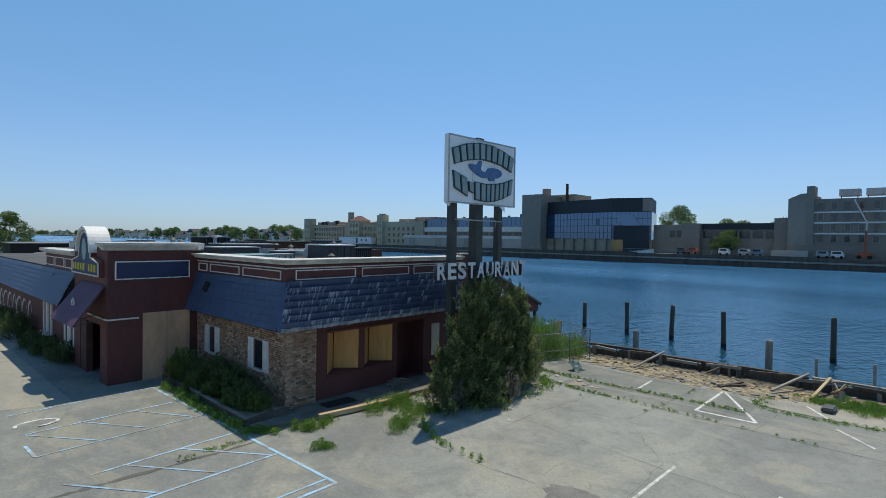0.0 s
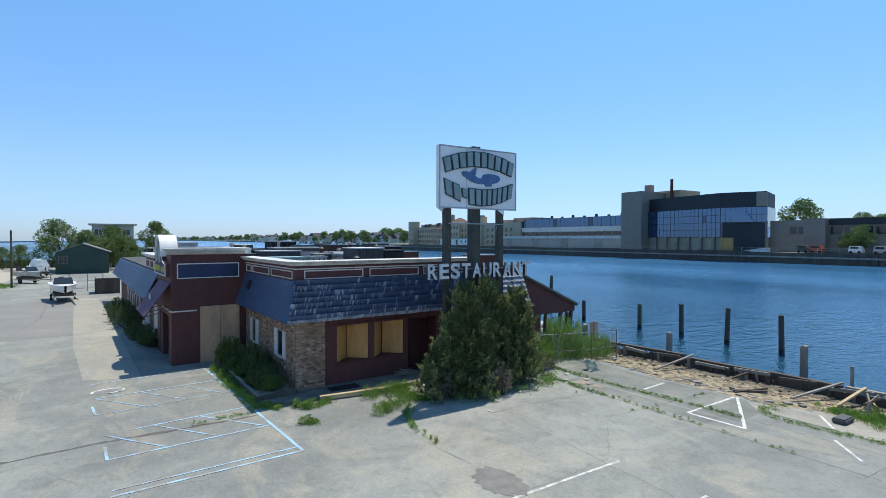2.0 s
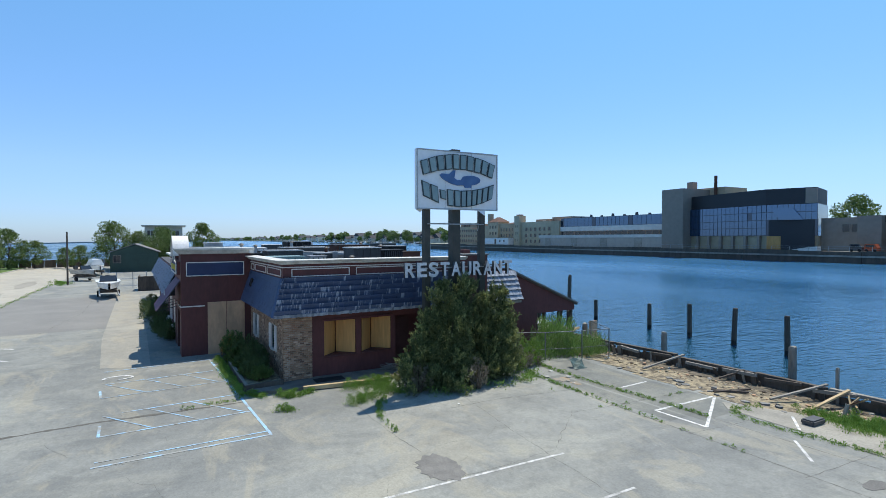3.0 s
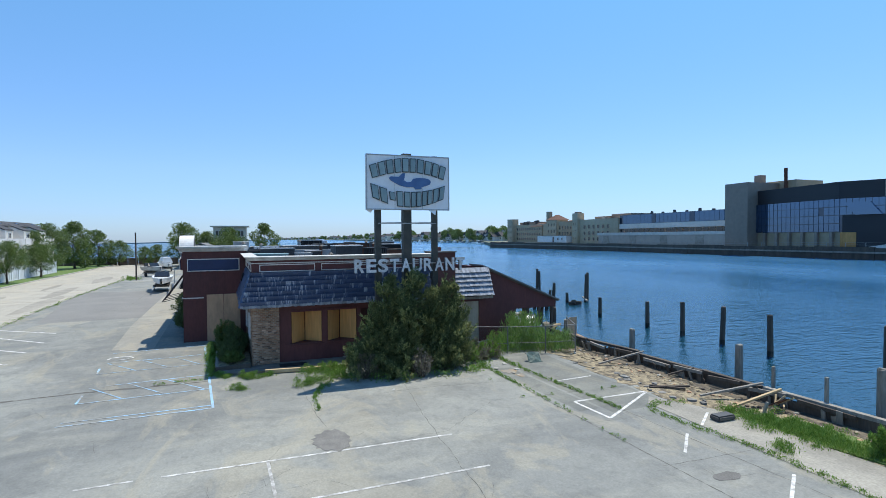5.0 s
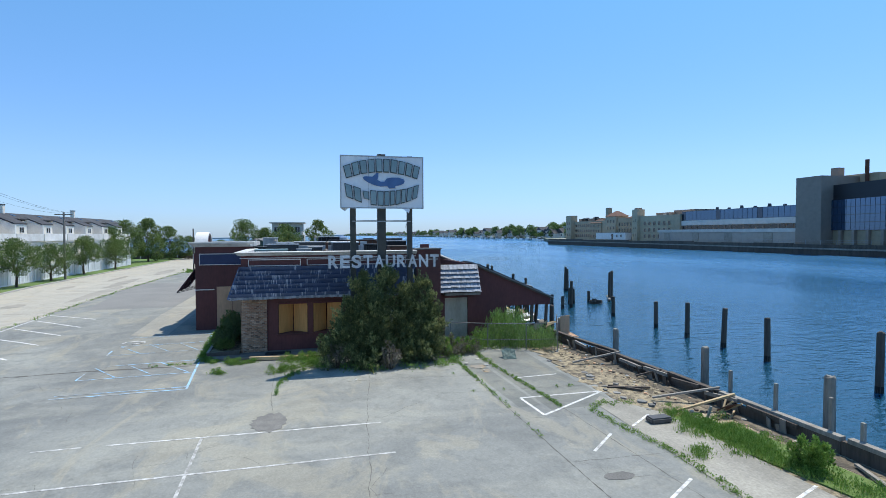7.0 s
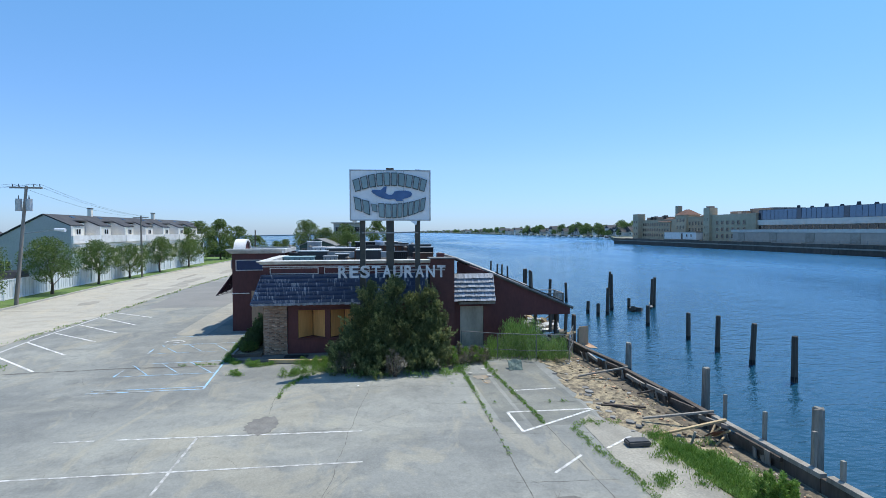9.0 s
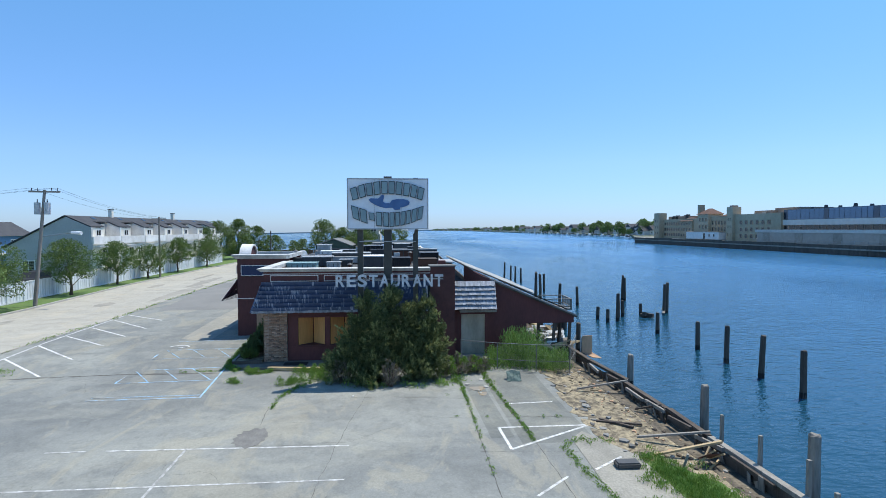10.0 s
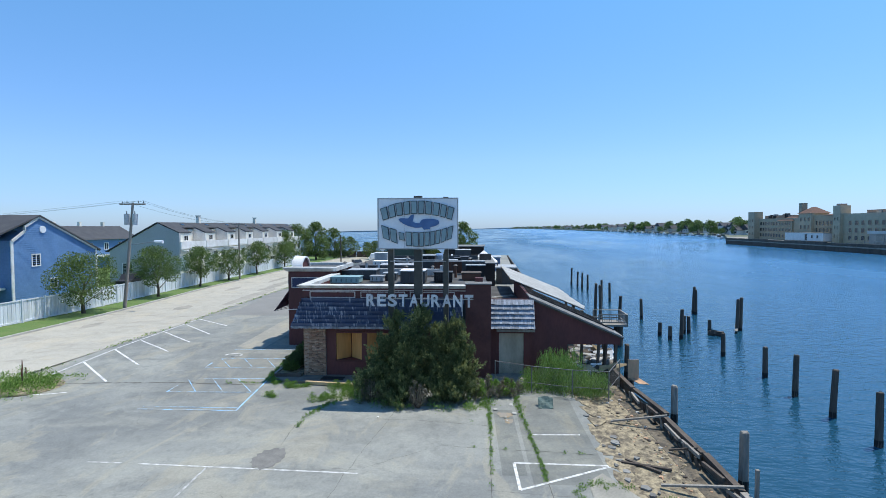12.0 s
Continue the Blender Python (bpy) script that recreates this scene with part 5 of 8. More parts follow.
# broken asphalt edge, soil spilling over it, driftwood caught on a pile
re_ = random.Random(23)
for k in range(24):
    x = re_.uniform(-12.2, -3.2)
    y = 21.95 + 0.03 * (x + 12) + re_.gauss(0.1, 0.22)
    s_ = re_.uniform(0.06, 0.2)
    pts = [(s_ * math.cos(a + re_.uniform(-0.3, 0.3)) * re_.uniform(0.6, 1.2), s_ * math.sin(a + re_.uniform(-0.3, 0.3)) * re_.uniform(0.5, 1.1), re_.uniform(-0.02, 0.02)) for a in (0, 1.2, 2.4, 3.6, 4.9)]
    ob = solo("asphalt_chunk", prism(B(), pts, (0, 0, 0.06)), re_.choice(("asphalt_mid", "asphalt_patch")), "broken piece of asphalt at the lot's edge", "asphalt piece", "broken asphalt pieces")
    ob.location = (x, y, rise(x) - 0.01 if y < 22 else -0.02)
for k in range(9):
    x = -12 + k * 1.05
    y = 21.9 + 0.02 * (x + 12) + re_.uniform(-0.15, 0.1)
    bm = prism(B(), [(x + re_.uniform(0.5, 0.9) * math.cos(a) * (1 + 0.35 * math.sin(3.1 * a + k)), y + re_.uniform(0.25, 0.5) * math.sin(a), rise(x) - 0.012 + 0.0006 * k) for a in [i * 0.449 for i in range(14)]], (0, 0, 0.018))
    solo("soil_spill", bm, "soil", "sandy soil spilt over the asphalt edge", "soil", kind="structure")
for p, q in (((-29.0, 34.1, -0.12), (-28.2, 34.8, -0.02)), ((-28.8, 34.7, -0.1), (-28.4, 34.1, 0.1))):
    solo("driftwood", beam(B(), p, q, 0.3, 0.3), "timber", "dark waterlogged timber afloat among the piles", "timber", "drifting timbers")
solo("driftwood", beam(B(), (-30.9, 36.9, 0.1), (-29.3, 36.2, -0.05), 0.2, 0.12), "timber_grey", "pale plank caught against the piles", "timber", "drifting timbers")
bm = prism(B(), [(-2.7, 22.4, -0.05), (-1.6, 22.45, -0.05), (0.2, 22.6, -0.05), (4, 23.3, -0.05), (12, 23.6, -0.05), (12, 24.4, -0.05), (2, 24.2, -0.05), (-1.2, 23.95, -0.05), (-2.6, 22.9, -0.05)], (0, 0, 0.06))
solo("grass_strip", bm, "turf", "green turf under the bank grass", "grass", kind="structure")
# rotten lining planks behind the bulkhead
for k in range(34):
    x = re_.uniform(-12.6, -0.8)
    y = np.interp(-x, [0.8, 6, 9.5, 12.8], [24.85, 24.6, 24.5, 24.05]) - re_.uniform(0.02, 0.14)
    h = re_.uniform(0.15, 0.46)
    w_ = re_.uniform(0.08, 0.2)
    lean_ = re_.uniform(-0.18, 0.05)
    part("lining_plank", prism(B(), [(x, y, -0.1), (x + w_, y + 0.01, -0.1), (x + w_ + re_.uniform(-0.05, 0.05), y + lean_, h + re_.uniform(-0.06, 0.06)), (x, y + lean_, h)], (0, 0.035, 0)), re_.choice(("timber", "timber", "timber_grey")), BULK)
for k in range(7):
    x = -12.2 + k * 1.7
    y = np.interp(-x, [0.8, 6, 9.5, 12.8], [24.85, 24.6, 24.5, 24.05])
    part("waler", beam(B(), (x, y - 0.1 + re_.uniform(-0.05, 0.05), 0.32 + re_.uniform(-0.08, 0.08)), (x + re_.uniform(1.0, 1.7), y - 0.06 + 0.1 * re_.random(), 0.3 + re_.uniform(-0.12, 0.1)), 0.09, 0.12), re_.choice(("timber", "timber_grey")), BULK)

# ---- plants ----


def leaves(points, size, up=0.3, aspect=0.5, seed=1, along=None):
    """Small four-cornered leaves at the points, turned at random, as arrays for one mesh."""
    r = np.random.RandomState(seed)
    P = np.asarray(points, float)
    k = len(P)
    d = r.normal(size=(k, 3))
    if along is not None:
        d = along + 0.45 * d
    d[:, 2] += up
    d /= np.linalg.norm(d, axis=1)[:, None]
    s = np.cross(d, r.normal(size=(k, 3)))
    s /= np.linalg.norm(s, axis=1)[:, None]
    L = size * r.uniform(0.6, 1.35, (k, 1))
    W = L * aspect * 0.5
    v = np.stack([P, P + d * L * 0.45 + s * W, P + d * L, P + d * L * 0.45 - s * W], 1).reshape(-1, 3)
    f = np.arange(4 * k).reshape(-1, 4)
    return v, f


def crown_points(rng, k, blobs):
    """Points near the outer shells of uneven clumps."""
    out = []
    vol = np.array([b[3] ** 2 for b in blobs])
    which = rng.choice(len(blobs), k, p=vol / vol.sum())
    d = rng.normal(size=(k, 3))
    d /= np.linalg.norm(d, axis=1)[:, None]
    rad = 0.55 + 0.5 * rng.rand(k) ** 0.6
    B_ = np.array([b[:3] for b in blobs])[which]
    R_ = np.array([b[3] for b in blobs])[which]
    wob = 1 + 0.18 * np.sin(5 * d[:, 0] + which) * np.cos(4 * d[:, 2] + 2 * which)
    p = B_ + d * (R_ * rad * wob)[:, None] * np.array([1, 1, 0.85])
    return p


def tree(name, label, height, spread, seed, k=2600, leaf=0.2, trunk=0.13, mat="leaf", base=0.3, limbs=True):
    """A tree at the origin: bent tapered trunk, limbs to each clump, many leaves."""
    r = np.random.RandomState(seed)
    ob = thing(name, label, "tree")
    bm = B()
    pts = [Vector((0, 0, -0.1))]
    for j in range(1, 5):
        pts.append(Vector((r.uniform(-0.08, 0.08) * j, r.uniform(-0.08, 0.08) * j, height * 0.62 * j / 4)))
    prev = None
    for j, p in enumerate(pts):
        ring = [bm.verts.new(p + Vector((math.cos(i * math.pi / 4), math.sin(i * math.pi / 4), 0)) * trunk * (1.15 if j == 0 else 1 - 0.2 * j)) for i in range(8)]
        if prev:
            for i in range(8):
                bm.faces.new((prev[i], prev[(i + 1) % 8], ring[(i + 1) % 8], ring[i]))
        prev = ring
    part("trunk", bm, "bark", ob)
    blobs = []
    nb = 11
    for j in range(nb):
        a = j * 2.4 + r.uniform(-0.4, 0.4)
        h = base + (0.93 - base) * (j + 0.5) / nb
        out = spread * (0.62 * math.sin(math.pi * min(1, (h - base) / (1 - base) * 0.85 + 0.18)) + 0.1) * r.uniform(0.75, 1.15)
        c = Vector((out * math.cos(a), out * math.sin(a), h * height))
        rad = spread * r.uniform(0.3, 0.46)
        blobs.append((*c, rad))
        s = pts[min(3, 1 + int(3 * h * 0.8))]
        if limbs:
            part("limb", rod(B(), s, c, trunk * 0.36, trunk * 0.08, 5), "bark", ob)
    blobs.append((0, 0, height * 0.9, spread * 0.34))
    v, f = leaves(crown_points(r, k, blobs), leaf, seed=seed)
    c = from_arrays("crown", v, f, mat)
    c.parent = ob
    return ob


def tuft_field(name, label, spots, mat, height, per, seed, spread=0.15, category="weeds", width=0.03):
    """Grass and weeds that nobody could count: thin bent blades round the spots, one mesh."""
    r = np.random.RandomState(seed)
    S = np.repeat(np.asarray(spots, float), per, axis=0)
    k = len(S)
    p = S.copy()
    p[:, :2] += r.normal(size=(k, 2)) * spread
    p[:, 2] += 0.3 * np.clip((-9.0 - p[:, 0]) / 10.0, 0, 1) - 0.01
    a = r.uniform(0, 2 * math.pi, k)
    h = height * r.uniform(0.35, 1.2, k)
    d = np.stack([np.cos(a), np.sin(a), np.zeros(k)], 1)
    s = np.stack([-np.sin(a), np.cos(a), np.zeros(k)], 1) * width * r.uniform(0.6, 1.5, (k, 1))
    z = np.array([0, 0, 1.0])
    bend = r.uniform(0.15, 0.7, (k, 1))
    mid = p + z * (h * 0.6)[:, None] + d * bend * (h * 0.35)[:, None]
    tip = p + z * (h * 0.95)[:, None] + d * bend * (h * 0.95)[:, None]
    v = np.stack([p - s, p + s, mid + s, tip, mid - s], 1).reshape(-1, 3)
    f = np.arange(5 * k).reshape(-1, 5)
    ob = from_arrays(name, v, f, mat)
    return tagged(ob, label, category, kind="stuff")


def weed_patch(name, label, spots, mat, height, per, seed, spread=0.12, leaf=0.06, aspect=0.5, upright=0.4, category="weeds"):
    """Leafy weeds that nobody could count: mounds of small leaves of uneven height round the spots, one mesh."""
    r = np.random.RandomState(seed)
    S = np.asarray(spots, float)
    tall = height * r.uniform(0.35, 1.15, len(S))
    S, tall = np.repeat(S, per, axis=0), np.repeat(tall, per)
    k = len(S)
    f = r.rand(k) ** 1.2
    p = S.copy()
    p[:, :2] += r.normal(size=(k, 2)) * spread * (1.15 - 0.75 * f)[:, None]
    p[:, 2] += 0.3 * np.clip((-9.0 - p[:, 0]) / 10.0, 0, 1) + f * tall
    out = r.normal(size=(k, 3)) * 0.6
    out[:, 2] = np.abs(out[:, 2]) + upright
    v, f_ = leaves(p, leaf, up=upright, aspect=aspect, seed=seed, along=out)
    return tagged(from_arrays(name, v, f_, mat), label, category, kind="stuff")


def along_line(pts, step, jitter, rng, z=0.0, keep=0.8):
    out = []
    for (x0, y0), (x1, y1) in zip(pts, pts[1:]):
        L = math.hypot(x1 - x0, y1 - y0)
        for k in range(int(L / step)):
            if rng.rand() > keep:
                continue
            t = (k + rng.rand()) / (L / step)
            out.append((x0 + (x1 - x0) * t + rng.normal() * jitter, y0 + (y1 - y0) * t + rng.normal() * jitter, z))
    return out


R = np.random.RandomState(11)
# big cedars round the sign posts: upswept sprays in tall uneven clumps


def cedar(name, label, at, height, spread, seed, k, mat="cedar", spray=0.34, thin=1.0, leaders=0, drop=0.6, power=1.6, tip=None):
    """An evergreen clump: upswept plumes of uneven height, each a tapering cluster of small sprays."""
    r = np.random.RandomState(seed)
    ob = thing(name, label, "shrub", at=at)
    n_ = 40 if height > 2 else 16
    P, D, K = [], [], []
    plumes = []
    for j in range(n_):
        a = j * 2.399 + r.uniform(-0.6, 0.6)
        f = (j + 0.5) / n_
        reach = spread * math.sqrt(f) * r.uniform(0.75, 1.0)
        top = height * (1.0 - drop * (reach / spread) ** power) * r.uniform(0.8, 1.02)
        foot = top * r.uniform(0.02, 0.45)
        c = np.array([reach * math.cos(a) * thin, reach * math.sin(a), 0.0])
        plumes.append((c * 0.72 + np.array([0, 0, foot]), c * 1.06 + np.array([0, 0, top]), spread * r.uniform(0.18, 0.34)))
    for j in range(leaders):
        c = np.array([r.uniform(-0.2, 0.2), (j - (leaders - 1) / 2) * spread * 0.36 + r.uniform(-0.1, 0.1), 0])
        plumes.append((c + np.array([0, 0, height * 0.3]), c * 1.1 + np.array([0, 0, height * r.uniform(0.9, 1.04)]), spread * 0.2))
    tot = sum(t[2] * np.linalg.norm(t[1] - t[0]) for t in plumes)
    for a_, b_, rad in plumes:
        m_ = int(k * rad * np.linalg.norm(b_ - a_) / tot)
        f = r.rand(m_, 1) ** 1.1
        d = r.normal(size=(m_, 3))
        d[:, 2] *= 0.3
        d /= np.linalg.norm(d, axis=1)[:, None]
        lump = 0.75 + 0.35 * np.sin(9 * f + seed + 3 * d[:, :1])
        w_ = rad * (1.05 - f ** 1.6) * lump * (0.3 + 0.75 * r.rand(m_, 1) ** 0.5)
        p = a_ + (b_ - a_) * f + d * w_
        p[:, 2] = np.maximum(p[:, 2], 0.03)
        P.append(p)
        K.append((r.rand(m_) < (0.75 if r.rand() < 0.4 else 0.12) * (0.5 + f[:, 0])).astype(int))
        out = np.array([b_[0], b_[1], 0.0])
        out = out / (np.linalg.norm(out) + 1e-6)
        D.append(d * 0.7 + out * 0.2 + np.array([0, 0, 0.8]))
    v, f = leaves(np.concatenate(P), spray, up=0.15, aspect=0.26, seed=seed, along=np.concatenate(D))
    c = from_arrays("foliage", v, f, [mat, tip or mat])
    c.data.polygons.foreach_set("material_index", np.concatenate(K))
    c.parent = ob
    for a_, b_, rad in plumes[::3]:
        part("stem", rod(B(), (a_[0] * 0.3, a_[1] * 0.3, -0.05), a_ + (b_ - a_) * 0.8, 0.04, 0.012, 5), "bark", ob)
    return ob


def juniper(name, label, at, lobes, seed, sprays, thin=0.85):
    """A big evergreen: lobes (dx, dy, radius, top) clothed in upswept feathery sprays over a dark inside; sunlight on
    their tips is put into the leaf colour.
    """
    r = np.random.RandomState(seed)
    ob = thing(name, label, "shrub", at=at)
    P, D, K = [], [], []
    L = np.array(lobes)
    weight = L[:, 2] * L[:, 3]
    leafs = 40
    boughs = sprays // 15
    pick = r.choice(len(L), boughs, p=weight / weight.sum())
    for j in pick:
        dx, dy, rad, top = L[j]
        f = r.rand() ** 0.8
        a = r.uniform(0, 2 * math.pi)
        reach = rad * min(1.0, 0.7 + 1.1 * f) * (1.0 - f) ** 0.5 * r.uniform(0.78, 1.2)
        out = np.array([math.cos(a) * thin, math.sin(a), 0.0])
        tip = np.array([dx, dy, max(0.25, top * min(1.03, f + r.uniform(0.0, 0.1)))]) + out * reach
        root = np.array([dx, dy, max(0.1, top * f - 0.55 * reach - 0.25)]) + out * reach * 0.25
        glow = 0.9 if r.rand() < 0.4 else 0.1
        for _ in range(15):
            g = 0.35 + 0.65 * r.rand() ** 0.7
            base = root + (tip - root) * g + r.normal(size=3) * np.array([0.11, 0.13, 0.1])
            axis = out * r.uniform(0.2, 0.7) + np.array([0, 0, r.uniform(0.6, 1.1)]) + r.normal(size=3) * 0.22
            axis /= np.linalg.norm(axis)
            length = r.uniform(0.22, 0.5)
            t = r.rand(leafs, 1) ** 0.8
            side = r.normal(size=(leafs, 3))
            side -= (side @ axis)[:, None] * axis
            side /= np.linalg.norm(side, axis=1)[:, None] + 1e-6
            p = base + axis * length * (t - 0.3) + side * (0.015 + 0.06 * (1 - t)) * r.rand(leafs, 1)
            p[:, 2] = np.maximum(p[:, 2], 0.03)
            P.append(p)
            D.append(axis + side * 0.5)
            K.append(((t[:, 0] > 0.35) & (r.rand(leafs) < glow * g)).astype(int))
    inner = int(sprays * 9)
    pick = r.choice(len(L), inner, p=weight / weight.sum())
    f = r.rand(inner)
    a = r.uniform(0, 2 * math.pi, inner)
    reach = L[pick, 2] * np.minimum(1, 0.72 + 1.1 * f) * (1 - f) ** 0.5 * r.uniform(0.1, 0.8, inner)
    P.append(np.stack([L[pick, 0] + reach * np.cos(a) * thin, L[pick, 1] + reach * np.sin(a), np.maximum(0.03, L[pick, 3] * f * 0.95)], 1))
    D.append(r.normal(size=(inner, 3)) * 0.4 + np.array([0, 0, 0.8]))
    K.append(np.zeros(inner, int))
    v, f = leaves(np.concatenate(P), 0.1, up=0.1, aspect=0.27, seed=seed, along=np.concatenate(D))
    c = from_arrays("foliage", v, f, ["cedar", "cedar_lit_tip"])
    c.data.polygons.foreach_set("material_index", np.concatenate(K))
    c.parent = ob
    for dx, dy, rad, top in lobes:
        part("stem", rod(B(), (dx * 0.4, dy * 0.4, -0.05), (dx, dy, top * 0.9), 0.06, 0.012, 6), "bark", ob)
    return ob


juniper("cedar_shrub", "large dark overgrown cedar around the sign posts", (-11.35, 13.4, 0), ((0, 0, 0.78, 4.4), (0.1, -0.55, 0.95, 2.9), (0.15, -0.95, 1.05, 1.9), (0, 1.15, 0.74, 4.0), (0.25, 0.5, 1.0, 3.3), (0.3, 0.2, 1.4, 1.9)), 3, 1900)
juniper("cedar_shrub", "large olive-green cedar beside the sign posts", (-11.4, 15.7, 0), ((0, 0.1, 0.85, 3.75), (0, 0.72, 0.68, 3.5), (0.1, -0.5, 0.85, 3.25), (0.25, 0.3, 1.2, 2.2)), 4, 1500)
cedar("dry_shrub", "low half-dead brown shrub below the cedar", (-11.0, 12.3, 0), 1.3, 0.6, 5, 1500, "dry", 0.1)
cedar("dry_shrub", "leafless twiggy shrub beside the cedar", (-11.9, 17.5, 0), 1.2, 0.85, 6, 5200, "dry", 0.12, tip="weed")
cedar("dry_shrub", "twiggy green shrub between the cedar and the fence", (-12.4, 18.5, 0), 0.9, 0.75, 26, 4600, "dry", 0.11, tip="weed")
cedar("dry_shrub", "twiggy grey shrub growing through the cedar", (-10.35, 14.5, 0), 1.4, 0.5, 16, 1100, "dry", 0.1)
for x, y, h, s_, sd, m_, lab in ((-14.35, 7.2, 0.55, 0.5, 86, "leaf", "low green weed clump in the planter"), (-14.8, 7.05, 0.7, 0.5, 87, "leaf_dark", "dark bushy shrub in the planter"), (-17.6, 6.7, 0.75, 0.5, 88, "leaf", "low green weed clump in the planter"), (-15.3, 7.2, 0.8, 0.65, 7, "leaf_dark", "dark bushy shrub in the planter"), (-16.3, 7.25, 1.05, 0.75, 8, "leaf_dark", "dark bushy shrub in the planter"), (-17.3, 7.15, 1.2, 0.8, 81, "leaf_dark", "dark bushy shrub in the planter"), (-18.3, 7.0, 0.95, 0.8, 82, "leaf_dark", "dark bushy shrub in the planter"), (-15.2, 6.98, 0.5, 0.45, 83, "leaf", "low green weed clump in the planter"), (-16.6, 6.9, 0.5, 0.5, 84, "leaf", "low green weed clump in the planter"), (-19.2, 6.75, 1.3, 0.6, 9, "leaf", "tall pale flowering shrub in the planter"), (-19.5, 6.55, 1.0, 0.4, 85, "flower", "orange-tinged flowering shrub in the planter")):
    cedar("planter_shrub", lab, (x, y, 0.38), h * 1.08, s_, sd, 2600, m_, 0.12, drop=0.6, power=1.4)
cedar("bank_bush", "round bright green bush on the bank", (1.45, 23.35, 0), 0.8, 0.5, 10, 6000, "weed", 0.09, drop=0.3, power=3.0)
for x, y, h, s_, sd in ((-25.5, 4.2, 1.0, 0.8, 21), (-27.5, 4.0, 0.9, 0.8, 22), (-29.5, 3.8, 0.9, 0.8, 23), (-33, 3.4, 1.6, 1.0, 24), (-36, 3.2, 1.4, 1.0, 25), (-40, 3.0, 1.3, 1.0, 26)):
    cedar("wall_shrub", "unkempt green shrub along the side wall", (x, y, 0.28), h, s_, sd, 3000, "leaf_dark", 0.13)

weed_patch("lot_weeds", "bright green leafy weeds along the planter and walkway", along_line([(-13.5, 6.4), (-19.0, 6.05)], 0.13, 0.08, R, keep=0.9) + along_line([(-13.4, 6.5), (-12.9, 7.2)], 0.1, 0.14, R) + along_line([(-12.7, 7.6), (-12.45, 8.6)], 0.08, 0.14, R, keep=0.9) + along_line([(-11.3, 7.3), (-11.05, 7.8)], 0.12, 0.06, R, keep=0.9), "weed", 0.26, 300, 31, 0.1, 0.045)
weed_patch("lot_weeds", "tall bright green weeds before the entrance wall", along_line([(-12.6, 10.1), (-12.4, 11.9)], 0.07, 0.22, R, keep=0.9) + along_line([(-10.8, 9.7), (-11.6, 11.2)], 0.08, 0.2, R, keep=0.8) + along_line([(-11.6, 11.3), (-11.3, 11.9)], 0.06, 0.16, R), "weed", 0.36, 330, 39, 0.12, 0.045, 0.42, 0.6)
joint_a = along_line([(-10.7, 17.6), (-8.2, 17.7)], 0.06, 0.035, R, keep=0.85) + along_line([(-8.2, 17.7), (-4.5, 17.73)], 0.15, 0.03, R, keep=0.7) + along_line([(-4.5, 17.73), (-1.0, 17.8)], 0.2, 0.03, R, keep=0.45)
joint_b = along_line([(-12.6, 18.8), (-10.6, 18.9)], 0.05, 0.09, R, keep=0.95) + along_line([(-10.6, 18.9), (-8.3, 19.15), (-4.2, 19.5)], 0.075, 0.04, R, keep=0.8)
weed_patch("lot_weeds", "green weeds growing in the lot's joints", joint_a + joint_b + along_line([(-6.6, 16.9), (-6.4, 21.2)], 0.22, 0.05, R, keep=0.35) + along_line([(-9.3, 15.6), (-8.9, 17.2)], 0.4, 0.05, R, keep=0.5) + along_line([(-13.0, 6.3), (-12.7, 4.4)], 0.12, 0.06, R, keep=0.8), "weed", 0.11, 32, 32, 0.045, 0.045)
weed_patch("lot_weeds", "green weeds round the dark pole at the lot's edge", along_line([(-73.5, -8.2), (-71.5, -7.3), (-69.5, -6.6)], 0.16, 0.35, R, keep=0.9), "weed", 0.35, 110, 47, 0.16, 0.08)
weed_patch("lot_weeds", "trail of green weeds running out from the cedars", along_line([(-11.0, 10.9), (-10.2, 10.4), (-9.3, 10.12)], 0.08, 0.08, R, keep=0.85) + along_line([(-9.3, 10.12), (-7.3, 10.03)], 0.2, 0.04, R, keep=0.5), "weed", 0.18, 90, 43, 0.045, 0.038)
weed_patch("lot_weeds", "thick green weeds along the concrete apron's edge", along_line([(-4.4, 21.2), (-4.1, 20.7), (-3.9, 20.3)], 0.06, 0.07, R) + along_line([(-3.9, 20.3), (-3.0, 20.34), (-2.0, 20.45), (-0.4, 20.76), (1.3, 20.75), (3.0, 20.6)], 0.06, 0.06, R, keep=0.85) + along_line([(-4.05, 20.9), (-4.1, 22.0)], 0.07, 0.1, R), "weed", 0.1, 26, 44, 0.075, 0.045)
weed_patch("bank_grass", "rough green grass and weeds on the bank", along_line([(-2.7, 22.7), (-1.6, 23.1), (0.2, 23.3)], 0.03, 0.3, R) + along_line([(0.5, 22.9), (2.0, 23.4), (4, 23.8), (9, 24)], 0.06, 0.3, R) + along_line([(-2.3, 22.5), (1.1, 23.2)], 0.03, 0.34, R) + along_line([(0.2, 21.0), (-0.2, 21.6)], 0.06, 0.1, R), "weed", 0.16, 95, 33, 0.12, 0.085, 0.2, 0.7, "grass")
weed_patch("reeds", "tall yellow-green reeds behind the wire fence", [(cx + R.normal() * 0.22, cy + R.normal() * 0.26, 0) for cx, cy in ((-13.6, 20.2), (-13.9, 20.6), (-13.2, 20.7), (-13.7, 21.2), (-14.1, 21.6), (-12.9, 21.2), (-13.4, 21.8)) for _ in range(20)], "reed", 1.5, 95, 34, 0.15, 0.22, 0.09, 1.6, "reeds")
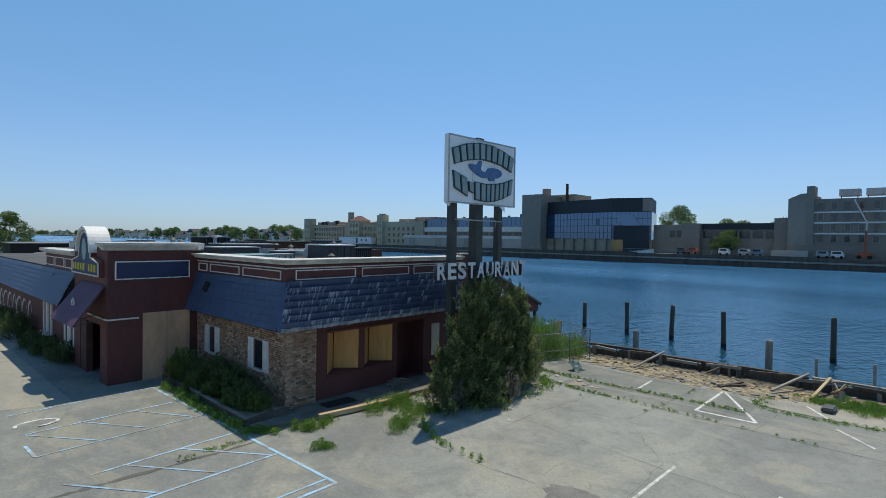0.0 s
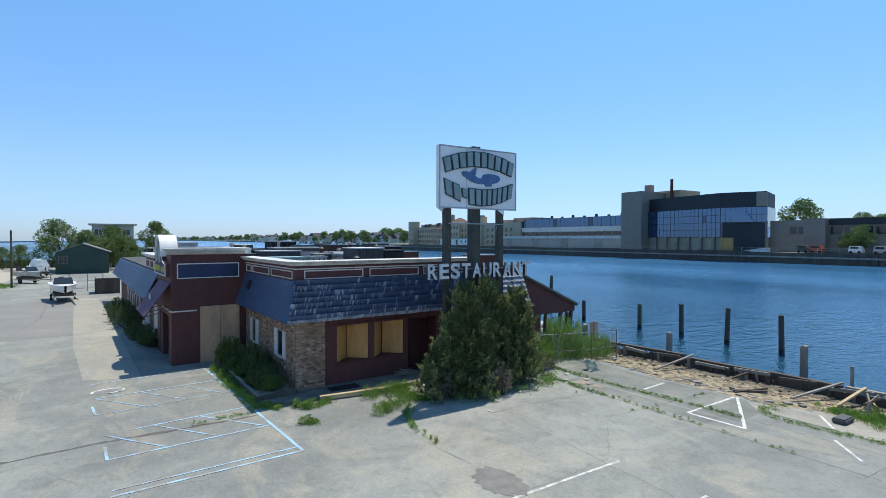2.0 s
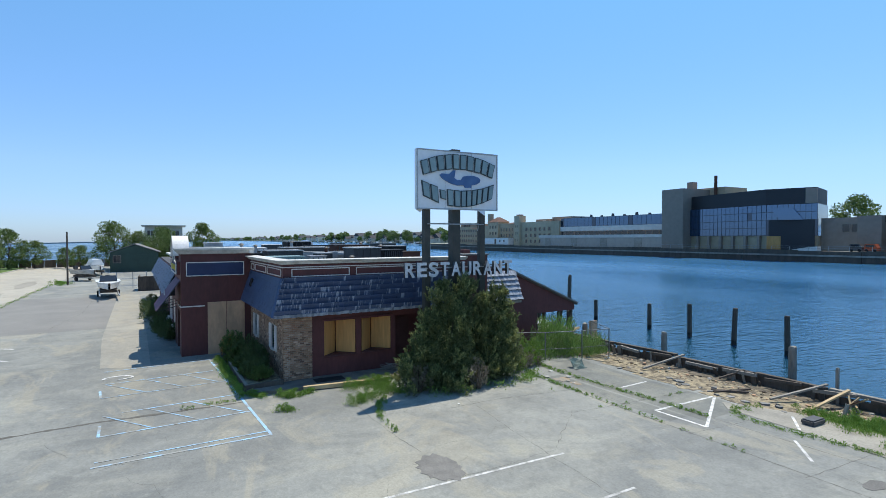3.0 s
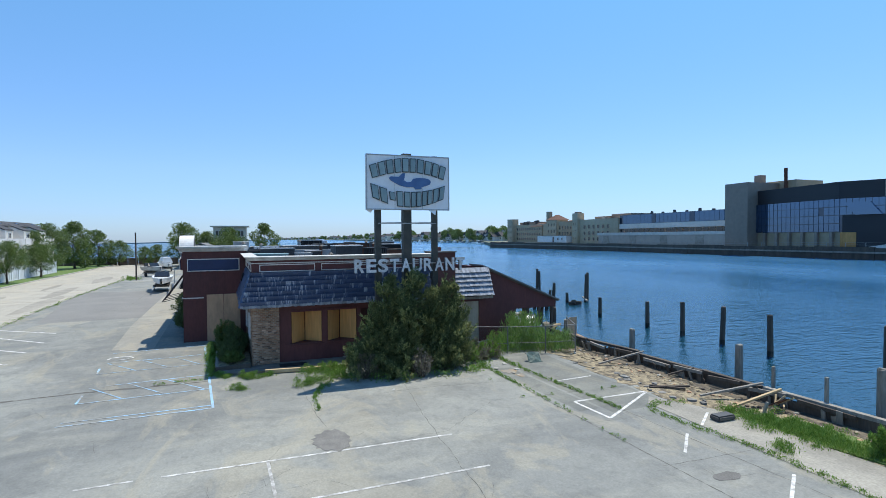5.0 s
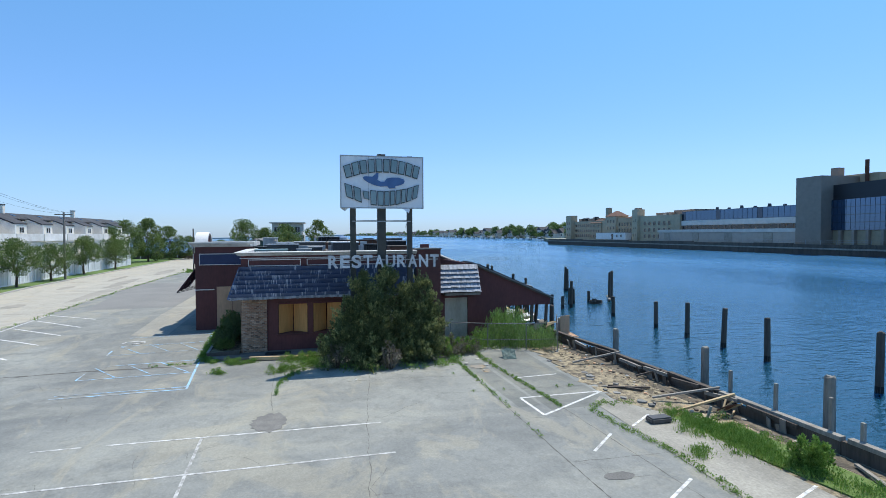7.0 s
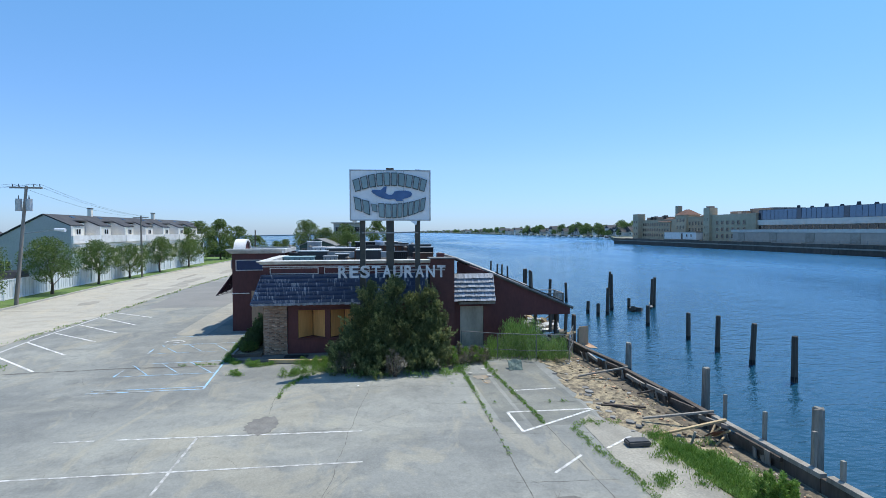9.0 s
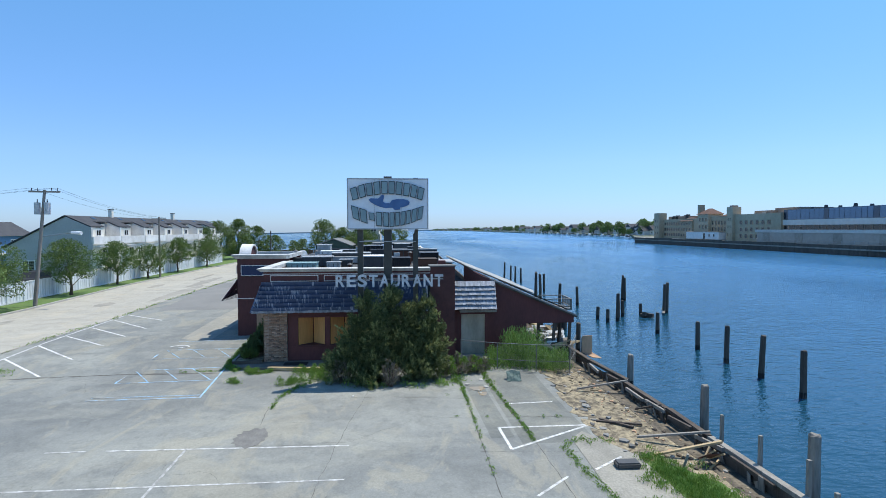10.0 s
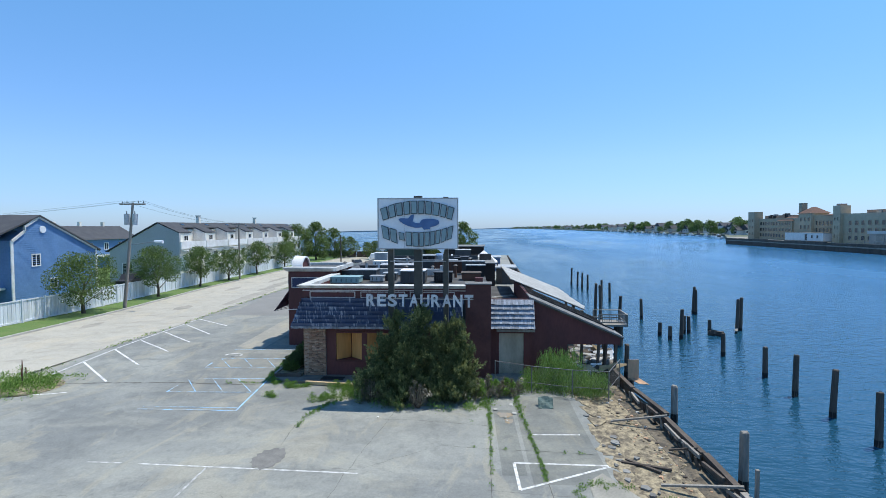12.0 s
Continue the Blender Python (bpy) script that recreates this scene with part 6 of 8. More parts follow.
weed_patch("reeds", "tall bright grass by the fence corner", [(R.uniform(-13.6, -12.1), R.uniform(21.6, 23.0), 0) for _ in range(90)], "reed", 0.85, 80, 35, 0.16, 0.16, 0.12, 1.4, "reeds")
weed_patch("reeds", "dark green undergrowth below the reeds", [(R.uniform(-14.4, -12.6), R.uniform(19.3, 22.4), 0) for _ in range(120)], "weed", 0.8, 80, 40, 0.2, 0.1, 0.3, 0.8, "reeds")
weed_patch("cedar_skirt", "bright weeds at the foot of the cedars", along_line([(-10.6, 12.2), (-10.1, 14), (-10.2, 16.4)], 0.25, 0.15, R, keep=0.5) + along_line([(-10.3, 16.5), (-11.2, 18.0)], 0.1, 0.18, R) + along_line([(-12.9, 18.0), (-13.6, 19.8)], 0.07, 0.35, R), "weed", 0.34, 60, 36, 0.14, 0.07)
weed_patch("island_weeds", "weedy heap at the lot's edge", [(R.normal(-11.4, 0.8), R.normal(-5.3, 1.0), 0.05 + 0.15 * R.rand()) for _ in range(150)], "weed", 0.3, 60, 37, 0.22, 0.08)
tuft_field("road_edge_weeds", "thin dry weeds along the road edge", along_line([(-12.4, -6.5), (-28.4, -6.7), (-35.2, -7.2), (-49.6, -7.9), (-72, -8.2)], 0.3, 0.1, R, keep=0.55), "reed", 0.13, 14, 38, 0.12, width=0.012)
bm = B()
bmesh.ops.create_uvsphere(bm, u_segments=20, v_segments=8, radius=1)
for v in bm.verts:
    v.co = Vector((-11.5 + v.co.x * 1.6, -5.4 + v.co.y * 2.0, 0.02 + max(-0.02, v.co.z * 0.28 + 0.04 * math.sin(7 * v.co.x) * math.cos(5 * v.co.y))))
solo("soil_heap", bm, "soil", "low heap of soil under the weeds", "soil", kind="structure", smooth=True)

for dx, dy, h in ((0.0, 0.0, 1.25), (0.35, 0.3, 0.95), (-0.4, -0.2, 0.8)):
    ST = thing("dead_stalk", "tall dry brown weed stalk on the soil heap", "weed", "dead stalks", at=(-11.3 + dx, -5.2 + dy, 0.2))
    part("stem", rod(B(), (0, 0, 0), (0.04, 0.03, h), 0.018, 0.008, 5), "bark", ST)
    part("seed_head", rod(B(), (0.03, 0.02, h * 0.6), (0.04, 0.03, h), 0.035, 0.02, 6), "rust", ST)

# ---- chain-link fence at the reeds ----
CF = thing("wire_fence", "sagging galvanised chain-link fence with rusty posts", "fence")
fz = 0.1
fpts = [(-13.4, 17.9), (-12.6, 19.6), (-12.1, 21.4), (-11.95, 23.0), (-14.2, 24.0)]
for i, (x, y) in enumerate(fpts):
    part("post", rod(B(), (x, y, 0), (x, y, 1.42), 0.026, k=6), "wire_grey", CF)
for (x0, y0), (x1, y1) in zip(fpts, fpts[1:]):
    part("top_rail", rod(B(), (x0, y0, 1.4), (x1, y1, 1.4), 0.017, k=6), "wire_grey", CF)
    part("low_rail", rod(B(), (x0, y0, 0.62), (x1, y1, 0.6), 0.014, k=5), "wire_grey", CF)
    bm = B()
    L = math.hypot(x1 - x0, y1 - y0)
    kk = int(L / 0.11)
    for k in range(-12, kk):
        for sgn in (0, 1):
            a, b_ = (k, k + 12) if sgn == 0 else (k + 12, k)
            za, zb_ = 0.05, 1.38
            if a < 0:
                za, a = 0.05 + 1.33 * (-a) / 12, 0
            if b_ < 0:
                zb_, b_ = 1.38 - 1.33 * (-b_) / 12, 0
            if a > kk:
                za, a = 0.05 + 1.33 * (a - kk) / 12, kk
            if b_ > kk:
                zb_, b_ = 1.38 - 1.33 * (b_ - kk) / 12, kk
            rod(bm, (x0 + (x1 - x0) * a / kk, y0 + (y1 - y0) * a / kk, za), (x0 + (x1 - x0) * b_ / kk, y0 + (y1 - y0) * b_ / kk, zb_), 0.0016, k=3)
    part("mesh", bm, "wire_grey", CF, "diamond wire mesh")

# ---- roof equipment ----


def roof_unit(name, label, at, sx, sy, h, body, top, slats=0):
    ob = thing(name, label, "roof unit", "roof machinery", at=at, turn=2.5)
    bm = box(B(), (-sx / 2, -sy / 2, 0.06), (sx / 2, sy / 2, h))
    part("casing", bm, body, ob)
    part("lid", box(B(), (-sx / 2 - 0.04, -sy / 2 - 0.04, h), (sx / 2 + 0.04, sy / 2 + 0.04, h + 0.05)), top, ob)
    for s in (-1, 1):
        part("skid", box(B(), (-sx / 2, s * sy * 0.35 - 0.05, -0.02), (sx / 2, s * sy * 0.35 + 0.05, 0.06)), "timber", ob)
    for k in range(slats):
        y = -sy / 2 + (k + 0.5) * sy / slats
        part("slat", box(B(), (sx / 2, y - 0.02, 0.12), (sx / 2 + 0.03, y + 0.02, h - 0.05)), "metal_dark", ob)
    return ob


RZ = 4.562
roof_unit("roof_unit", "low sea-green sheet metal roof unit", (-18.9, 8.9, RZ), 1.2, 1.8, 0.36, "metal_green", "metal_green", 6)
roof_unit("roof_unit", "dark air-conditioner with a pale lid", (-21.4, 9.4, RZ), 1.3, 1.8, 0.6, "metal_dark", "metal", 5)
roof_unit("roof_unit", "black boxy air handler with white lid", (-19.3, 13.0, RZ), 1.5, 1.45, 0.75, "metal_dark", "white_trim", 4)
roof_unit("roof_unit", "dark louvred roof unit", (-19.8, 14.75, RZ), 1.0, 1.1, 0.6, "dark", "metal_dark", 9)
roof_unit("roof_unit", "squat brown roof hatch", (-21.3, 16.4, RZ), 1.2, 1.2, 0.45, "rust", "timber", 0)
roof_unit("roof_unit", "small grey exhaust housing", (-19.6, 10.7, RZ), 0.7, 0.8, 0.35, "metal", "metal", 3)
roof_unit("roof_unit", "small dark boxy condenser", (-20.6, 11.3, RZ), 0.8, 0.8, 0.45, "metal_dark", "metal", 4)
roof_unit("roof_unit", "wide dark cooling unit with pale lid", (-24.5, 11.2, RZ), 1.4, 2.6, 0.7, "metal_dark", "metal", 8)
roof_unit("roof_unit", "dark rusty cooling unit", (-26.5, 14.6, RZ), 1.6, 2.2, 0.8, "rust", "metal_dark", 6)
roof_unit("roof_unit", "white boxy roof unit", (-29.5, 9.0, RZ), 1.2, 1.6, 0.6, "white_trim", "white_trim", 4)
roof_unit("roof_unit", "black boxy roof unit", (-31, 12.2, RZ), 1.6, 1.6, 1.0, "dark", "metal", 4)
roof_unit("roof_unit", "white-lidded shed on the rear roof", (-52, 14.1, 3.72), 1.5, 1.9, 1.4, "metal_dark", "white_trim", 0)
roof_unit("roof_unit", "pale cowl unit on the side roof", (-37, 7.2, RZ), 1.3, 1.2, 0.9, "metal", "white_trim", 0)
ru_ = random.Random(12)
for k, (x, y) in enumerate(((-23.6, 16.6), (-25.6, 10.2), (-28.2, 12.9), (-28.9, 14.4), (-30.2, 10.6), (-31.8, 15.4), (-33.4, 9.8), (-33.6, 11.8), (-33.2, 15.2), (-25.0, 16.4), (-22.4, 8.2), (-26.8, 8.4))):
    roof_unit("roof_unit", "small dark boxy roof vent" if k % 3 else "small pale-lidded roof box", (x, y, RZ), ru_.uniform(0.6, 1.3), ru_.uniform(0.6, 1.6), ru_.uniform(0.35, 0.95), "metal_dark" if k % 4 else "dark", "metal_dark" if k % 3 else "metal", 4 if k % 2 else 0)
for i, (x, y, h) in enumerate(((-22.5, 12.0, 0.7), (-23.2, 7.6, 0.9), (-17.6, 11.9, 0.35), (-25.2, 8.6, 0.8), (-22.6, 15.3, 0.8), (-27.8, 11.2, 1.0), (-28.2, 16.0, 0.9), (-24.0, 13.6, 0.6))):
    ob = thing("vent_pipe", "capped metal vent pipe on the roof", "vent", "roof vents", at=(x, y, RZ))
    part("pipe", rod(B(), (0, 0, -0.02), (0, 0, h), 0.09, k=10), "metal" if i % 2 else "rust", ob)
    part("cap", rod(B(), (0, 0, h), (0, 0, h + 0.1), 0.17, 0.05, k=10), "metal_dark", ob)
DU = thing("roof_duct", "bent silver ventilation duct across the roof", "duct", at=(0, 0, 0))
part("duct_run", box(B(), (-23.6, 9.9, RZ + 0.1), (-23.1, 14.2, RZ + 0.5)), "metal", DU)
part("duct_drop", box(B(), (-23.6, 14.2, RZ), (-23.1, 14.6, RZ + 0.75)), "metal", DU)
part("duct_run", rod(B(), (-25.5, 12.5, RZ + 0.3), (-21.9, 13.2, RZ + 0.35), 0.14, k=10), "metal", DU)
TK = thing("water_tank", "pale blue round plastic tank", "tank", at=(-32.6, 13.2, RZ))
part("tank_body", rod(B(), (0, 0, 0), (0, 0, 0.95), 0.55, 0.55, 16), "letter_white", TK)
part("tank_lid", rod(B(), (0, 0, 0.95), (0, 0, 1.12), 0.55, 0.2, 16), "boat_blue", TK)
RB = thing("rear_building", "low dark rear part of the restaurant with flat roofs", "building", at=(-14.15, 8.0, 0), turn=2.5)
part("rear_wall", box(B(), (-34, 0.4, 0), (-20.3, 9.3, 4.45)), "red_wall", RB)
part("rear_roof", box(B(), (-34.1, 0.3, 4.452), (-20.2, 9.4, 4.56)), "tar", RB)
part("parapet", box(B(), (-20.5, 3.0, 4.56), (-20.3, 9.4, 4.75)), "white_trim", RB)
part("parapet", box(B(), (-27.4, 0.4, 4.56), (-27.2, 9.4, 4.95)), "metal_dark", RB)
part("rear_wall", box(B(), (-46, 1.5, 0), (-34.1, 11.5, 3.6)), "dark", RB)
part("rear_roof", box(B(), (-46.1, 1.4, 3.6), (-34.05, 11.6, 3.72)), "roof_grey", RB)
for k in range(5):
    part("deck_screen", box(B(), (-40.0 + 0.2 * (k % 2), 3 + k * 1.7, 3.72), (-39.8, 4.5 + k * 1.7, 4.5)), "timber", RB)
TN = thing("canopy_tent", "white peaked canopy tent with dark legs", "tent", at=(-62, 16.5, 0.3))
pk = [(-1.9, -1.9, 2.7), (1.9, -1.9, 2.7), (1.9, 1.9, 2.7), (-1.9, 1.9, 2.7)]
bm = B()
vs_ = [bm.verts.new(p) for p in pk] + [bm.verts.new((0, 0, 4.3))]
for i in range(4):
    bm.faces.new((vs_[i], vs_[(i + 1) % 4], vs_[4]))
bm.faces.new(vs_[:4][::-1])
part("canopy", bm, "white_trim", TN)
for x, y, z in pk:
    part("leg", rod(B(), (x, y, 0), (x, y, 2.7), 0.05, k=6), "metal_dark", TN)
for x, y, sx, sy, h, m_ in ((-72, 12, 6, 5, 3.2, "bank_white"), (-80, 17, 5, 4, 2.6, "boat_blue"), (-60, 19.5, 5, 2.5, 2.4, "timber"), (-88, 12, 8, 8, 4.2, "dark")):
    ob = thing("dock_shed", "small flat-roofed dockside shed", "shed", "dock sheds", at=(x, y, 0))
    part("wall", box(B(), (-sx / 2, -sy / 2, 0), (sx / 2, sy / 2, h)), m_, ob)
    part("roof", box(B(), (-sx / 2 - 0.2, -sy / 2 - 0.2, h), (sx / 2 + 0.2, sy / 2 + 0.2, h + 0.15)), "metal" if m_ != "dark" else "roof_grey", ob)
    part("door", box(B(), (sx / 2, -0.5, 0), (sx / 2 + 0.04, 0.5, 2.0)), "metal_dark", ob)
PF = thing("railed_platform", "grey timber viewing platform on piles with a railing", "platform", at=(-26, 26.3, 0))
part("deck", box(B(), (-1.1, -1.2, 1.0), (1.1, 0.8, 1.12)), "timber_grey", PF)
for x in (-1.05, 1.05):
    for y in (-1.15, 0.75):
        part("post", box(B(), (x - 0.05, y - 0.05, 1.12), (x + 0.05, y + 0.05, 1.85)), "timber_grey", PF)
for x in (-0.4, 0.75):
    part("pile", rod(B(), (x, 0.35, -1), (x, 0.35, 1.0), 0.2, 0.18, 10), "timber", PF)
for z in (1.25, 1.8):
    part("rail", box(B(), (-1.1, 0.7, z), (1.1, 0.78, z + 0.06)), "timber_grey", PF)
    part("rail", box(B(), (1.02, -1.2, z), (1.1, 0.7, z + 0.06)), "timber_grey", PF)
    part("rail", box(B(), (-1.1, -1.2, z), (-1.02, 0.7, z + 0.06)), "timber_grey", PF)
for k in range(12):
    part("baluster", box(B(), (1.04, -1.1 + k * 0.155, 1.3), (1.07, -1.07 + k * 0.155, 1.8)), "timber_grey", PF)
    part("baluster", box(B(), (-1.0 + k * 0.17, 0.72, 1.3), (-0.97 + k * 0.17, 0.75, 1.8)), "timber_grey", PF)
# rubble under the lean-to
for k in range(34):
    x, y = -15.7 - 3.6 * R.rand(), 21.9 + 2.1 * R.rand()
    bm = prism(B(), [(0, 0, 0), (R.uniform(0.05, 0.2), R.uniform(-0.2, 0.2), R.uniform(-0.3, 0.3)), (R.uniform(0.1, 0.35), R.uniform(0.4, 0.9), R.uniform(-0.3, 0.3)), (0.0, R.uniform(0.4, 0.8), 0.1)], (-0.06, 0, 0.08))
    ob = solo("rubble_slab", bm, ("boat_white", "timber_grey", "timber_new", "boat_white")[k % 4], "broken pale board in the collapsed lean-to", "debris", "collapsed boards")
    ob.location = (x, y, 0.3 + 0.25 * R.rand() + 1.0 * R.rand() * max(0.0, (-16.4 - x) / 3.0) * (24.6 - y) / 2.4)
SC = thing("loose_panel", "torn grey plywood panel hanging at the water's edge", "panel", at=(-15.0, 24.6, 0))
part("sheet", prism(B(), [(0, 0, 0.3), (0.1, 0.5, 0.2), (0.1, 0.5, 1.25), (0.0, 0.0, 1.2)], (0.03, 0, 0)), "plywood_grey", SC)
part("sheet", prism(B(), [(0.1, 0.1, 0.25), (0.5, 0.4, 0.12), (0.4, 0.95, 0.05), (0, 0.5, 0.3)], (0, 0, 0.03)), "plywood_grey", SC)

# ---- south side of the road ----
LAND[0] = HIGH
FN = thing("white_fence", "long white vinyl privacy fence beside the verge", "fence")
bm = box(B(), (0, -0.015, 0), (1, 0.025, 1.78))
slat_mesh = bpy.data.meshes.new("slat")
bm.to_mesh(slat_mesh)
bm.free()
slat_mesh.materials.append(M["fence_white"])
fl = [(-8, -20.6), (-25, -20.9), (-36, -20.9), (-52, -22.2), (-96, -23.6)]
for (x0, y0), (x1, y1) in zip(fl, fl[1:]):
    L = math.hypot(x1 - x0, y1 - y0)
    cnt = max(1, round(L / 2.4))
    for k in range(cnt):
        p = Vector((x0 + (x1 - x0) * k / cnt, y0 + (y1 - y0) * k / cnt))
        q = Vector((x0 + (x1 - x0) * (k + 1) / cnt, y0 + (y1 - y0) * (k + 1) / cnt))
        bm = beam(B(), (p.x, p.y + 0.03, 1.94), (q.x, q.y + 0.03, 1.94), 0.09, 0.09)
        panel = part("fence_panel", bm, "fence_white", FN)
        part("low_rail", beam(B(), (p.x, p.y + 0.03, 0.2), (q.x, q.y + 0.03, 0.2), 0.09, 0.14), "fence_white", panel)
        step = (q - p) / 12
        for j in range(12):
            a = p + step * (j + 0.06)
            ob = new("slat", slat_mesh)
            ob.parent = panel
            ob.matrix_basis = Matrix.Translation((a.x, a.y + 0.015 * (j % 2), 0.14)) @ Matrix.Rotation(math.atan2(step.y, step.x), 4, "Z") @ Matrix.Diagonal((step.length * 0.9, 1, 1, 1))
        part("fence_post", box(B(), (p.x - 0.07, p.y - 0.03, 0.05), (p.x + 0.07, p.y + 0.11, 2.05)), "fence_white", FN)

# street trees
T1 = tree("street_tree", "leafy round-crowned street tree on the verge", 5.2, 3.2, 41, 10500, 0.16, 0.17, base=0.3)
T1.location = HIGH @ Vector((-32.0, -19.5, 0.1))
T2 = tree("street_tree", "leafy round-crowned street tree on the verge", 5.6, 2.7, 42, 10000, 0.16, 0.15, base=0.32)
T2.location = HIGH @ Vector((-43.2, -19.9, 0.1))
for ob in (T1, T2):
    tagged(ob, group="street trees")
for src, x, y, s_, a in ((T2, -53.4, -20.9, 0.92, 40), (T1, -61.5, -21.2, 0.82, 120), (T2, -72, -21.8, 0.95, 200), (T1, -84, -22.0, 0.9, 280)):
    copy_thing(src, HIGH @ pose(x, y, 0.1, 0, 0, a) @ Matrix.Scale(s_ / src.scale.x, 4))

# utility pole
UP = thing("utility_pole", "leaning wooden utility pole with transformers and street lamp", "utility pole", at=(0, 0, 0))
pb, pt = Vector((-35.2, -17.9, 0.05)), Vector((-35.75, -17.15, 10.35))
part("pole", rod(B(), pb, pt, 0.17, 0.11, 10), "pole_wood", UP)
at_ = lambda f: pb.lerp(pt, f)
part("crossarm", beam(B(), at_(0.985) + Vector((0.2, -1.2, 0)), at_(0.985) + Vector((-0.2, 1.2, 0)), 0.12, 0.14), "pole_wood", UP)
for s in (-1.1, -0.6, 0.6, 1.1):
    part("insulator", rod(B(), at_(0.99) + Vector((0, s, 0.05)), at_(0.99) + Vector((0, s, 0.28)), 0.05, 0.03, 6), "metal_dark", UP)
for s in (-0.42, 0.42):
    tr = part("transformer", rod(B(), at_(0.79) + Vector((0, s, 0)), at_(0.79) + Vector((0, s, 1.05)), 0.25, 0.25, 14), "letter_white", UP, "grey drum transformer")
    part("bushing", rod(B(), at_(0.79) + Vector((0, s, 1.05)), at_(0.79) + Vector((0, s, 1.35)), 0.05, 0.03, 6), "metal_dark", tr)
part("lamp_arm", rod(B(), at_(0.6), at_(0.6) + Vector((0.3, 3.0, 0.35)), 0.04, 0.035, 6), "galvanised", UP)
part("lamp_head", rod(B(), at_(0.6) + Vector((0.28, 2.8, 0.36)), at_(0.6) + Vector((0.36, 3.7, 0.3)), 0.1, 0.16, 8), "fence_white", UP, "pale street lamp head")
P2 = thing("utility_pole", "straight dark wooden utility pole on the verge", "utility pole", at=(-63.2, -20.4, 0))
part("pole", rod(B(), (0, 0, 0), (0, 0, 8.6), 0.15, 0.11, 8), "pole_wood", P2)
part("crossarm", box(B(), (-0.06, -1.0, 8.25), (0.06, 1.0, 8.38)), "pole_wood", P2)
WR = thing("power_lines", "sagging black power lines between the poles", "cable", at=(0, 0, 0))
for s in (-1.1, 0.6, 1.1):
    for a, b_, sag in ((at_(0.99) + Vector((0, s, 0.28)), Vector((-63.2, -20.4 + s * 0.9, 8.5)), 0.5), (at_(0.99) + Vector((0, s, 0.28)), Vector((-70, -105 + s * 1.5, 8.6)), 0.7)):
        bm = tube(B(), [a.lerp(b_, k / 12) - Vector((0, 0, sag * 4 * (k / 12) * (1 - k / 12))) for k in range(13)], 0.01)
        part("wire", bm, "dark", WR)


def window(parent, name, face, a, b_, z0, z1, frame="white_trim", pane="window_dark", w=0.09):
    """A framed window on a wall; face maps (along, out, up) to a point."""
    fr = part(name, rails(B(), (a, z0, b_, z1), w, 0.07, face), frame, parent)
    part("pane", prism(B(), [face(a + w, 0.01, z0 + w), face(b_ - w, 0.01, z0 + w), face(b_ - w, 0.01, z1 - w), face(a + w, 0.01, z1 - w)], Vector(face(0, 0.02, 0)) - Vector(face(0, 0, 0))), pane, fr)
    m_ = (a + b_) / 2
    part("mullion", prism(B(), [face(m_ - 0.03, 0.03, z0 + w), face(m_ + 0.03, 0.03, z0 + w), face(m_ + 0.03, 0.03, z1 - w), face(m_ - 0.03, 0.03, z1 - w)], Vector(face(0, 0.04, 0)) - Vector(face(0, 0, 0))), frame, fr)
    return fr


def clapboard(bm, outline_at, z0, z1, step=0.2):
    """Lapped boards: each course leans out at its lower edge. outline_at(z) gives the two ends and the outward vector."""
    z = z0
    while z < z1:
        (a, b_, o) = outline_at(z)
        (a2, b2, _) = outline_at(min(z1, z + step))
        p, q = Vector((*a, z)), Vector((*b_, z))
        p2, q2 = Vector((*a2, min(z1, z + step))), Vector((*b2, min(z1, z + step)))
        out = Vector((*o, 0))
        v = [bm.verts.new(x) for x in (p + out * 0.035, q + out * 0.035, q2 + out * 0.008, p2 + out * 0.008, p, q)]
        bm.faces.new((v[0], v[1], v[2], v[3]))
        bm.faces.new((v[4], v[5], v[1], v[0]))
        z += step


# blue house: gable to the road, long roof behind
BH = thing("blue_house", "blue clapboard house with white trim and grey roof", "house", at=(0, 0, 0))
gx = [(-31.0, 0.1), (-31.0, 6.7), (-32.3, 7.6), (-32.3, 8.0), (-33.9, 8.95), (-41.0, 5.6), (-41.0, 0.1)]
GY = -25.5
part("wall", prism(B(), [(x, GY, z) for x, z in gx], (0, -11, 0)), "siding_blue", BH)
bm = B()


def gable_span(z):
    if z < 5.65:
        return ((-31.0, GY), (-41.0, GY), (0, 1))
    r_ = -41.0 + (z - 5.6) / 3.35 * 7.1
    l_ = -31.0 if z < 6.7 else (-31.0 - (z - 6.7) / 2.25 * 2.9)
    return ((l_, GY), (min(r_, l_ - 0.02), GY), (0, 1))


clapboard(bm, gable_span, 0.1, 8.9)
ob = part("board_cladding", bm, "siding_blue", BH, "blue lapped boards")
tagged(ob, kind="stuff")
bm = B()
for (x0, z0), (x1, z1) in zip(gx[1:6], gx[2:6]):
    beam(bm, (x0, GY + 0.12, z0), (x1, GY + 0.12, z1), 0.1, 0.24)
part("bargeboard", bm, "white_trim", BH, "white bargeboard")
part("corner_board", box(B(), (-41.1, GY, 0.1), (-40.85, GY + 0.1, 5.5)), "white_trim", BH)
part("corner_board", box(B(), (-31.15, GY, 0.1), (-30.9, GY + 0.1, 6.7)), "white_trim", BH)
part("roof", prism(B(), [(-33.9, GY + 0.25, 9.0), (-41.5, GY + 0.25, 5.4), (-41.5, GY + 0.25, 5.55), (-33.9, GY + 0.25, 9.15)], (0, -11.5, 0)), "house_roof", BH)
part("roof", prism(B(), [(-33.9, GY + 0.25, 9.0), (-33.9, GY + 0.25, 9.15), (-29.5, GY + 0.25, 7.3), (-29.5, GY + 0.25, 7.15)], (0, -11.5, 0)), "house_roof", BH)
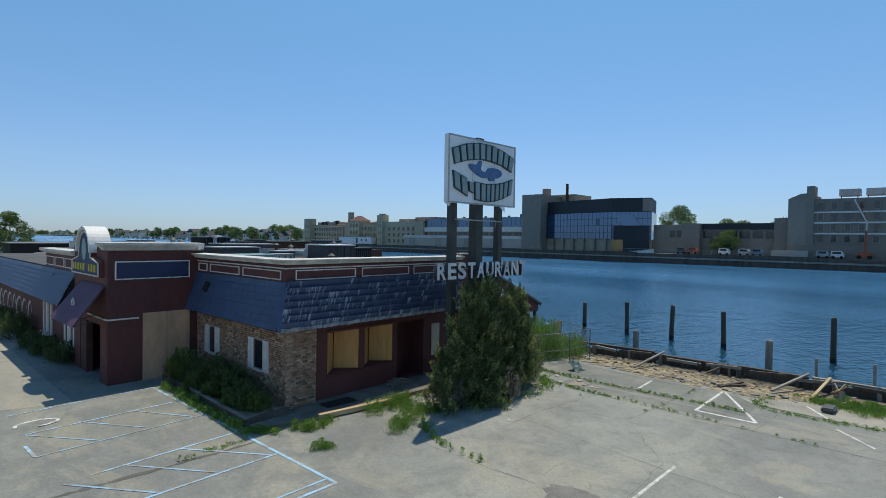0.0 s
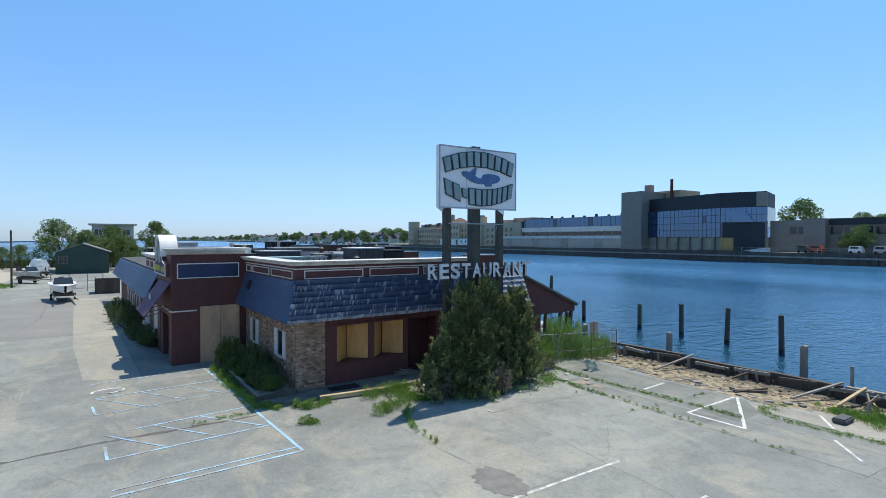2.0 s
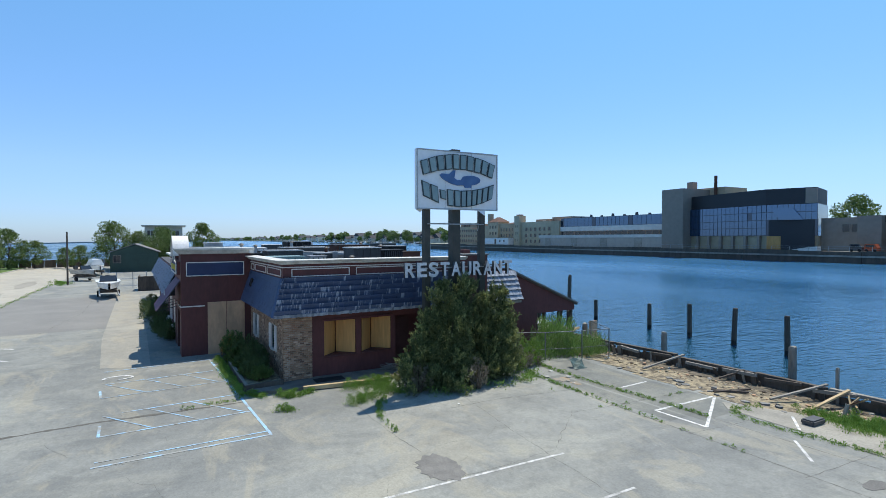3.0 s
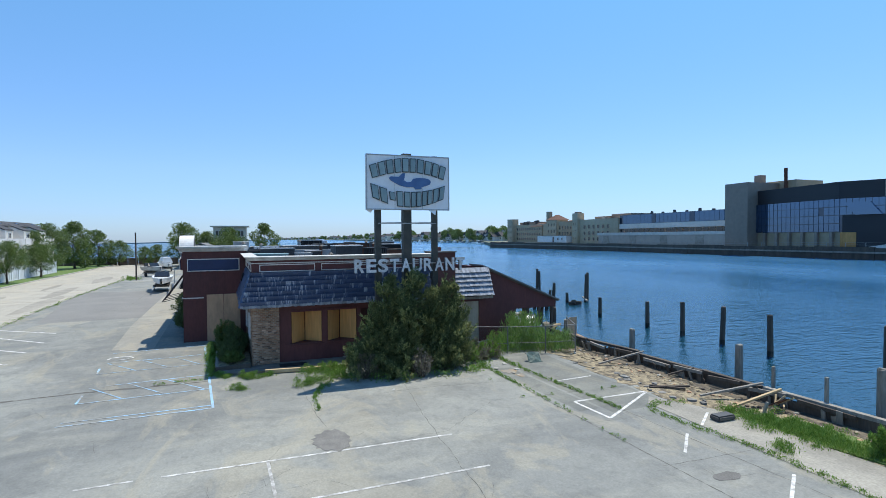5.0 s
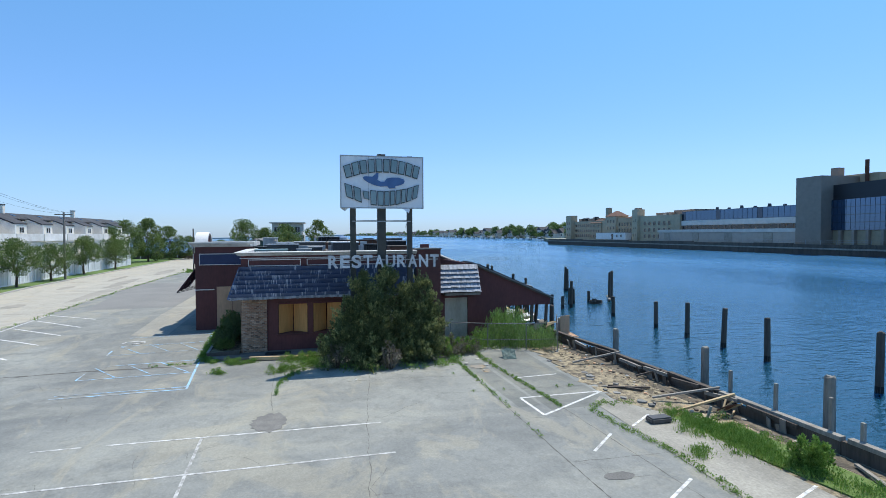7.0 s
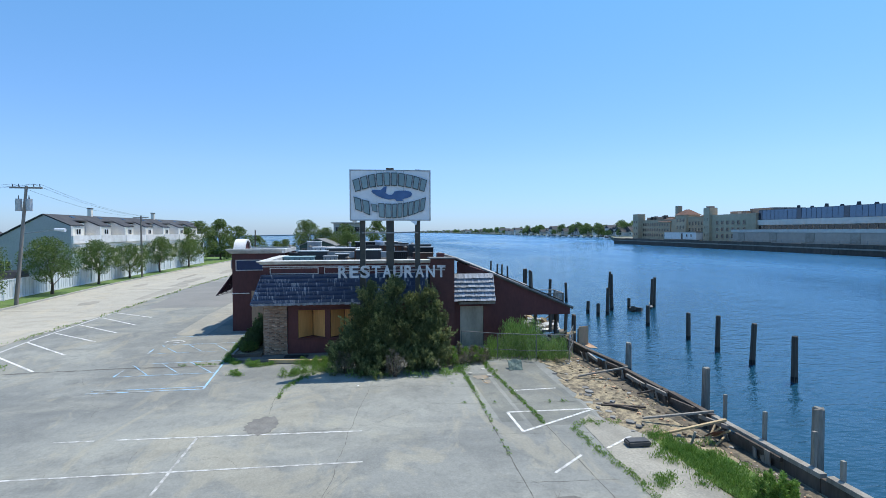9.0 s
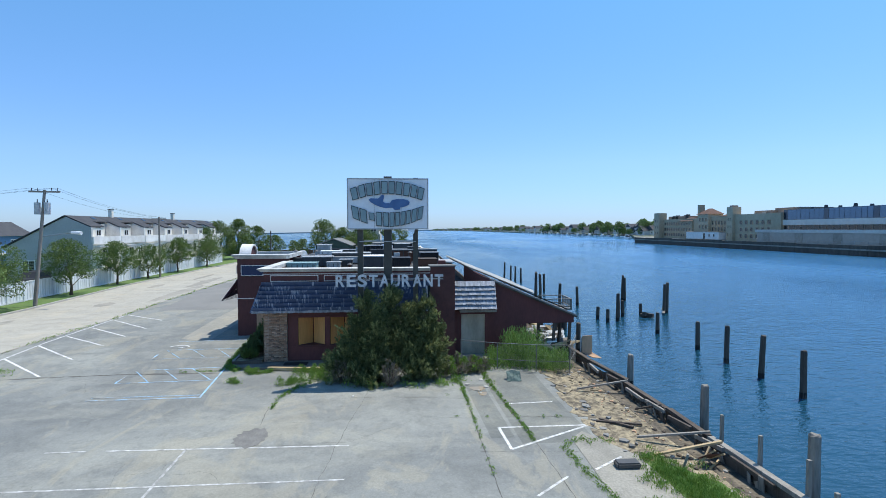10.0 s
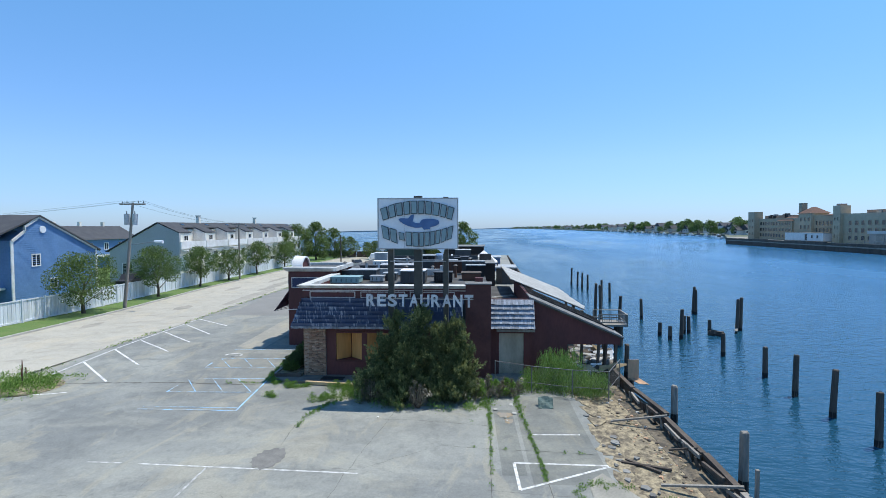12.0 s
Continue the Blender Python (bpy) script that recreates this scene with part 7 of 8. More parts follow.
part("annexe", box(B(), (-31, GY - 11, 0.1), (-24, GY - 2.2, 6.9)), "siding_blue", BH)
part("annexe_roof", prism(B(), [(-31, GY - 1.8, 6.9), (-31, GY - 11.5, 6.9), (-31, GY - 6.5, 9.0)], (7.2, 0, 0)), "house_roof", BH)
north = lambda gy: (lambda a, o, z: (a, gy + o, z))
window(BH, "window", north(GY), -34.0, -33.0, 4.25, 5.45)
window(BH, "window", north(GY), -35.9, -35.0, 2.0, 3.0)
window(BH, "window", north(GY - 2.2), -30.2, -27.9, 5.2, 6.7)
window(BH, "window", north(GY - 2.2), -30.4, -29.0, 3.0, 4.4)
part("gable_vent", rod(B(), (-34.3, GY, 7.75), (-34.3, GY + 0.12, 7.75), 0.34, 0.34, 16), "fence_white", BH, "round white gable vent")
part("balcony", box(B(), (-30.9, GY - 2.2, 2.3), (-24.2, GY - 0.6, 2.5)), "white_trim", BH)

# grey townhouse row
TH = thing("townhouse_row", "long row of beige and grey townhouses with balconies", "house", at=(0, 0, 0))
X0, X1, FY = -57.0, -103.0, -26.0
sec = [(FY, 0.1), (FY, 7.1), (-29.2, 8.45), (-36.5, 4.6), (-36.5, 0.1)]
part("end_wall", prism(B(), [(X0, y, z) for y, z in sec], (-0.3, 0, 0)), "siding_grey", TH, "plain grey clapboard end wall")
bm = B()
clapboard(bm, lambda z: ((X0, FY if z < 7.1 else FY - (z - 7.1) / 1.35 * 3.2), (X0, -36.5 if z < 4.6 else -36.5 + (z - 4.6) / 3.85 * 7.3), (1, 0)), 0.1, 8.4)
ob = part("board_cladding", bm, "siding_grey", TH)
tagged(ob, kind="stuff")
part("roof", prism(B(), [(X0 + 0.2, -29.2, 8.5), (X0 + 0.2, -37, 4.4), (X0 + 0.2, -37, 4.55), (X0 + 0.2, -29.2, 8.65)], (X1 - X0 - 0.4, 0, 0)), "house_roof", TH)
part("back_mass", prism(B(), [(X0 - 0.3, -29.0, 0.1), (X0 - 0.3, -29.0, 8.3), (X0 - 0.3, -36.4, 4.4), (X0 - 0.3, -36.4, 0.1)], (X1 - X0 + 0.3, 0, 0)), "siding_grey", TH)
units = 7
uw = (X0 - X1) / units
eastf = lambda gx_: (lambda a, o, z: (gx_ + o, a, z))
window(TH, "window", eastf(X0), -34.6, -33.0, 1.2, 2.9)
for k in range(units):
    xa = X0 - k * uw
    xb = xa - uw
    un = part("unit_front", box(B(), (xb + 0.02, -29.0, 0.1), (xa - 0.02, FY - 0.02, 5.0)), "siding_beige", TH, "beige townhouse front")
    part("loggia_back", box(B(), (xb + 0.1, -28.9, 5.0), (xa - 0.1, -27.9, 7.6)), "siding_beige", un)
    part("party_wall", prism(B(), [(xa - 0.01, FY + 0.05, 5.0), (xa - 0.01, FY + 0.05, 7.0), (xa - 0.01, -29.2, 8.55), (xa - 0.01, -29.2, 5.0)], (-0.3, 0, 0)), "siding_grey" if k == 0 else "white_trim", un)
    part("roof_slope", prism(B(), [(xa, -27.6, 7.8), (xa, -29.2, 8.52), (xa, -29.2, 8.66), (xa, -27.6, 7.93)], (-uw, 0, 0)), "house_roof", un)
    part("roof_slope", prism(B(), [(xa, FY, 7.1), (xa, -29.2, 8.52), (xa, -29.2, 8.66), (xa, FY, 7.25)], (-uw * 0.45, 0, 0)), "house_roof", un)
    part("bay_wall", box(B(), (xa - uw * 0.45, -28, 5.0), (xa - 0.3, FY - 0.1, 7.05)), "siding_beige", un)
    part("balcony_wall", box(B(), (xb + 0.1, FY - 0.05, 4.9), (xa - 0.1, FY + 0.25, 5.9)), "white_trim", un, "white balcony parapet")
    part("awning_board", box(B(), (xa - 2.8, FY + 0.2, 4.5), (xa - 0.4, FY + 0.9, 4.65)), "siding_grey", un)
    fr = north(FY - 0.02)
    window(un, "window", fr, xb + 0.6, xb + 1.8, 3.0, 4.3)
    window(un, "window", fr, xb + 3.0, xb + 4.2, 3.0, 4.3)
    window(un, "window", north(FY - 0.1), xa - 2.3, xa - 1.2, 5.95, 6.8)
    window(un, "window", north(-27.9), xb + 1.2, xb + 2.6, 5.6, 7.2)
    window(un, "patio_door", fr, xb + 1.0, xb + 3.2, 0.2, 2.3)
    if k in (1, 4):
        ch = part("chimney", box(B(), (xb + 2.6, -29.5, 8.0), (xb + 3.1, -29.0, 9.7)), "siding_beige", un)
        part("chimney_cap", box(B(), (xb + 2.55, -29.55, 9.7), (xb + 3.15, -28.95, 9.8)), "house_roof", ch)
    part("skylight", prism(B(), [(xb + 1.5, -28.2, 8.15), (xb + 2.2, -28.2, 8.15), (xb + 2.2, -28.7, 8.38), (xb + 1.5, -28.7, 8.38)], (0, 0, 0.1)), "window_dark", un)
# houses behind
H2 = thing("back_house", "blue and white house with grey roof behind the yard", "house", at=(0, 0, 0))
part("wall", box(B(), (-92, -66, 0), (-66, -58, 5.6)), "siding_blue", H2)
part("roof", prism(B(), [(-92.5, -57.5, 5.6), (-92.5, -66.5, 5.6), (-92.5, -62, 8.2)], (27, 0, 0)), "house_roof", H2)
for k in range(6):
    window(H2, "window", north(-58), -88 + k * 4, -86.8 + k * 4, 3.6, 5.0)
part("porch", box(B(), (-91, -58, 2.3), (-70, -56.5, 2.6)), "white_trim", H2)
for k in range(4):
    part("chimney", box(B(), (-88 + k * 6, -62.4, 7.5), (-87.5 + k * 6, -61.9, 9.0)), "siding_beige", H2)
SV = thing("parked_suv", "dark parked suv behind the white fence", "car", at=(-53.0, -30.4, 0.06), turn=10)
bm = prism(B(), [(-2.3, -0.9, 0.35), (2.3, -0.9, 0.35), (2.35, -0.9, 0.9), (1.3, -0.9, 1.05), (0.7, -0.9, 1.7), (-2.0, -0.9, 1.72), (-2.3, -0.9, 1.0)], (0, 1.8, 0))
bmesh.ops.bevel(bm, geom=bm.edges[:], offset=0.06, segments=2, affect="EDGES")
part("body", bm, "black_clad", SV)
part("side_glass", prism(B(), [(-1.8, 0.9, 1.1), (1.0, 0.9, 1.1), (0.55, 0.9, 1.6), (-1.8, 0.9, 1.6)], (0, 0.02, 0)), "window_dark", SV)
for x in (-1.5, 1.5):
    for y in (-0.92, 0.72):
        w_ = part("wheel", rod(B(), (x, y, 0.36), (x, y + 0.2, 0.36), 0.36, k=16), "dark", SV)
        part("rim", rod(B(), (x, y - 0.01, 0.36), (x, y + 0.21, 0.36), 0.2, k=12), "metal", w_)

# joints and worn patches of the road
RJ = thing("road_joints", "dark tarred joints and worn patches in the pale road", "road markings", kind="structure")
for x, cut in ((-31.5, 0.0), (-47.0, 0.35), (-58.5, 0.0), (-76.0, 0.2)):
    ys = (-7.6 - max(0, -30 - x) * 0.06, -16.6 - max(0, -21 - x) * 0.05 + cut * 9)
    part("joint", prism(B(), [(x, ys[0], 0.013), (x + 0.05, ys[0], 0.013), (x - 0.55, ys[1], 0.013), (x - 0.6, ys[1], 0.013)], (0, 0, 0.004)), "road_patch", RJ)
rp = random.Random(4)
for cx, cy, rx, ry in ((-36.4, -12.6, 1.6, 0.75), (-45.5, -9.9, 7.5, 0.8), (-57, -11.6, 7.0, 0.8), (-64, -14.6, 5.0, 0.5), (-52, -15.5, 2.2, 0.6), (-75, -12.0, 6.0, 0.9), (-27, -14.6, 1.3, 0.5)):
    part("worn_patch", prism(B(), [(cx + rx * math.cos(i * 0.449) * rp.uniform(0.8, 1.1), cy - 0.06 * rx * math.cos(i * 0.449) * -1 + ry * math.sin(i * 0.449) * rp.uniform(0.75, 1.1), 0.0128) for i in range(14)], (0, 0, 0.0062)), "road_patch", RJ)

# ---- west end of the lot ----
GS = thing("green_shed", "dark green gabled boat shed", "shed", at=(0, 0, 0))
part("wall", prism(B(), [(-98, -5.0, 0), (-98, 2.1, 0), (-98, 2.1, 3.4), (-98, -1.4, 4.7), (-98, -5.0, 3.4)], (-12, 0, 0)), "shed_green", GS)
part("roof", prism(B(), [(-97.8, -1.4, 4.75), (-97.8, 2.5, 3.3), (-97.8, 2.5, 3.42), (-97.8, -1.4, 4.88)], (-12.4, 0, 0)), "roof_grey", GS)
part("roof", prism(B(), [(-97.8, -1.4, 4.75), (-97.8, -5.4, 3.3), (-97.8, -5.4, 3.42), (-97.8, -1.4, 4.88)], (-12.4, 0, 0)), "roof_grey", GS)
part("sliding_door", box(B(), (-98, -3.2, 0.1), (-97.92, 0.6, 3.0)), "shed_green", GS)
window(GS, "window", eastf(-98), -4.6, -3.4, 1.6, 2.9, "timber_grey")


def boat(at, turn, L, hull, cover):
    ob = thing("motor_boat", "white motor boat on a road trailer", "boat", "parked boats", at=at, turn=turn)
    bm = B()
    rings = []
    for t in (0, 0.25, 0.5, 0.75, 0.92, 1.0):
        w_ = 1.05 * (1 - max(0, t - 0.45) ** 2 * 3.0)
        w_ = max(w_, 0.06)
        x = -L / 2 + L * t
        k0 = 0.75 + 0.35 * max(0, t - 0.6)
        rings.append([bm.verts.new(p) for p in ((x, -w_, 1.55), (x, -w_ * 0.8, 1.0), (x, 0, k0), (x, w_ * 0.8, 1.0), (x, w_, 1.55))])
    for a, b_ in zip(rings, rings[1:]):
        for i in range(4):
            bm.faces.new((a[i], a[i + 1], b_[i + 1], b_[i]))
        bm.faces.new((a[4], a[0], b_[0], b_[4]))
    bm.faces.new(rings[0][::-1])
    bmesh.ops.recalc_face_normals(bm, faces=bm.faces)
    part("hull", bm, hull, ob)
    part("cockpit", box(B(), (-L * 0.35, -0.7, 1.55), (L * 0.1, 0.7, 1.62)), "dark", ob)
    part("windscreen", prism(B(), [(L * 0.1, -0.75, 1.55), (L * 0.1, 0.75, 1.55), (-L * 0.02, 0.65, 2.1), (-L * 0.02, -0.65, 2.1)], (0.04, 0, 0)), "window_dark", ob)
    if cover:
        part("cover", prism(B(), [(-L * 0.4, -0.9, 1.6), (-L * 0.4, 0.9, 1.6), (-L * 0.4, 0.5, 2.5), (-L * 0.4, -0.5, 2.5)], (L * 0.6, 0, 0)), cover, ob)
    tr = part("trailer", box(box(B(), (-L * 0.45, -0.8, 0.45), (L * 0.75, -0.7, 0.57)), (-L * 0.45, 0.7, 0.45), (L * 0.75, 0.8, 0.57)), "galvanised", ob)
    part("bunk", box(B(), (-L * 0.4, -0.7, 0.57), (L * 0.3, 0.7, 0.8)), "timber", tr)
    for s in (-0.95, 0.85):
        part("wheel", rod(B(), (-L * 0.15, s, 0.3), (-L * 0.15, s + 0.14, 0.3), 0.3, k=12), "dark", tr)
    part("outboard", box(B(), (-L / 2 - 0.45, -0.2, 1.0), (-L / 2, 0.2, 2.0)), "metal_dark", ob)
    return ob


boat((-54.4, -1.6, 0), 6, 6.2, "boat_white", None)
boat((-79, -6.3, 0), 40, 3.6, "metal", None)
boat((-92, -6.4, 0), 15, 6.8, "boat_white", "boat_white")
DP = thing("dark_pole", "plain dark timber pole at the lot's edge", "pole", at=(-72.2, -7.35, 0))
part("pole", rod(B(), (0, 0, 0), (0, 0, 6.6), 0.11, 0.09, 8), "timber", DP)
GT = thing("wire_gate", "open galvanised wire gate across the lot", "gate", at=(-64, 0, 0))
for y in (-3.2, -1.6, 0.0, 1.4):
    part("post", rod(B(), (0, y, 0), (0, y, 1.9), 0.04, k=6), "galvanised", GT)
for z in (0.3, 1.1, 1.85):
    part("rail", rod(B(), (0, -3.2, z), (0, 1.4, z), 0.025, k=5), "galvanised", GT)
BX = thing("refuse_enclosure", "dark timber refuse enclosure at the wall's end", "enclosure", at=(-61, 1.3, 0))
part("panel", box(B(), (-1.5, -0.6, 0), (1.5, -0.5, 1.6)), "timber", BX)
part("panel", box(B(), (1.4, -0.5, 0), (1.5, 1.6, 1.6)), "timber", BX)
GH = thing("modern_house", "pale grey flat-roofed modern house behind trees", "house", at=(0, 0, 0))
part("wall", box(B(), (-127, -1.0, 0), (-120, 7.0, 5.6)), "bank_white", GH)
part("upper_storey", box(B(), (-128, -0.6, 5.6), (-121, 6.6, 8.4)), "bank_white", GH)
part("roof_slab", box(B(), (-128.5, -1.2, 8.4), (-120.2, 7.2, 8.65)), "bank_white", GH)
for k in range(4):
    window(GH, "window", eastf(-120), 0.2 + k * 1.7, 1.4 + k * 1.7, 2.8, 4.2)
    window(GH, "window", eastf(-121), -0.2 + k * 1.6, 1.2 + k * 1.6, 6.2, 7.6)
SW = thing("seawall_fence", "low dark timber fence at the end of the lot", "fence", at=(0, 0, 0))
for k in range(14):
    part("panel", box(B(), (-122.05, -32 + k * 2.0, 0), (-121.95, -30.08 + k * 2.0, 1.5)), "timber", SW)
W1 = tree("shore_tree", "broad green tree at the end of the lot", 8.8, 4.2, 51, 10000, 0.27, 0.22, base=0.18)
W1.location = HIGH @ Vector((-112, -5.5, 0))
W2 = tree("shore_tree", "slim green tree at the end of the lot", 7.6, 2.8, 52, 8000, 0.26, 0.18, base=0.12)
W2.location = HIGH @ Vector((-117, -22.5, 0))
for ob in (W1, W2):
    tagged(ob, group="shore trees")
for src, x, y, s_, a in ((W1, -108, 4, 0.7, 90), (W1, -112, -1, 0.8, 50), (W1, -110, 11.5, 0.45, 150), (W2, -118, 10.5, 1.2, 20), (W1, -104, -27, 0.95, 33), (W2, -109, -24.5, 1.2, 80), (W1, -94, -26.5, 0.8, 200), (W1, -118, -14, 0.45, 10), (W1, -113, -11, 0.5, 140), (W1, -119, -19, 0.6, 260), (W2, -104, 6, 0.6, 260), (W1, -116, 3, 0.9, 310)):
    copy_thing(src, HIGH @ pose(x, y, 0, 0, 0, a) @ Matrix.Scale(s_ / src.scale.x, 4))

# ---- the far bank ----
# laid out round the lot's middle, then set nearer as a whole
FAR = Matrix.Translation((8, 6, 5.7)) @ Matrix.Scale(0.86, 4) @ Matrix.Translation((-8, -6, -5.7))
LAND[0] = FAR
BY = 127.0
flat("far_bank", [(-238, BY), (260, BY), (260, 900), (-700, 900), (-420, 330), (-300, 190), (-250, 132)], 2.9, "concrete", "far quay with pale paving", "ground", 3.3)
FB = thing("far_quay_wall", "long dark timber quay wall on the far bank", "quay", kind="structure", at=(0, 0, 0))
for k in range(42):
    x = -238 + k * 12
    part("sheet", box(B(), (x, BY - 0.5, -1), (x + 11.9, BY, 2.95 + 0.1 * (k % 3))), "timber", FB)
part("fender", box(B(), (-238, BY - 0.8, 1.8), (260, BY - 0.5, 2.15)), "timber_grey", FB)


def block(parent, name, x0, x1, y0, y1, z1, mat, z0=2.9):
    return part(name, box(B(), (x0, y0, z0), (x1, y1, z1)), mat, parent)


def window_row(parent, face_y, x0, x1, z0, z1, cnt, fill=0.55, mat="window_dark", name="window", frame_mat="hospital_grey"):
    """A row of recess-edged windows on a wall that faces the water."""
    p = (x1 - x0) / cnt
    for k in range(cnt):
        a = x0 + p * (k + 0.5 - fill / 2)
        fr = part(name, rails(B(), (a, z0, a + p * fill, z1), 0.12, 0.12, lambda u, o, z: (u, face_y - o, z)), frame_mat, parent)
        part("pane", box(B(), (a + 0.1, face_y - 0.06, z0 + 0.1), (a + p * fill - 0.1, face_y - 0.01, z1 - 0.1)), mat, fr)


# yellow-brown stucco hospital
HO = thing("hospital", "old yellow-brown stuccoed hospital with square towers", "building", at=(0, 0, 0))
block(HO, "tower", -227, -221.8, 131, 134.5, 14.4, "hospital")
block(HO, "wing", -222, -191, 133, 150, 11.4, "hospital")
block(HO, "attic", -221, -203, 135, 148, 12.7, "hospital_grey")
block(HO, "wing", -206, -196, 132.4, 140, 10.4, "hospital")
block(HO, "tower", -191, -183.5, 132, 138, 12.9, "hospital")
block(HO, "wing", -184, -166, 133, 150, 12.0, "hospital")
block(HO, "tower", -168.5, -165, 130, 133.2, 14.9, "hospital")
block(HO, "parapet", -167.8, -165.8, 130.6, 132.6, 15.5, "hospital_grey", 14.9)
block(HO, "wing", -165.2, -142, 131, 150, 12.2, "hospital")
block(HO, "penthouse", -160.5, -152, 135, 148, 13.3, "hospital_grey")
block(HO, "penthouse", -153, -142, 137, 148, 14.0, "hospital_grey")
part("chimney", box(B(), (-193, 133, 11.4), (-191.2, 135, 16.8)), "hospital", HO)
for x0, x1, y0, y1, z0, z1 in ((-191.5, -183, 131.5, 138.5, 12.9, 15.2), (-206.4, -195.6, 132, 138, 10.4, 12.0), (-178, -169, 132.6, 137, 12.0, 12.7)):
    bm = B()
    low = [bm.verts.new(p) for p in ((x0, y0, z0), (x1, y0, z0), (x1, y1, z0), (x0, y1, z0))]
    top = [bm.verts.new((x, (y0 + y1) / 2, z1)) for x in (x0 + (x1 - x0) * 0.36, x1 - (x1 - x0) * 0.36)]
    for f in ((low[0], low[1], top[1], top[0]), (low[1], low[2], top[1]), (low[2], low[3], top[0], top[1]), (low[3], low[0], top[0]), low[::-1]):
        bm.faces.new(f)
    part("tile_roof", bm, "roof_tile", HO, "hipped red-brown tile roof")
rh = random.Random(21)
for k in range(16):
    x, w_ = rh.uniform(-219, -144), rh.uniform(0.6, 1.8)
    if -194 < x < -162:
        continue
    part("roof_vent", box(B(), (x, 134.5, 11.3), (x + w_, 136, 12.4 + rh.uniform(0, 1.1))), rh.choice(("metal_dark", "hospital_grey", "bank_grey")), HO)
for z in (3.9, 6.2, 8.6):
    window_row(HO, 133, -221, -206.5, z, z + 1.5, 7, 0.72, frame_mat="hospital")
    window_row(HO, 133, -183, -169, z, z + 1.6, 7, 0.5, frame_mat="hospital")
    window_row(HO, 131, -163, -146, z, z + 1.5, 6, 0.5, frame_mat="hospital")
    window_row(HO, 132.4, -205.5, -196.5, z, z + 1.3, 4, 0.6, frame_mat="hospital")
for z in (4.4, 7.2, 10.0):
    window_row(HO, 132, -190.6, -183.8, z, z + 1.5, 3, 0.45, frame_mat="hospital")
    window_row(HO, 130, -168.2, -165.3, z, z + 1.2, 2, 0.3, frame_mat="hospital")
    window_row(HO, 131, -226.4, -222, z, z + 1.3, 2, 0.35, frame_mat="hospital")
TR = thing("site_trailer", "white site trailer on the quay", "trailer", at=(0, 0, 0))
part("cabin", box(B(), (-193, 128.4, 3.2), (-170.5, 131.2, 5.9)), "boat_white", TR)
part("roof_sheet", box(B(), (-193.2, 128.2, 5.9), (-170.3, 131.4, 6.05)), "bank_grey", TR)
part("door", box(B(), (-180.6, 128.33, 3.3), (-179.4, 128.4, 5.5)), "window_dark", TR)
window_row(TR, 128.4, -178, -172, 4.2, 5.2, 2, 0.25)

# long white building with a blue glass band
WB = thing("long_building", "long white institutional building with blue glass band", "building", at=(0, 0, 0))
block(WB, "podium", -151, -93, 129.5, 150, 6.3, "bank_grey")
block(WB, "podium_fascia", -151.5, -93, 129.2, 129.5, 6.9, "bank_white", 6.0)
block(WB, "upper_wall", -143, -93, 132, 150, 8.3, "hospital_grey")
block(WB, "white_band", -143.3, -93, 131.6, 132, 9.9, "bank_white", 8.3)
block(WB, "glass_band", -142, -93, 132, 150, 13.0, "curtain_glass_dark", 9.9)
window_row(WB, 132, -142, -94, 6.9, 8.2, 20, 0.85)
for k in range(28):
    x = -142 + k * 1.75
    part("glass_pane", box(B(), (x + 0.06, 131.88, 10.0), (x + 1.69, 131.98, 12.9)), "curtain_glass" if k % 9 else "curtain_glass_dark", WB)
for k in range(9):
    x = -138 + k * 5.1
    ob = part("roof_fan", rod(B(), (x, 138, 13.0), (x, 138, 13.8 + 0.4 * (k % 2)), 0.6, 0.4, 10), "metal_dark", WB)
for k in range(4):
    part("blank_panel", box(B(), (-148 + k * 14, 129.4, 3.2), (-145 + k * 14, 129.5, 5.8)), "concrete", WB)

# dark glass pavilion
GB = thing("glass_building", "black-topped building with mirrored blue glass walls", "building", at=(-1.9, 0, 0))
block(GB, "stair_tower", -93.3, -86.5, 128.5, 140, 19.4, "hospital_grey")
block(GB, "rear_block", -93, -82, 140, 150, 20.0, "hospital")
part("chimney", box(B(), (-93.1, 139, 19.0), (-91.2, 141, 22.1)), "hospital_grey", GB)
part("flue", rod(B(), (-84.4, 139.5, 17), (-84.4, 139.5, 23.2), 0.42, k=10), "rust", GB)
corner = (-63.5, 127.6)
left, right = (-91, 132.5), (-54.6, 131.5)
body = [left, corner, right, (-58.5, 144), (-91, 144)]
part("glass_body", prism(B(), [(x, y, 6.3) for x, y in body], (0, 0, 7.2)), "curtain_glass_dark", GB)
part("black_crown", prism(B(), [(x + (0.0 if i else 4.5), y - 0.4, 13.5) for i, (x, y) in enumerate(body)], (0, 0, 3.6)), "black_clad", GB)
part("base_wall", prism(B(), [(x, y + 0.4, 2.9) for x, y in body], (0, 0, 3.4)), "hospital", GB)
L_ = Vector(left)
C_ = Vector(corner)
R_ = Vector(right)
for k in range(22):
    for j in range(4):
        if k == 18 and j == 2:
            continue
        a, b_ = L_.lerp(C_, (k + 0.05) / 22), L_.lerp(C_, (k + 0.95) / 22)
        z0 = 6.35 + j * 1.8
        part("glass_pane", prism(B(), [(*a, z0 + 0.05), (*b_, z0 + 0.05), (*b_, z0 + 1.7), (*a, z0 + 1.7)], (-0.01, -0.12, 0)), "curtain_glass", GB)
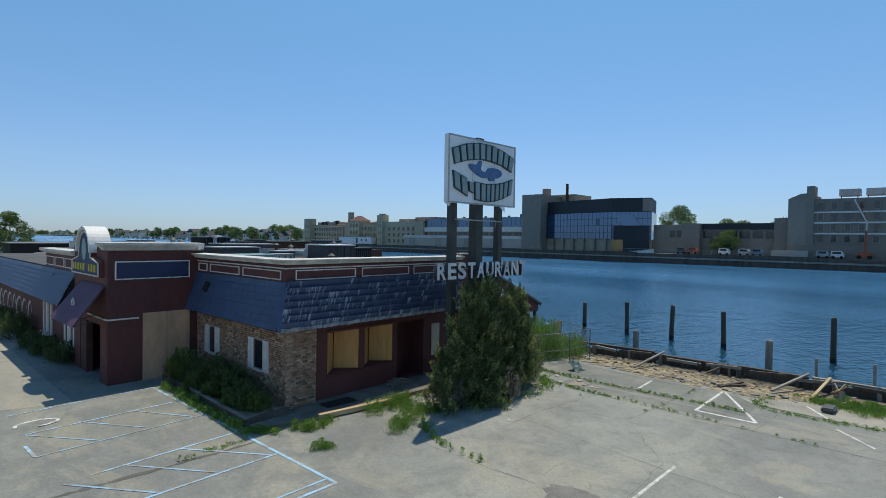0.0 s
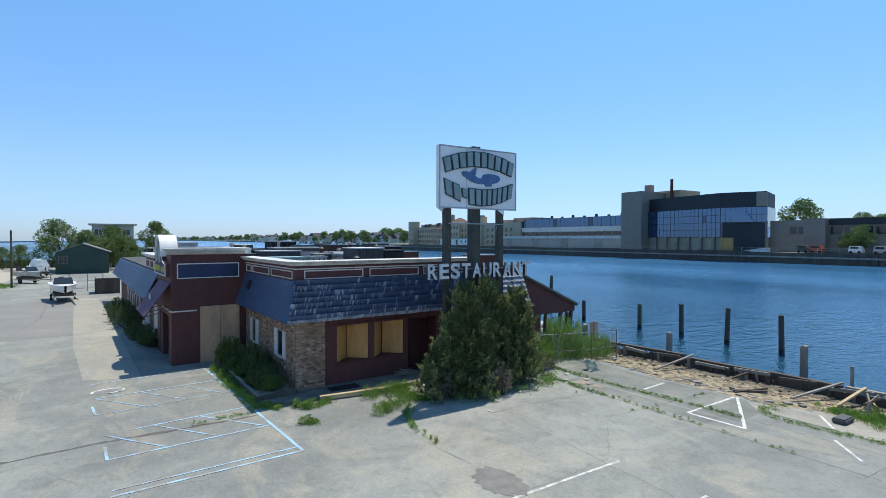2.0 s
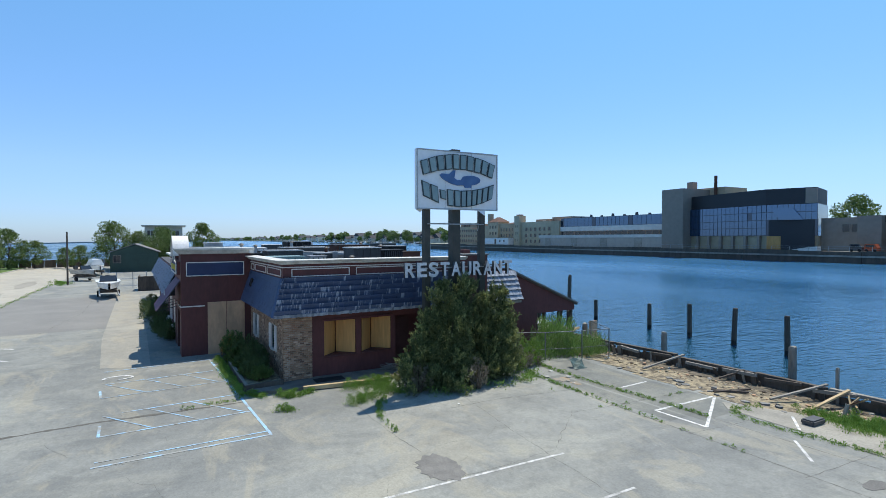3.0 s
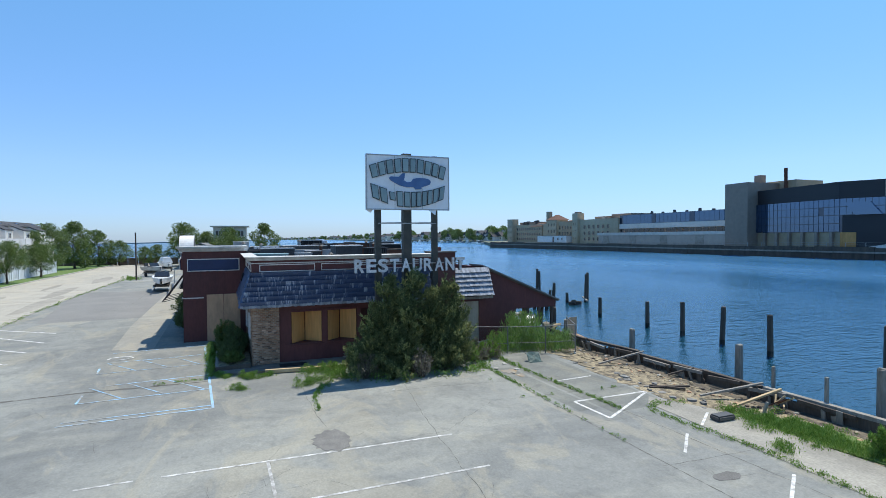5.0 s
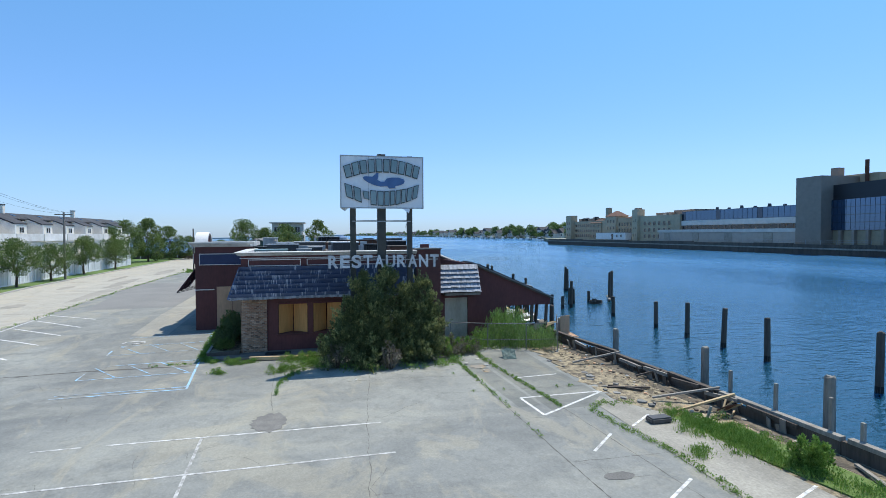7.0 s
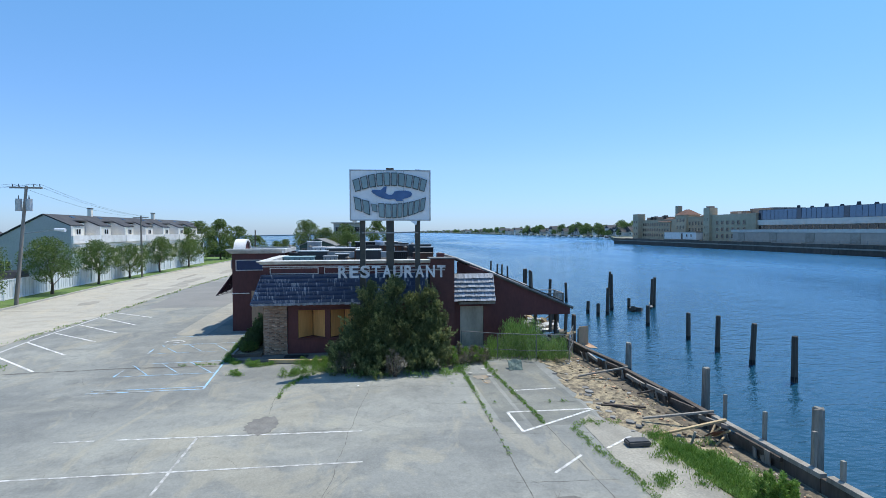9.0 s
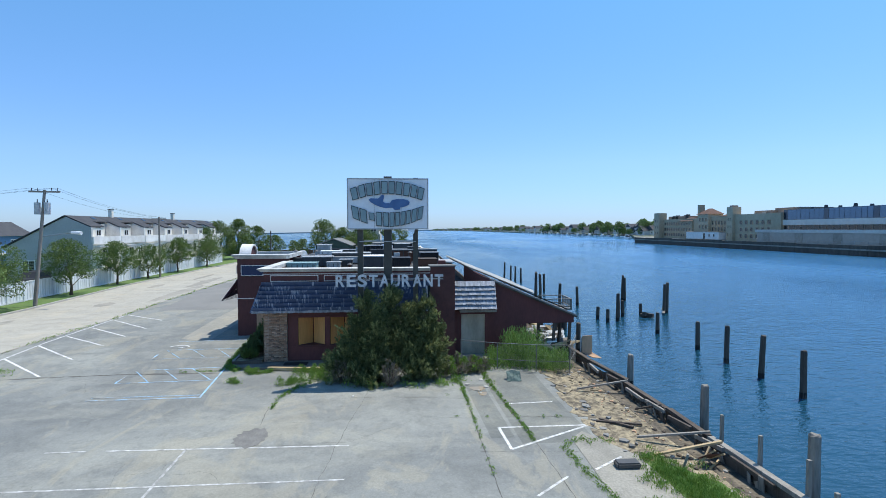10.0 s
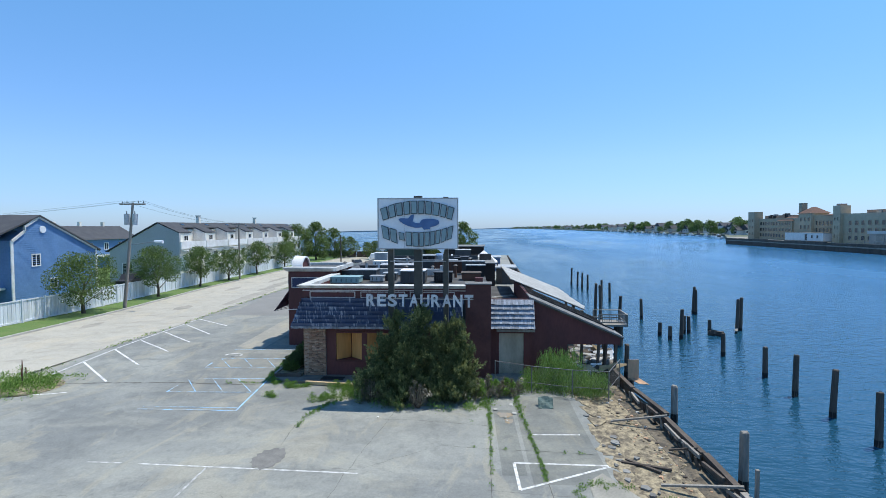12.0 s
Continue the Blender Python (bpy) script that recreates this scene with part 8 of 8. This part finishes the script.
for k in range(9):
    for j in range(2, 4):
        a, b_ = C_.lerp(R_, (k + 0.05) / 9), C_.lerp(R_, (k + 0.95) / 9)
        z0 = 6.35 + j * 1.8
        part("glass_pane", prism(B(), [(*a, z0 + 0.05), (*b_, z0 + 0.05), (*b_, z0 + 1.7), (*a, z0 + 1.7)], (0.05, -0.12, 0)), "curtain_glass", GB)
for k in range(8):
    a = L_.lerp(C_, k / 7.5)
    part("pier", box(B(), (a.x - 0.3, a.y - 0.5, 2.9), (a.x + 0.3, a.y + 0.5, 6.3)), "hospital_grey", GB)
# black slab on the face; the recess and its shade are only colour
part("dark_recess", prism(B(), [(*C_.lerp(R_, 0.05), 3.0), (*C_.lerp(R_, 0.95), 3.0), (*C_.lerp(R_, 0.95), 9.9), (*C_.lerp(R_, 0.05), 9.9)], (0.1, -0.3, 0)), "black_clad", GB, "black panel in place of the shaded recess below the glass")
part("tan_panel", prism(B(), [(*C_.lerp(R_, 0.02), 3.0), (*C_.lerp(R_, 0.3), 3.0), (*C_.lerp(R_, 0.3), 6.2), (*C_.lerp(R_, 0.02), 6.2)], (0.1, -0.45, 0)), "plywood", GB, "orange-brown panel")
part("skylight", prism(B(), [(*C_.lerp(R_, 0.1), 12.6), (*C_.lerp(R_, 0.55), 12.6), (*C_.lerp(R_, 0.75), 9.9), (*C_.lerp(R_, 0.3), 9.9)], (0.2, -0.9, 0)), "curtain_glass", GB, "sloping glazed canopy")
part("crown_end", prism(B(), [(*C_.lerp(R_, 0.78), 13.6), (*C_.lerp(R_, 1.0), 13.6), (*C_.lerp(R_, 1.0), 16.9), (*C_.lerp(R_, 0.78), 16.9)], (0.1, -0.5, 0)), "hospital_grey", GB, "brown end panel of the crown")

# low link and car park buildings
LB = thing("low_building", "low brown office building beside the quay", "building", at=(0, 0, 0))
block(LB, "wall", -57, -28.5, 134, 142, 10.2, "hospital_grey")
block(LB, "stair_block", -49.2, -45.0, 132, 145, 10.4, "hospital_grey")
block(LB, "roof_band", -45, -28.5, 133.6, 134, 10.4, "black_clad", 9.0)
window_row(LB, 134, -53, -49.4, 7.0, 8.8, 2, 0.85)
window_row(LB, 134, -45, -29, 6.8, 8.8, 6, 0.9)
AP = thing("apartment_block", "grey-brown four-storey block with pale bands", "building", at=(0, 0, 0))
block(AP, "stair_tower", -26.6, -22.9, 130.6, 145, 15.4, "hospital_grey")
part("sloped_top", prism(B(), [(-26.6, 130.6, 15.4), (-22.9, 130.6, 15.4), (-22.9, 130.6, 16.5), (-24.3, 130.6, 16.45)], (0, 14, 0)), "hospital_grey", AP)
block(AP, "chimney", -23.3, -22.0, 130.5, 134, 17.95, "hospital_grey")
block(AP, "flank", -29.4, -26.6, 132, 145, 11.4, "hospital_grey")
block(AP, "wall", -22.9, 24, 131, 150, 15.2, "hospital_grey")
for z in (12.9, 10.75, 8.5, 6.2):
    window_row(AP, 131, -22, 23, z, z + 1.6, 20, 0.5)
for z in (12.4, 10.25, 8.0):
    part("band", box(B(), (-23.0, 130.7, z - 0.16), (24, 131, z + 0.16)), "bank_white", AP)
part("ground_band", box(B(), (-26, 130.2, 2.9), (24, 131, 5.6)), "hospital_grey", AP)
for x in (-16.6, -12.2):
    ru = part("roof_unit", box(B(), (x - 1.7, 134, 15.9), (x + 1.7, 137, 17.3)), "metal", AP)
    for s in (-1.4, 1.3):
        part("unit_leg", box(B(), (x + s, 134, 15.2), (x + s + 0.15, 134.2, 15.9)), "metal_dark", ru)
LQ = thing("quay_wall", "low grey block wall along the far quay", "wall", at=(0, 0, 0))
part("wall", box(B(), (-29, 128.3, 2.9), (-22.5, 128.7, 4.4)), "bank_grey", LQ)
QR = thing("quay_railing", "thin grey railing along the far quay", "railing", at=(0, 0, 0))
for k in range(34):
    x = -150 + k * 3.9
    part("post", box(B(), (x, 127.5, 2.9), (x + 0.08, 127.58, 4.0)), "galvanised", QR)
for z in (3.5, 3.95):
    part("rail", box(B(), (-150, 127.5, z), (-20, 127.56, z + 0.05)), "galvanised", QR)
BLF = thing("boom_lift", "red boom lift with a pale raised arm", "crane", at=(-13.3, 128.5, 2.9))
part("chassis", box(B(), (-1.1, -0.7, 0.4), (1.1, 0.7, 1.3)), "red_machine", BLF)
part("lower_boom", beam(B(), (0.0, 0, 1.2), (0.15, 0, 5.6), 0.35, 0.35), "red_machine", BLF)
part("middle_boom", beam(B(), (0.15, 0, 5.6), (0.2, 0, 7.3), 0.28, 0.28), "bank_white", BLF)
part("upper_boom", beam(B(), (0.2, 0, 7.3), (-1.8, 0, 11.8), 0.25, 0.28), "bank_white", BLF)
part("arm_stripe", beam(B(), (0.3, -0.16, 7.6), (-1.5, -0.16, 11.6), 0.08, 0.14), "red_machine", BLF)
for x in (-0.8, 0.8):
    part("wheel", rod(B(), (x, -0.8, 0.45), (x, -0.5, 0.45), 0.4, k=12), "dark", BLF)
for k, (x, m_) in enumerate(((-48, "metal_dark"), (-45.4, "red_machine"), (-38.5, "boat_white"), (-34.4, "metal"), (-31.8, "boat_blue"), (-20, "metal"), (-17.6, "boat_white"), (-6, "boat_white"))):
    ob = thing("parked_van", "small vehicle parked on the far quay", "vehicle", "quay vehicles", at=(x, 129.3, 2.9))
    bm = prism(B(), [(-1.1, -0.8, 0.3), (1.1, -0.8, 0.3), (1.1, -0.8, 0.9), (0.7, -0.8, 1.6), (-1.0, -0.8, 1.6), (-1.1, -0.8, 0.9)], (0, 1.6, 0))
    part("body", bm, m_, ob)
    part("glass", box(B(), (-0.8, -0.83, 1.0), (0.6, -0.8, 1.45)), "window_dark", ob)
    for s in (-0.7, 0.7):
        part("wheel", rod(B(), (s, -0.84, 0.3), (s, -0.7, 0.3), 0.3, k=10), "dark", ob)
HT = thing("boat_hull", "upturned white hull on the quay", "boat", at=(-58, 128.2, 2.9))
part("hull", prism(B(), [(-3, 0, 0), (3, 0, 0), (3, 0, 1.0), (1, 0, 0.8), (-3, 0, 0.1)], (0, 1.6, 0)), "boat_white", HT)
F1 = tree("bank_tree", "broad green tree on the far bank", 10.5, 4.4, 61, 5200, 0.45, 0.3, "leaf_far", limbs=False)
F1.matrix_basis = FAR @ pose(-53.0, 141, 2.9) @ Matrix.Scale(1.15, 4)
tagged(F1, group="far bank trees")
for x, y, s_, a in ((-38.6, 131.5, 0.55, 60), (-43.0, 147, 0.85, 200), (-39.5, 146, 0.8, 130), (-31.0, 147, 0.85, 20), (-41.0, 132.5, 0.4, 300)):
    copy_thing(F1, FAR @ pose(x, y, 2.9, 0, 0, a) @ Matrix.Scale(s_, 4))

LAND[0] = LEVEL
# far shore: houses and trees getting smaller towards the bay
flat("far_shore", [(-206, 112), (-300, 150), (-470, 156), (-700, 166), (-1100, 176), (-1800, 176), (-2900, 100), (-2900, 420), (-1800, 430), (-206, 330)], 1.2, "shore_edge", "green far shore with sea wall", "ground", 1.6)
rs = random.Random(9)
F2 = tree("shore_oak", "round green tree among shore houses", 9, 4.4, 62, 2200, 0.7, 0.3, "leaf_far", limbs=False)
F2.matrix_basis = LEVEL @ pose(-330, 180, 1)
tagged(F2, group="shore oaks")


def shore_house(x, y, w_, h, mat):
    ob = thing("shore_house", "small pale gabled house on the far shore", "house", "shore houses", at=(x, y, 1.2))
    part("wall", box(B(), (-w_ / 2, -4, 0), (w_ / 2, 4, h)), mat, ob)
    part("roof", prism(B(), [(-w_ / 2 - 0.4, -4.5, h), (w_ / 2 + 0.4, -4.5, h), (0, -4.5, h + w_ * 0.3)], (0, 9, 0)), "house_roof", ob)
    for s in (-0.25, 0.25):
        part("window", box(B(), (s * w_ - 0.7, -4.05, h * 0.4), (s * w_ + 0.7, -4.0, h * 0.75)), "window_dark", ob)
    return ob


for k in range(120):
    t = (k + 0.5) / 120
    seg = t ** 1.9
    x = -285 - 2480 * seg
    base_y = np.interp(-x, [238, 300, 470, 700, 1100, 1800, 2800], [128, 152, 160, 170, 180, 180, 108])
    if rs.random() < 0.75:
        shore_house(x + rs.uniform(-7, 7), base_y + 5 + rs.uniform(0, 14), rs.uniform(6, 11), rs.uniform(2.6, 5.2), rs.choice(["bank_white", "siding_grey", "siding_beige", "white_trim"]))
    for _ in range(3):
        s_ = rs.choice((0.3, 0.4, 0.5, 0.65, 0.95)) * rs.uniform(0.8, 1.15)
        copy_thing(F2, LEVEL @ pose(x + rs.uniform(-18, 18), base_y + rs.uniform(1, 24), 1.0, 0, 0, rs.uniform(0, 360)) @ Matrix.Scale(s_, 4))
block(thing("shore_warehouse", "pale grey warehouse on the far shore", "building", at=(0, 0, 0)), "wall", -300, -276, 156, 170, 8.0, "bank_white", 1.0)
for k in range(26):
    x = -270 - 420 * (k / 26) ** 1.3
    y0 = np.interp(-x, [206, 300, 470, 700], [108, 146, 152, 161])
    ob = thing("moored_boat", "small white boat moored at the far shore", "boat", "moored boats", at=(x, y0, -0.2))
    part("hull", prism(B(), [(-3, 0, 0), (2.4, 0, 0), (3.2, 0, 0.9), (-3, 0, 0.9)], (0, 1.8, 0)), "boat_white", ob)
    part("cabin", box(B(), (-1.6, 0.3, 0.9), (0.8, 1.5, 1.9)), "boat_white" if k % 2 else "metal_dark", ob)
# low land across the bay, its haze put into the colour
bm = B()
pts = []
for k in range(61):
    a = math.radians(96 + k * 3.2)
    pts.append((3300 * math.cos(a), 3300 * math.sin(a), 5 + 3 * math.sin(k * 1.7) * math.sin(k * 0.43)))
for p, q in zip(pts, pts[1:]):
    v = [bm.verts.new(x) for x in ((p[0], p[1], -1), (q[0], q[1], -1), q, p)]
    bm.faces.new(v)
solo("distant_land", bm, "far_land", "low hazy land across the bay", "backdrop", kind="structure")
LAND[0] = Matrix.Identity(4)

# ---- cracks and seams in the asphalt ----
rc = random.Random(17)
vs, fs = [], []


def crack(points, w, wander=0.05):
    for (x0, y0), (x1, y1) in zip(points, points[1:]):
        L = math.hypot(x1 - x0, y1 - y0)
        n_ = max(2, int(L / 0.14))
        prev = None
        j = 0
        for k in range(n_ + 1):
            t = k / n_
            j = 0.7 * j + rc.uniform(-wander, wander) * 0.35 if 0 < k < n_ else 0
            dx, dy = (y1 - y0) / L, -(x1 - x0) / L
            c = (x0 + (x1 - x0) * t + dx * j, y0 + (y1 - y0) * t + dy * j)
            h = w * rc.uniform(0.12, 0.62) / 2
            i = len(vs)
            vs.extend([(c[0] - dx * h, c[1] - dy * h, rise(c[0]) + 0.003), (c[0] + dx * h, c[1] + dy * h, rise(c[0]) + 0.003)])
            if prev is not None:
                fs.append((prev, prev + 1, i + 1, i))
            prev = i


crack([(-10.7, 17.6), (-8.2, 17.7), (-4.5, 17.73), (-1, 17.8), (6, 18.0)], 0.06, 0.03)
crack([(-12.5, 18.8), (-10.6, 18.9), (-8.3, 19.15), (-4.2, 19.5), (6, 20.1)], 0.06, 0.03)
crack([(-6.65, 15.9), (-6.5, 18.9), (-6.4, 21.6)], 0.05, 0.05)
crack([(-9.0, 12.6), (-9.0, 15.0), (-8.7, 17.55)], 0.045, 0.09)
crack([(-11.6, 17.9), (-11.5, 21.4)], 0.04, 0.04)
crack([(-3.6, 17.6), (-3.4, 20.7)], 0.035, 0.05)
crack([(-0.4, 17.6), (-0.3, 20.6)], 0.035, 0.05)
crack([(-9.9, 13.6), (-6.3, 13.2), (-2, 12.9), (3, 12.6)], 0.035, 0.08)
crack([(-11.2, 9.8), (-8, 9.9), (-6.2, 10.1)], 0.04, 0.08)
crack([(-12.7, 6.4), (-12.65, 5.3), (-12.69, 1.9), (-12.3, -2), (-12.0, -4)], 0.3, 0.06)
crack([(-4.3, 10.0), (-4.6, 13.5), (-6.8, 16.0)], 0.025, 0.12)
crack([(-20, 0.5), (-19, -2.5), (-20.5, -4.5)], 0.04, 0.12)
crack([(-31, -2.5), (-40, -1.5), (-52, -2)], 0.05, 0.1)
crack([(-22, -4.6), (-26, -3.8)], 0.04, 0.15)
# hairline cracks, wandering and forking
for _ in range(46):
    x, y = rc.uniform(-30, 4), rc.uniform(-4, 20.5)
    if x < -12.5 and y > 5 or x < -10 and y > 10:
        continue
    a = rc.choice((0.05, 1.6)) + rc.gauss(0, 0.35)
    pts = [(x, y)]
    for _ in range(rc.randint(3, 9)):
        a += rc.gauss(0, 0.45)
        pts.append((pts[-1][0] + 0.35 * math.cos(a), pts[-1][1] + 0.35 * math.sin(a)))
    crack(pts, 0.014, 0.03)
    if rc.random() < 0.5:
        b = pts[len(pts) // 2]
        crack([b, (b[0] + 0.4 * math.cos(a + 1.1), b[1] + 0.4 * math.sin(a + 1.1))], 0.016, 0.03)
ob = from_arrays("asphalt_cracks", vs, fs, "crack")
tagged(ob, "dark cracks and open seams in the asphalt", "cracks", kind="stuff")
for pts, m_, lab in (([(-46, -7.6), (-31, -5.2), (-31.5, 1.9), (-52, 1.2), (-53, -7.9)], "asphalt_mid", "darker resurfaced strip of asphalt"),):
    bm = prism(B(), [(x, y, 0.297) for x, y in pts], (0, 0, 0.006))
    solo("resurfaced_strip", bm, m_, lab, "asphalt", kind="structure")
for pts in ([(-19.7, 1.5), (-19.1, 3.4), (-36, 2.6), (-53, 1.6), (-54, -0.2), (-37.2, 0.45), (-27.5, 0.85)],):
    bm = prism(B(), [(x, y, 0.297) for x, y in pts], (0, 0, 0.007))
    solo("concrete_strip", bm, "pale_strip", "pale concrete strip beside the side wall", "pavement", kind="structure")

# stones and rubbish on the sandy bank
for k in range(298):
    x = rc.uniform(-13.5, 1)
    y = 22.5 + (x + 13.5) * 0.06 + rc.uniform(0, 1.3)
    r_ = rc.choice((0.02, 0.03, 0.04, 0.05, 0.08))
    bm = B()
    bmesh.ops.create_icosphere(bm, subdivisions=1, radius=r_)
    for v in bm.verts:
        v.co = Vector((v.co.x * rc.uniform(0.8, 1.4), v.co.y * rc.uniform(0.8, 1.3), v.co.z * 0.6)) + Vector((0, 0, r_ * 0.25))
    ob = solo("stone", bm, rc.choice(("soil", "soil", "soil", "plywood_grey", "timber", "kerb")), "loose stone on the sandy bank", "stone", "bank stones")
    ob.location = (x, y, -0.03)

# ---- bricks, last ----
PIER = part("brick_pier", box(B(), (-0.6, 0.3, 0.0), (-0.1, 1.1, 0.2)), "mortar", HOUSE, "brown brick corner pier")
BL, BH_, BJ = 0.165, 0.056, 0.016
brick_meshes = []
for k in range(5):
    bm = box(B(), (0, -0.03, 0), (BL - BJ, 0.012, BH_))
    for v in bm.verts:
        if v.co.y > 0:
            v.co.y += rc.uniform(-0.004, 0.005)
    me = bpy.data.meshes.new("brick")
    bm.to_mesh(me)
    bm.free()
    me.materials.append(M["brick"])
    brick_meshes.append(me)
courses = int(2.74 / (BH_ + BJ))
count = 0
for r_ in range(courses):
    z = 0.05 + r_ * (BH_ + BJ)
    v = 0.0 - (BL / 2 if r_ % 2 else 0)
    while v < 1.14:
        a, e = max(0.0, v), min(1.15, v + BL)
        if e - a > 0.04:
            ob = new("brick", rc.choice(brick_meshes))
            ob.parent = PIER
            # laid along v, face to +u
            ob.matrix_basis = Matrix(((0, 1, 0, 0.0), (1, 0, 0, a), (0, 0, 1, z), (0, 0, 0, 1))) @ Matrix.Diagonal(((e - a) / BL, 1, 1, 1))
            count += 1
        v += BL
vs, fs, ms = [], [], []
for r_ in range(courses):
    z = 0.05 + r_ * (BH_ + BJ)
    u = -6.5 - (BL / 2 if r_ % 2 else 0)
    while u < 0.012:
        a, e = max(-6.5, u), min(0.012, u + BL - BJ)
        u += BL
        if e - a < 0.03 or (1.14 < z < 2.24 and (-2.0 < e and a < -1.27 or -5.4 < e and a < -4.8)):
            continue
        o = 0.012 + rc.uniform(-0.004, 0.005)
        i = len(vs)
        y0, y1 = 0.04, 0.0 - o
        vs += [(a, y1, z), (e, y1, z), (e, y1, z + BH_), (a, y1, z + BH_), (a, y0, z), (e, y0, z), (e, y0, z + BH_), (a, y0, z + BH_)]
        fs += [(i, i + 1, i + 2, i + 3), (i + 3, i + 2, i + 6, i + 7), (i + 4, i + 5, i + 1, i), (i + 1, i + 5, i + 6, i + 2), (i + 4, i, i + 3, i + 7)]
ob = from_arrays("bricks", vs, fs, "brick_joined")
ob.parent = HOUSE
tagged(ob, kind="stuff")
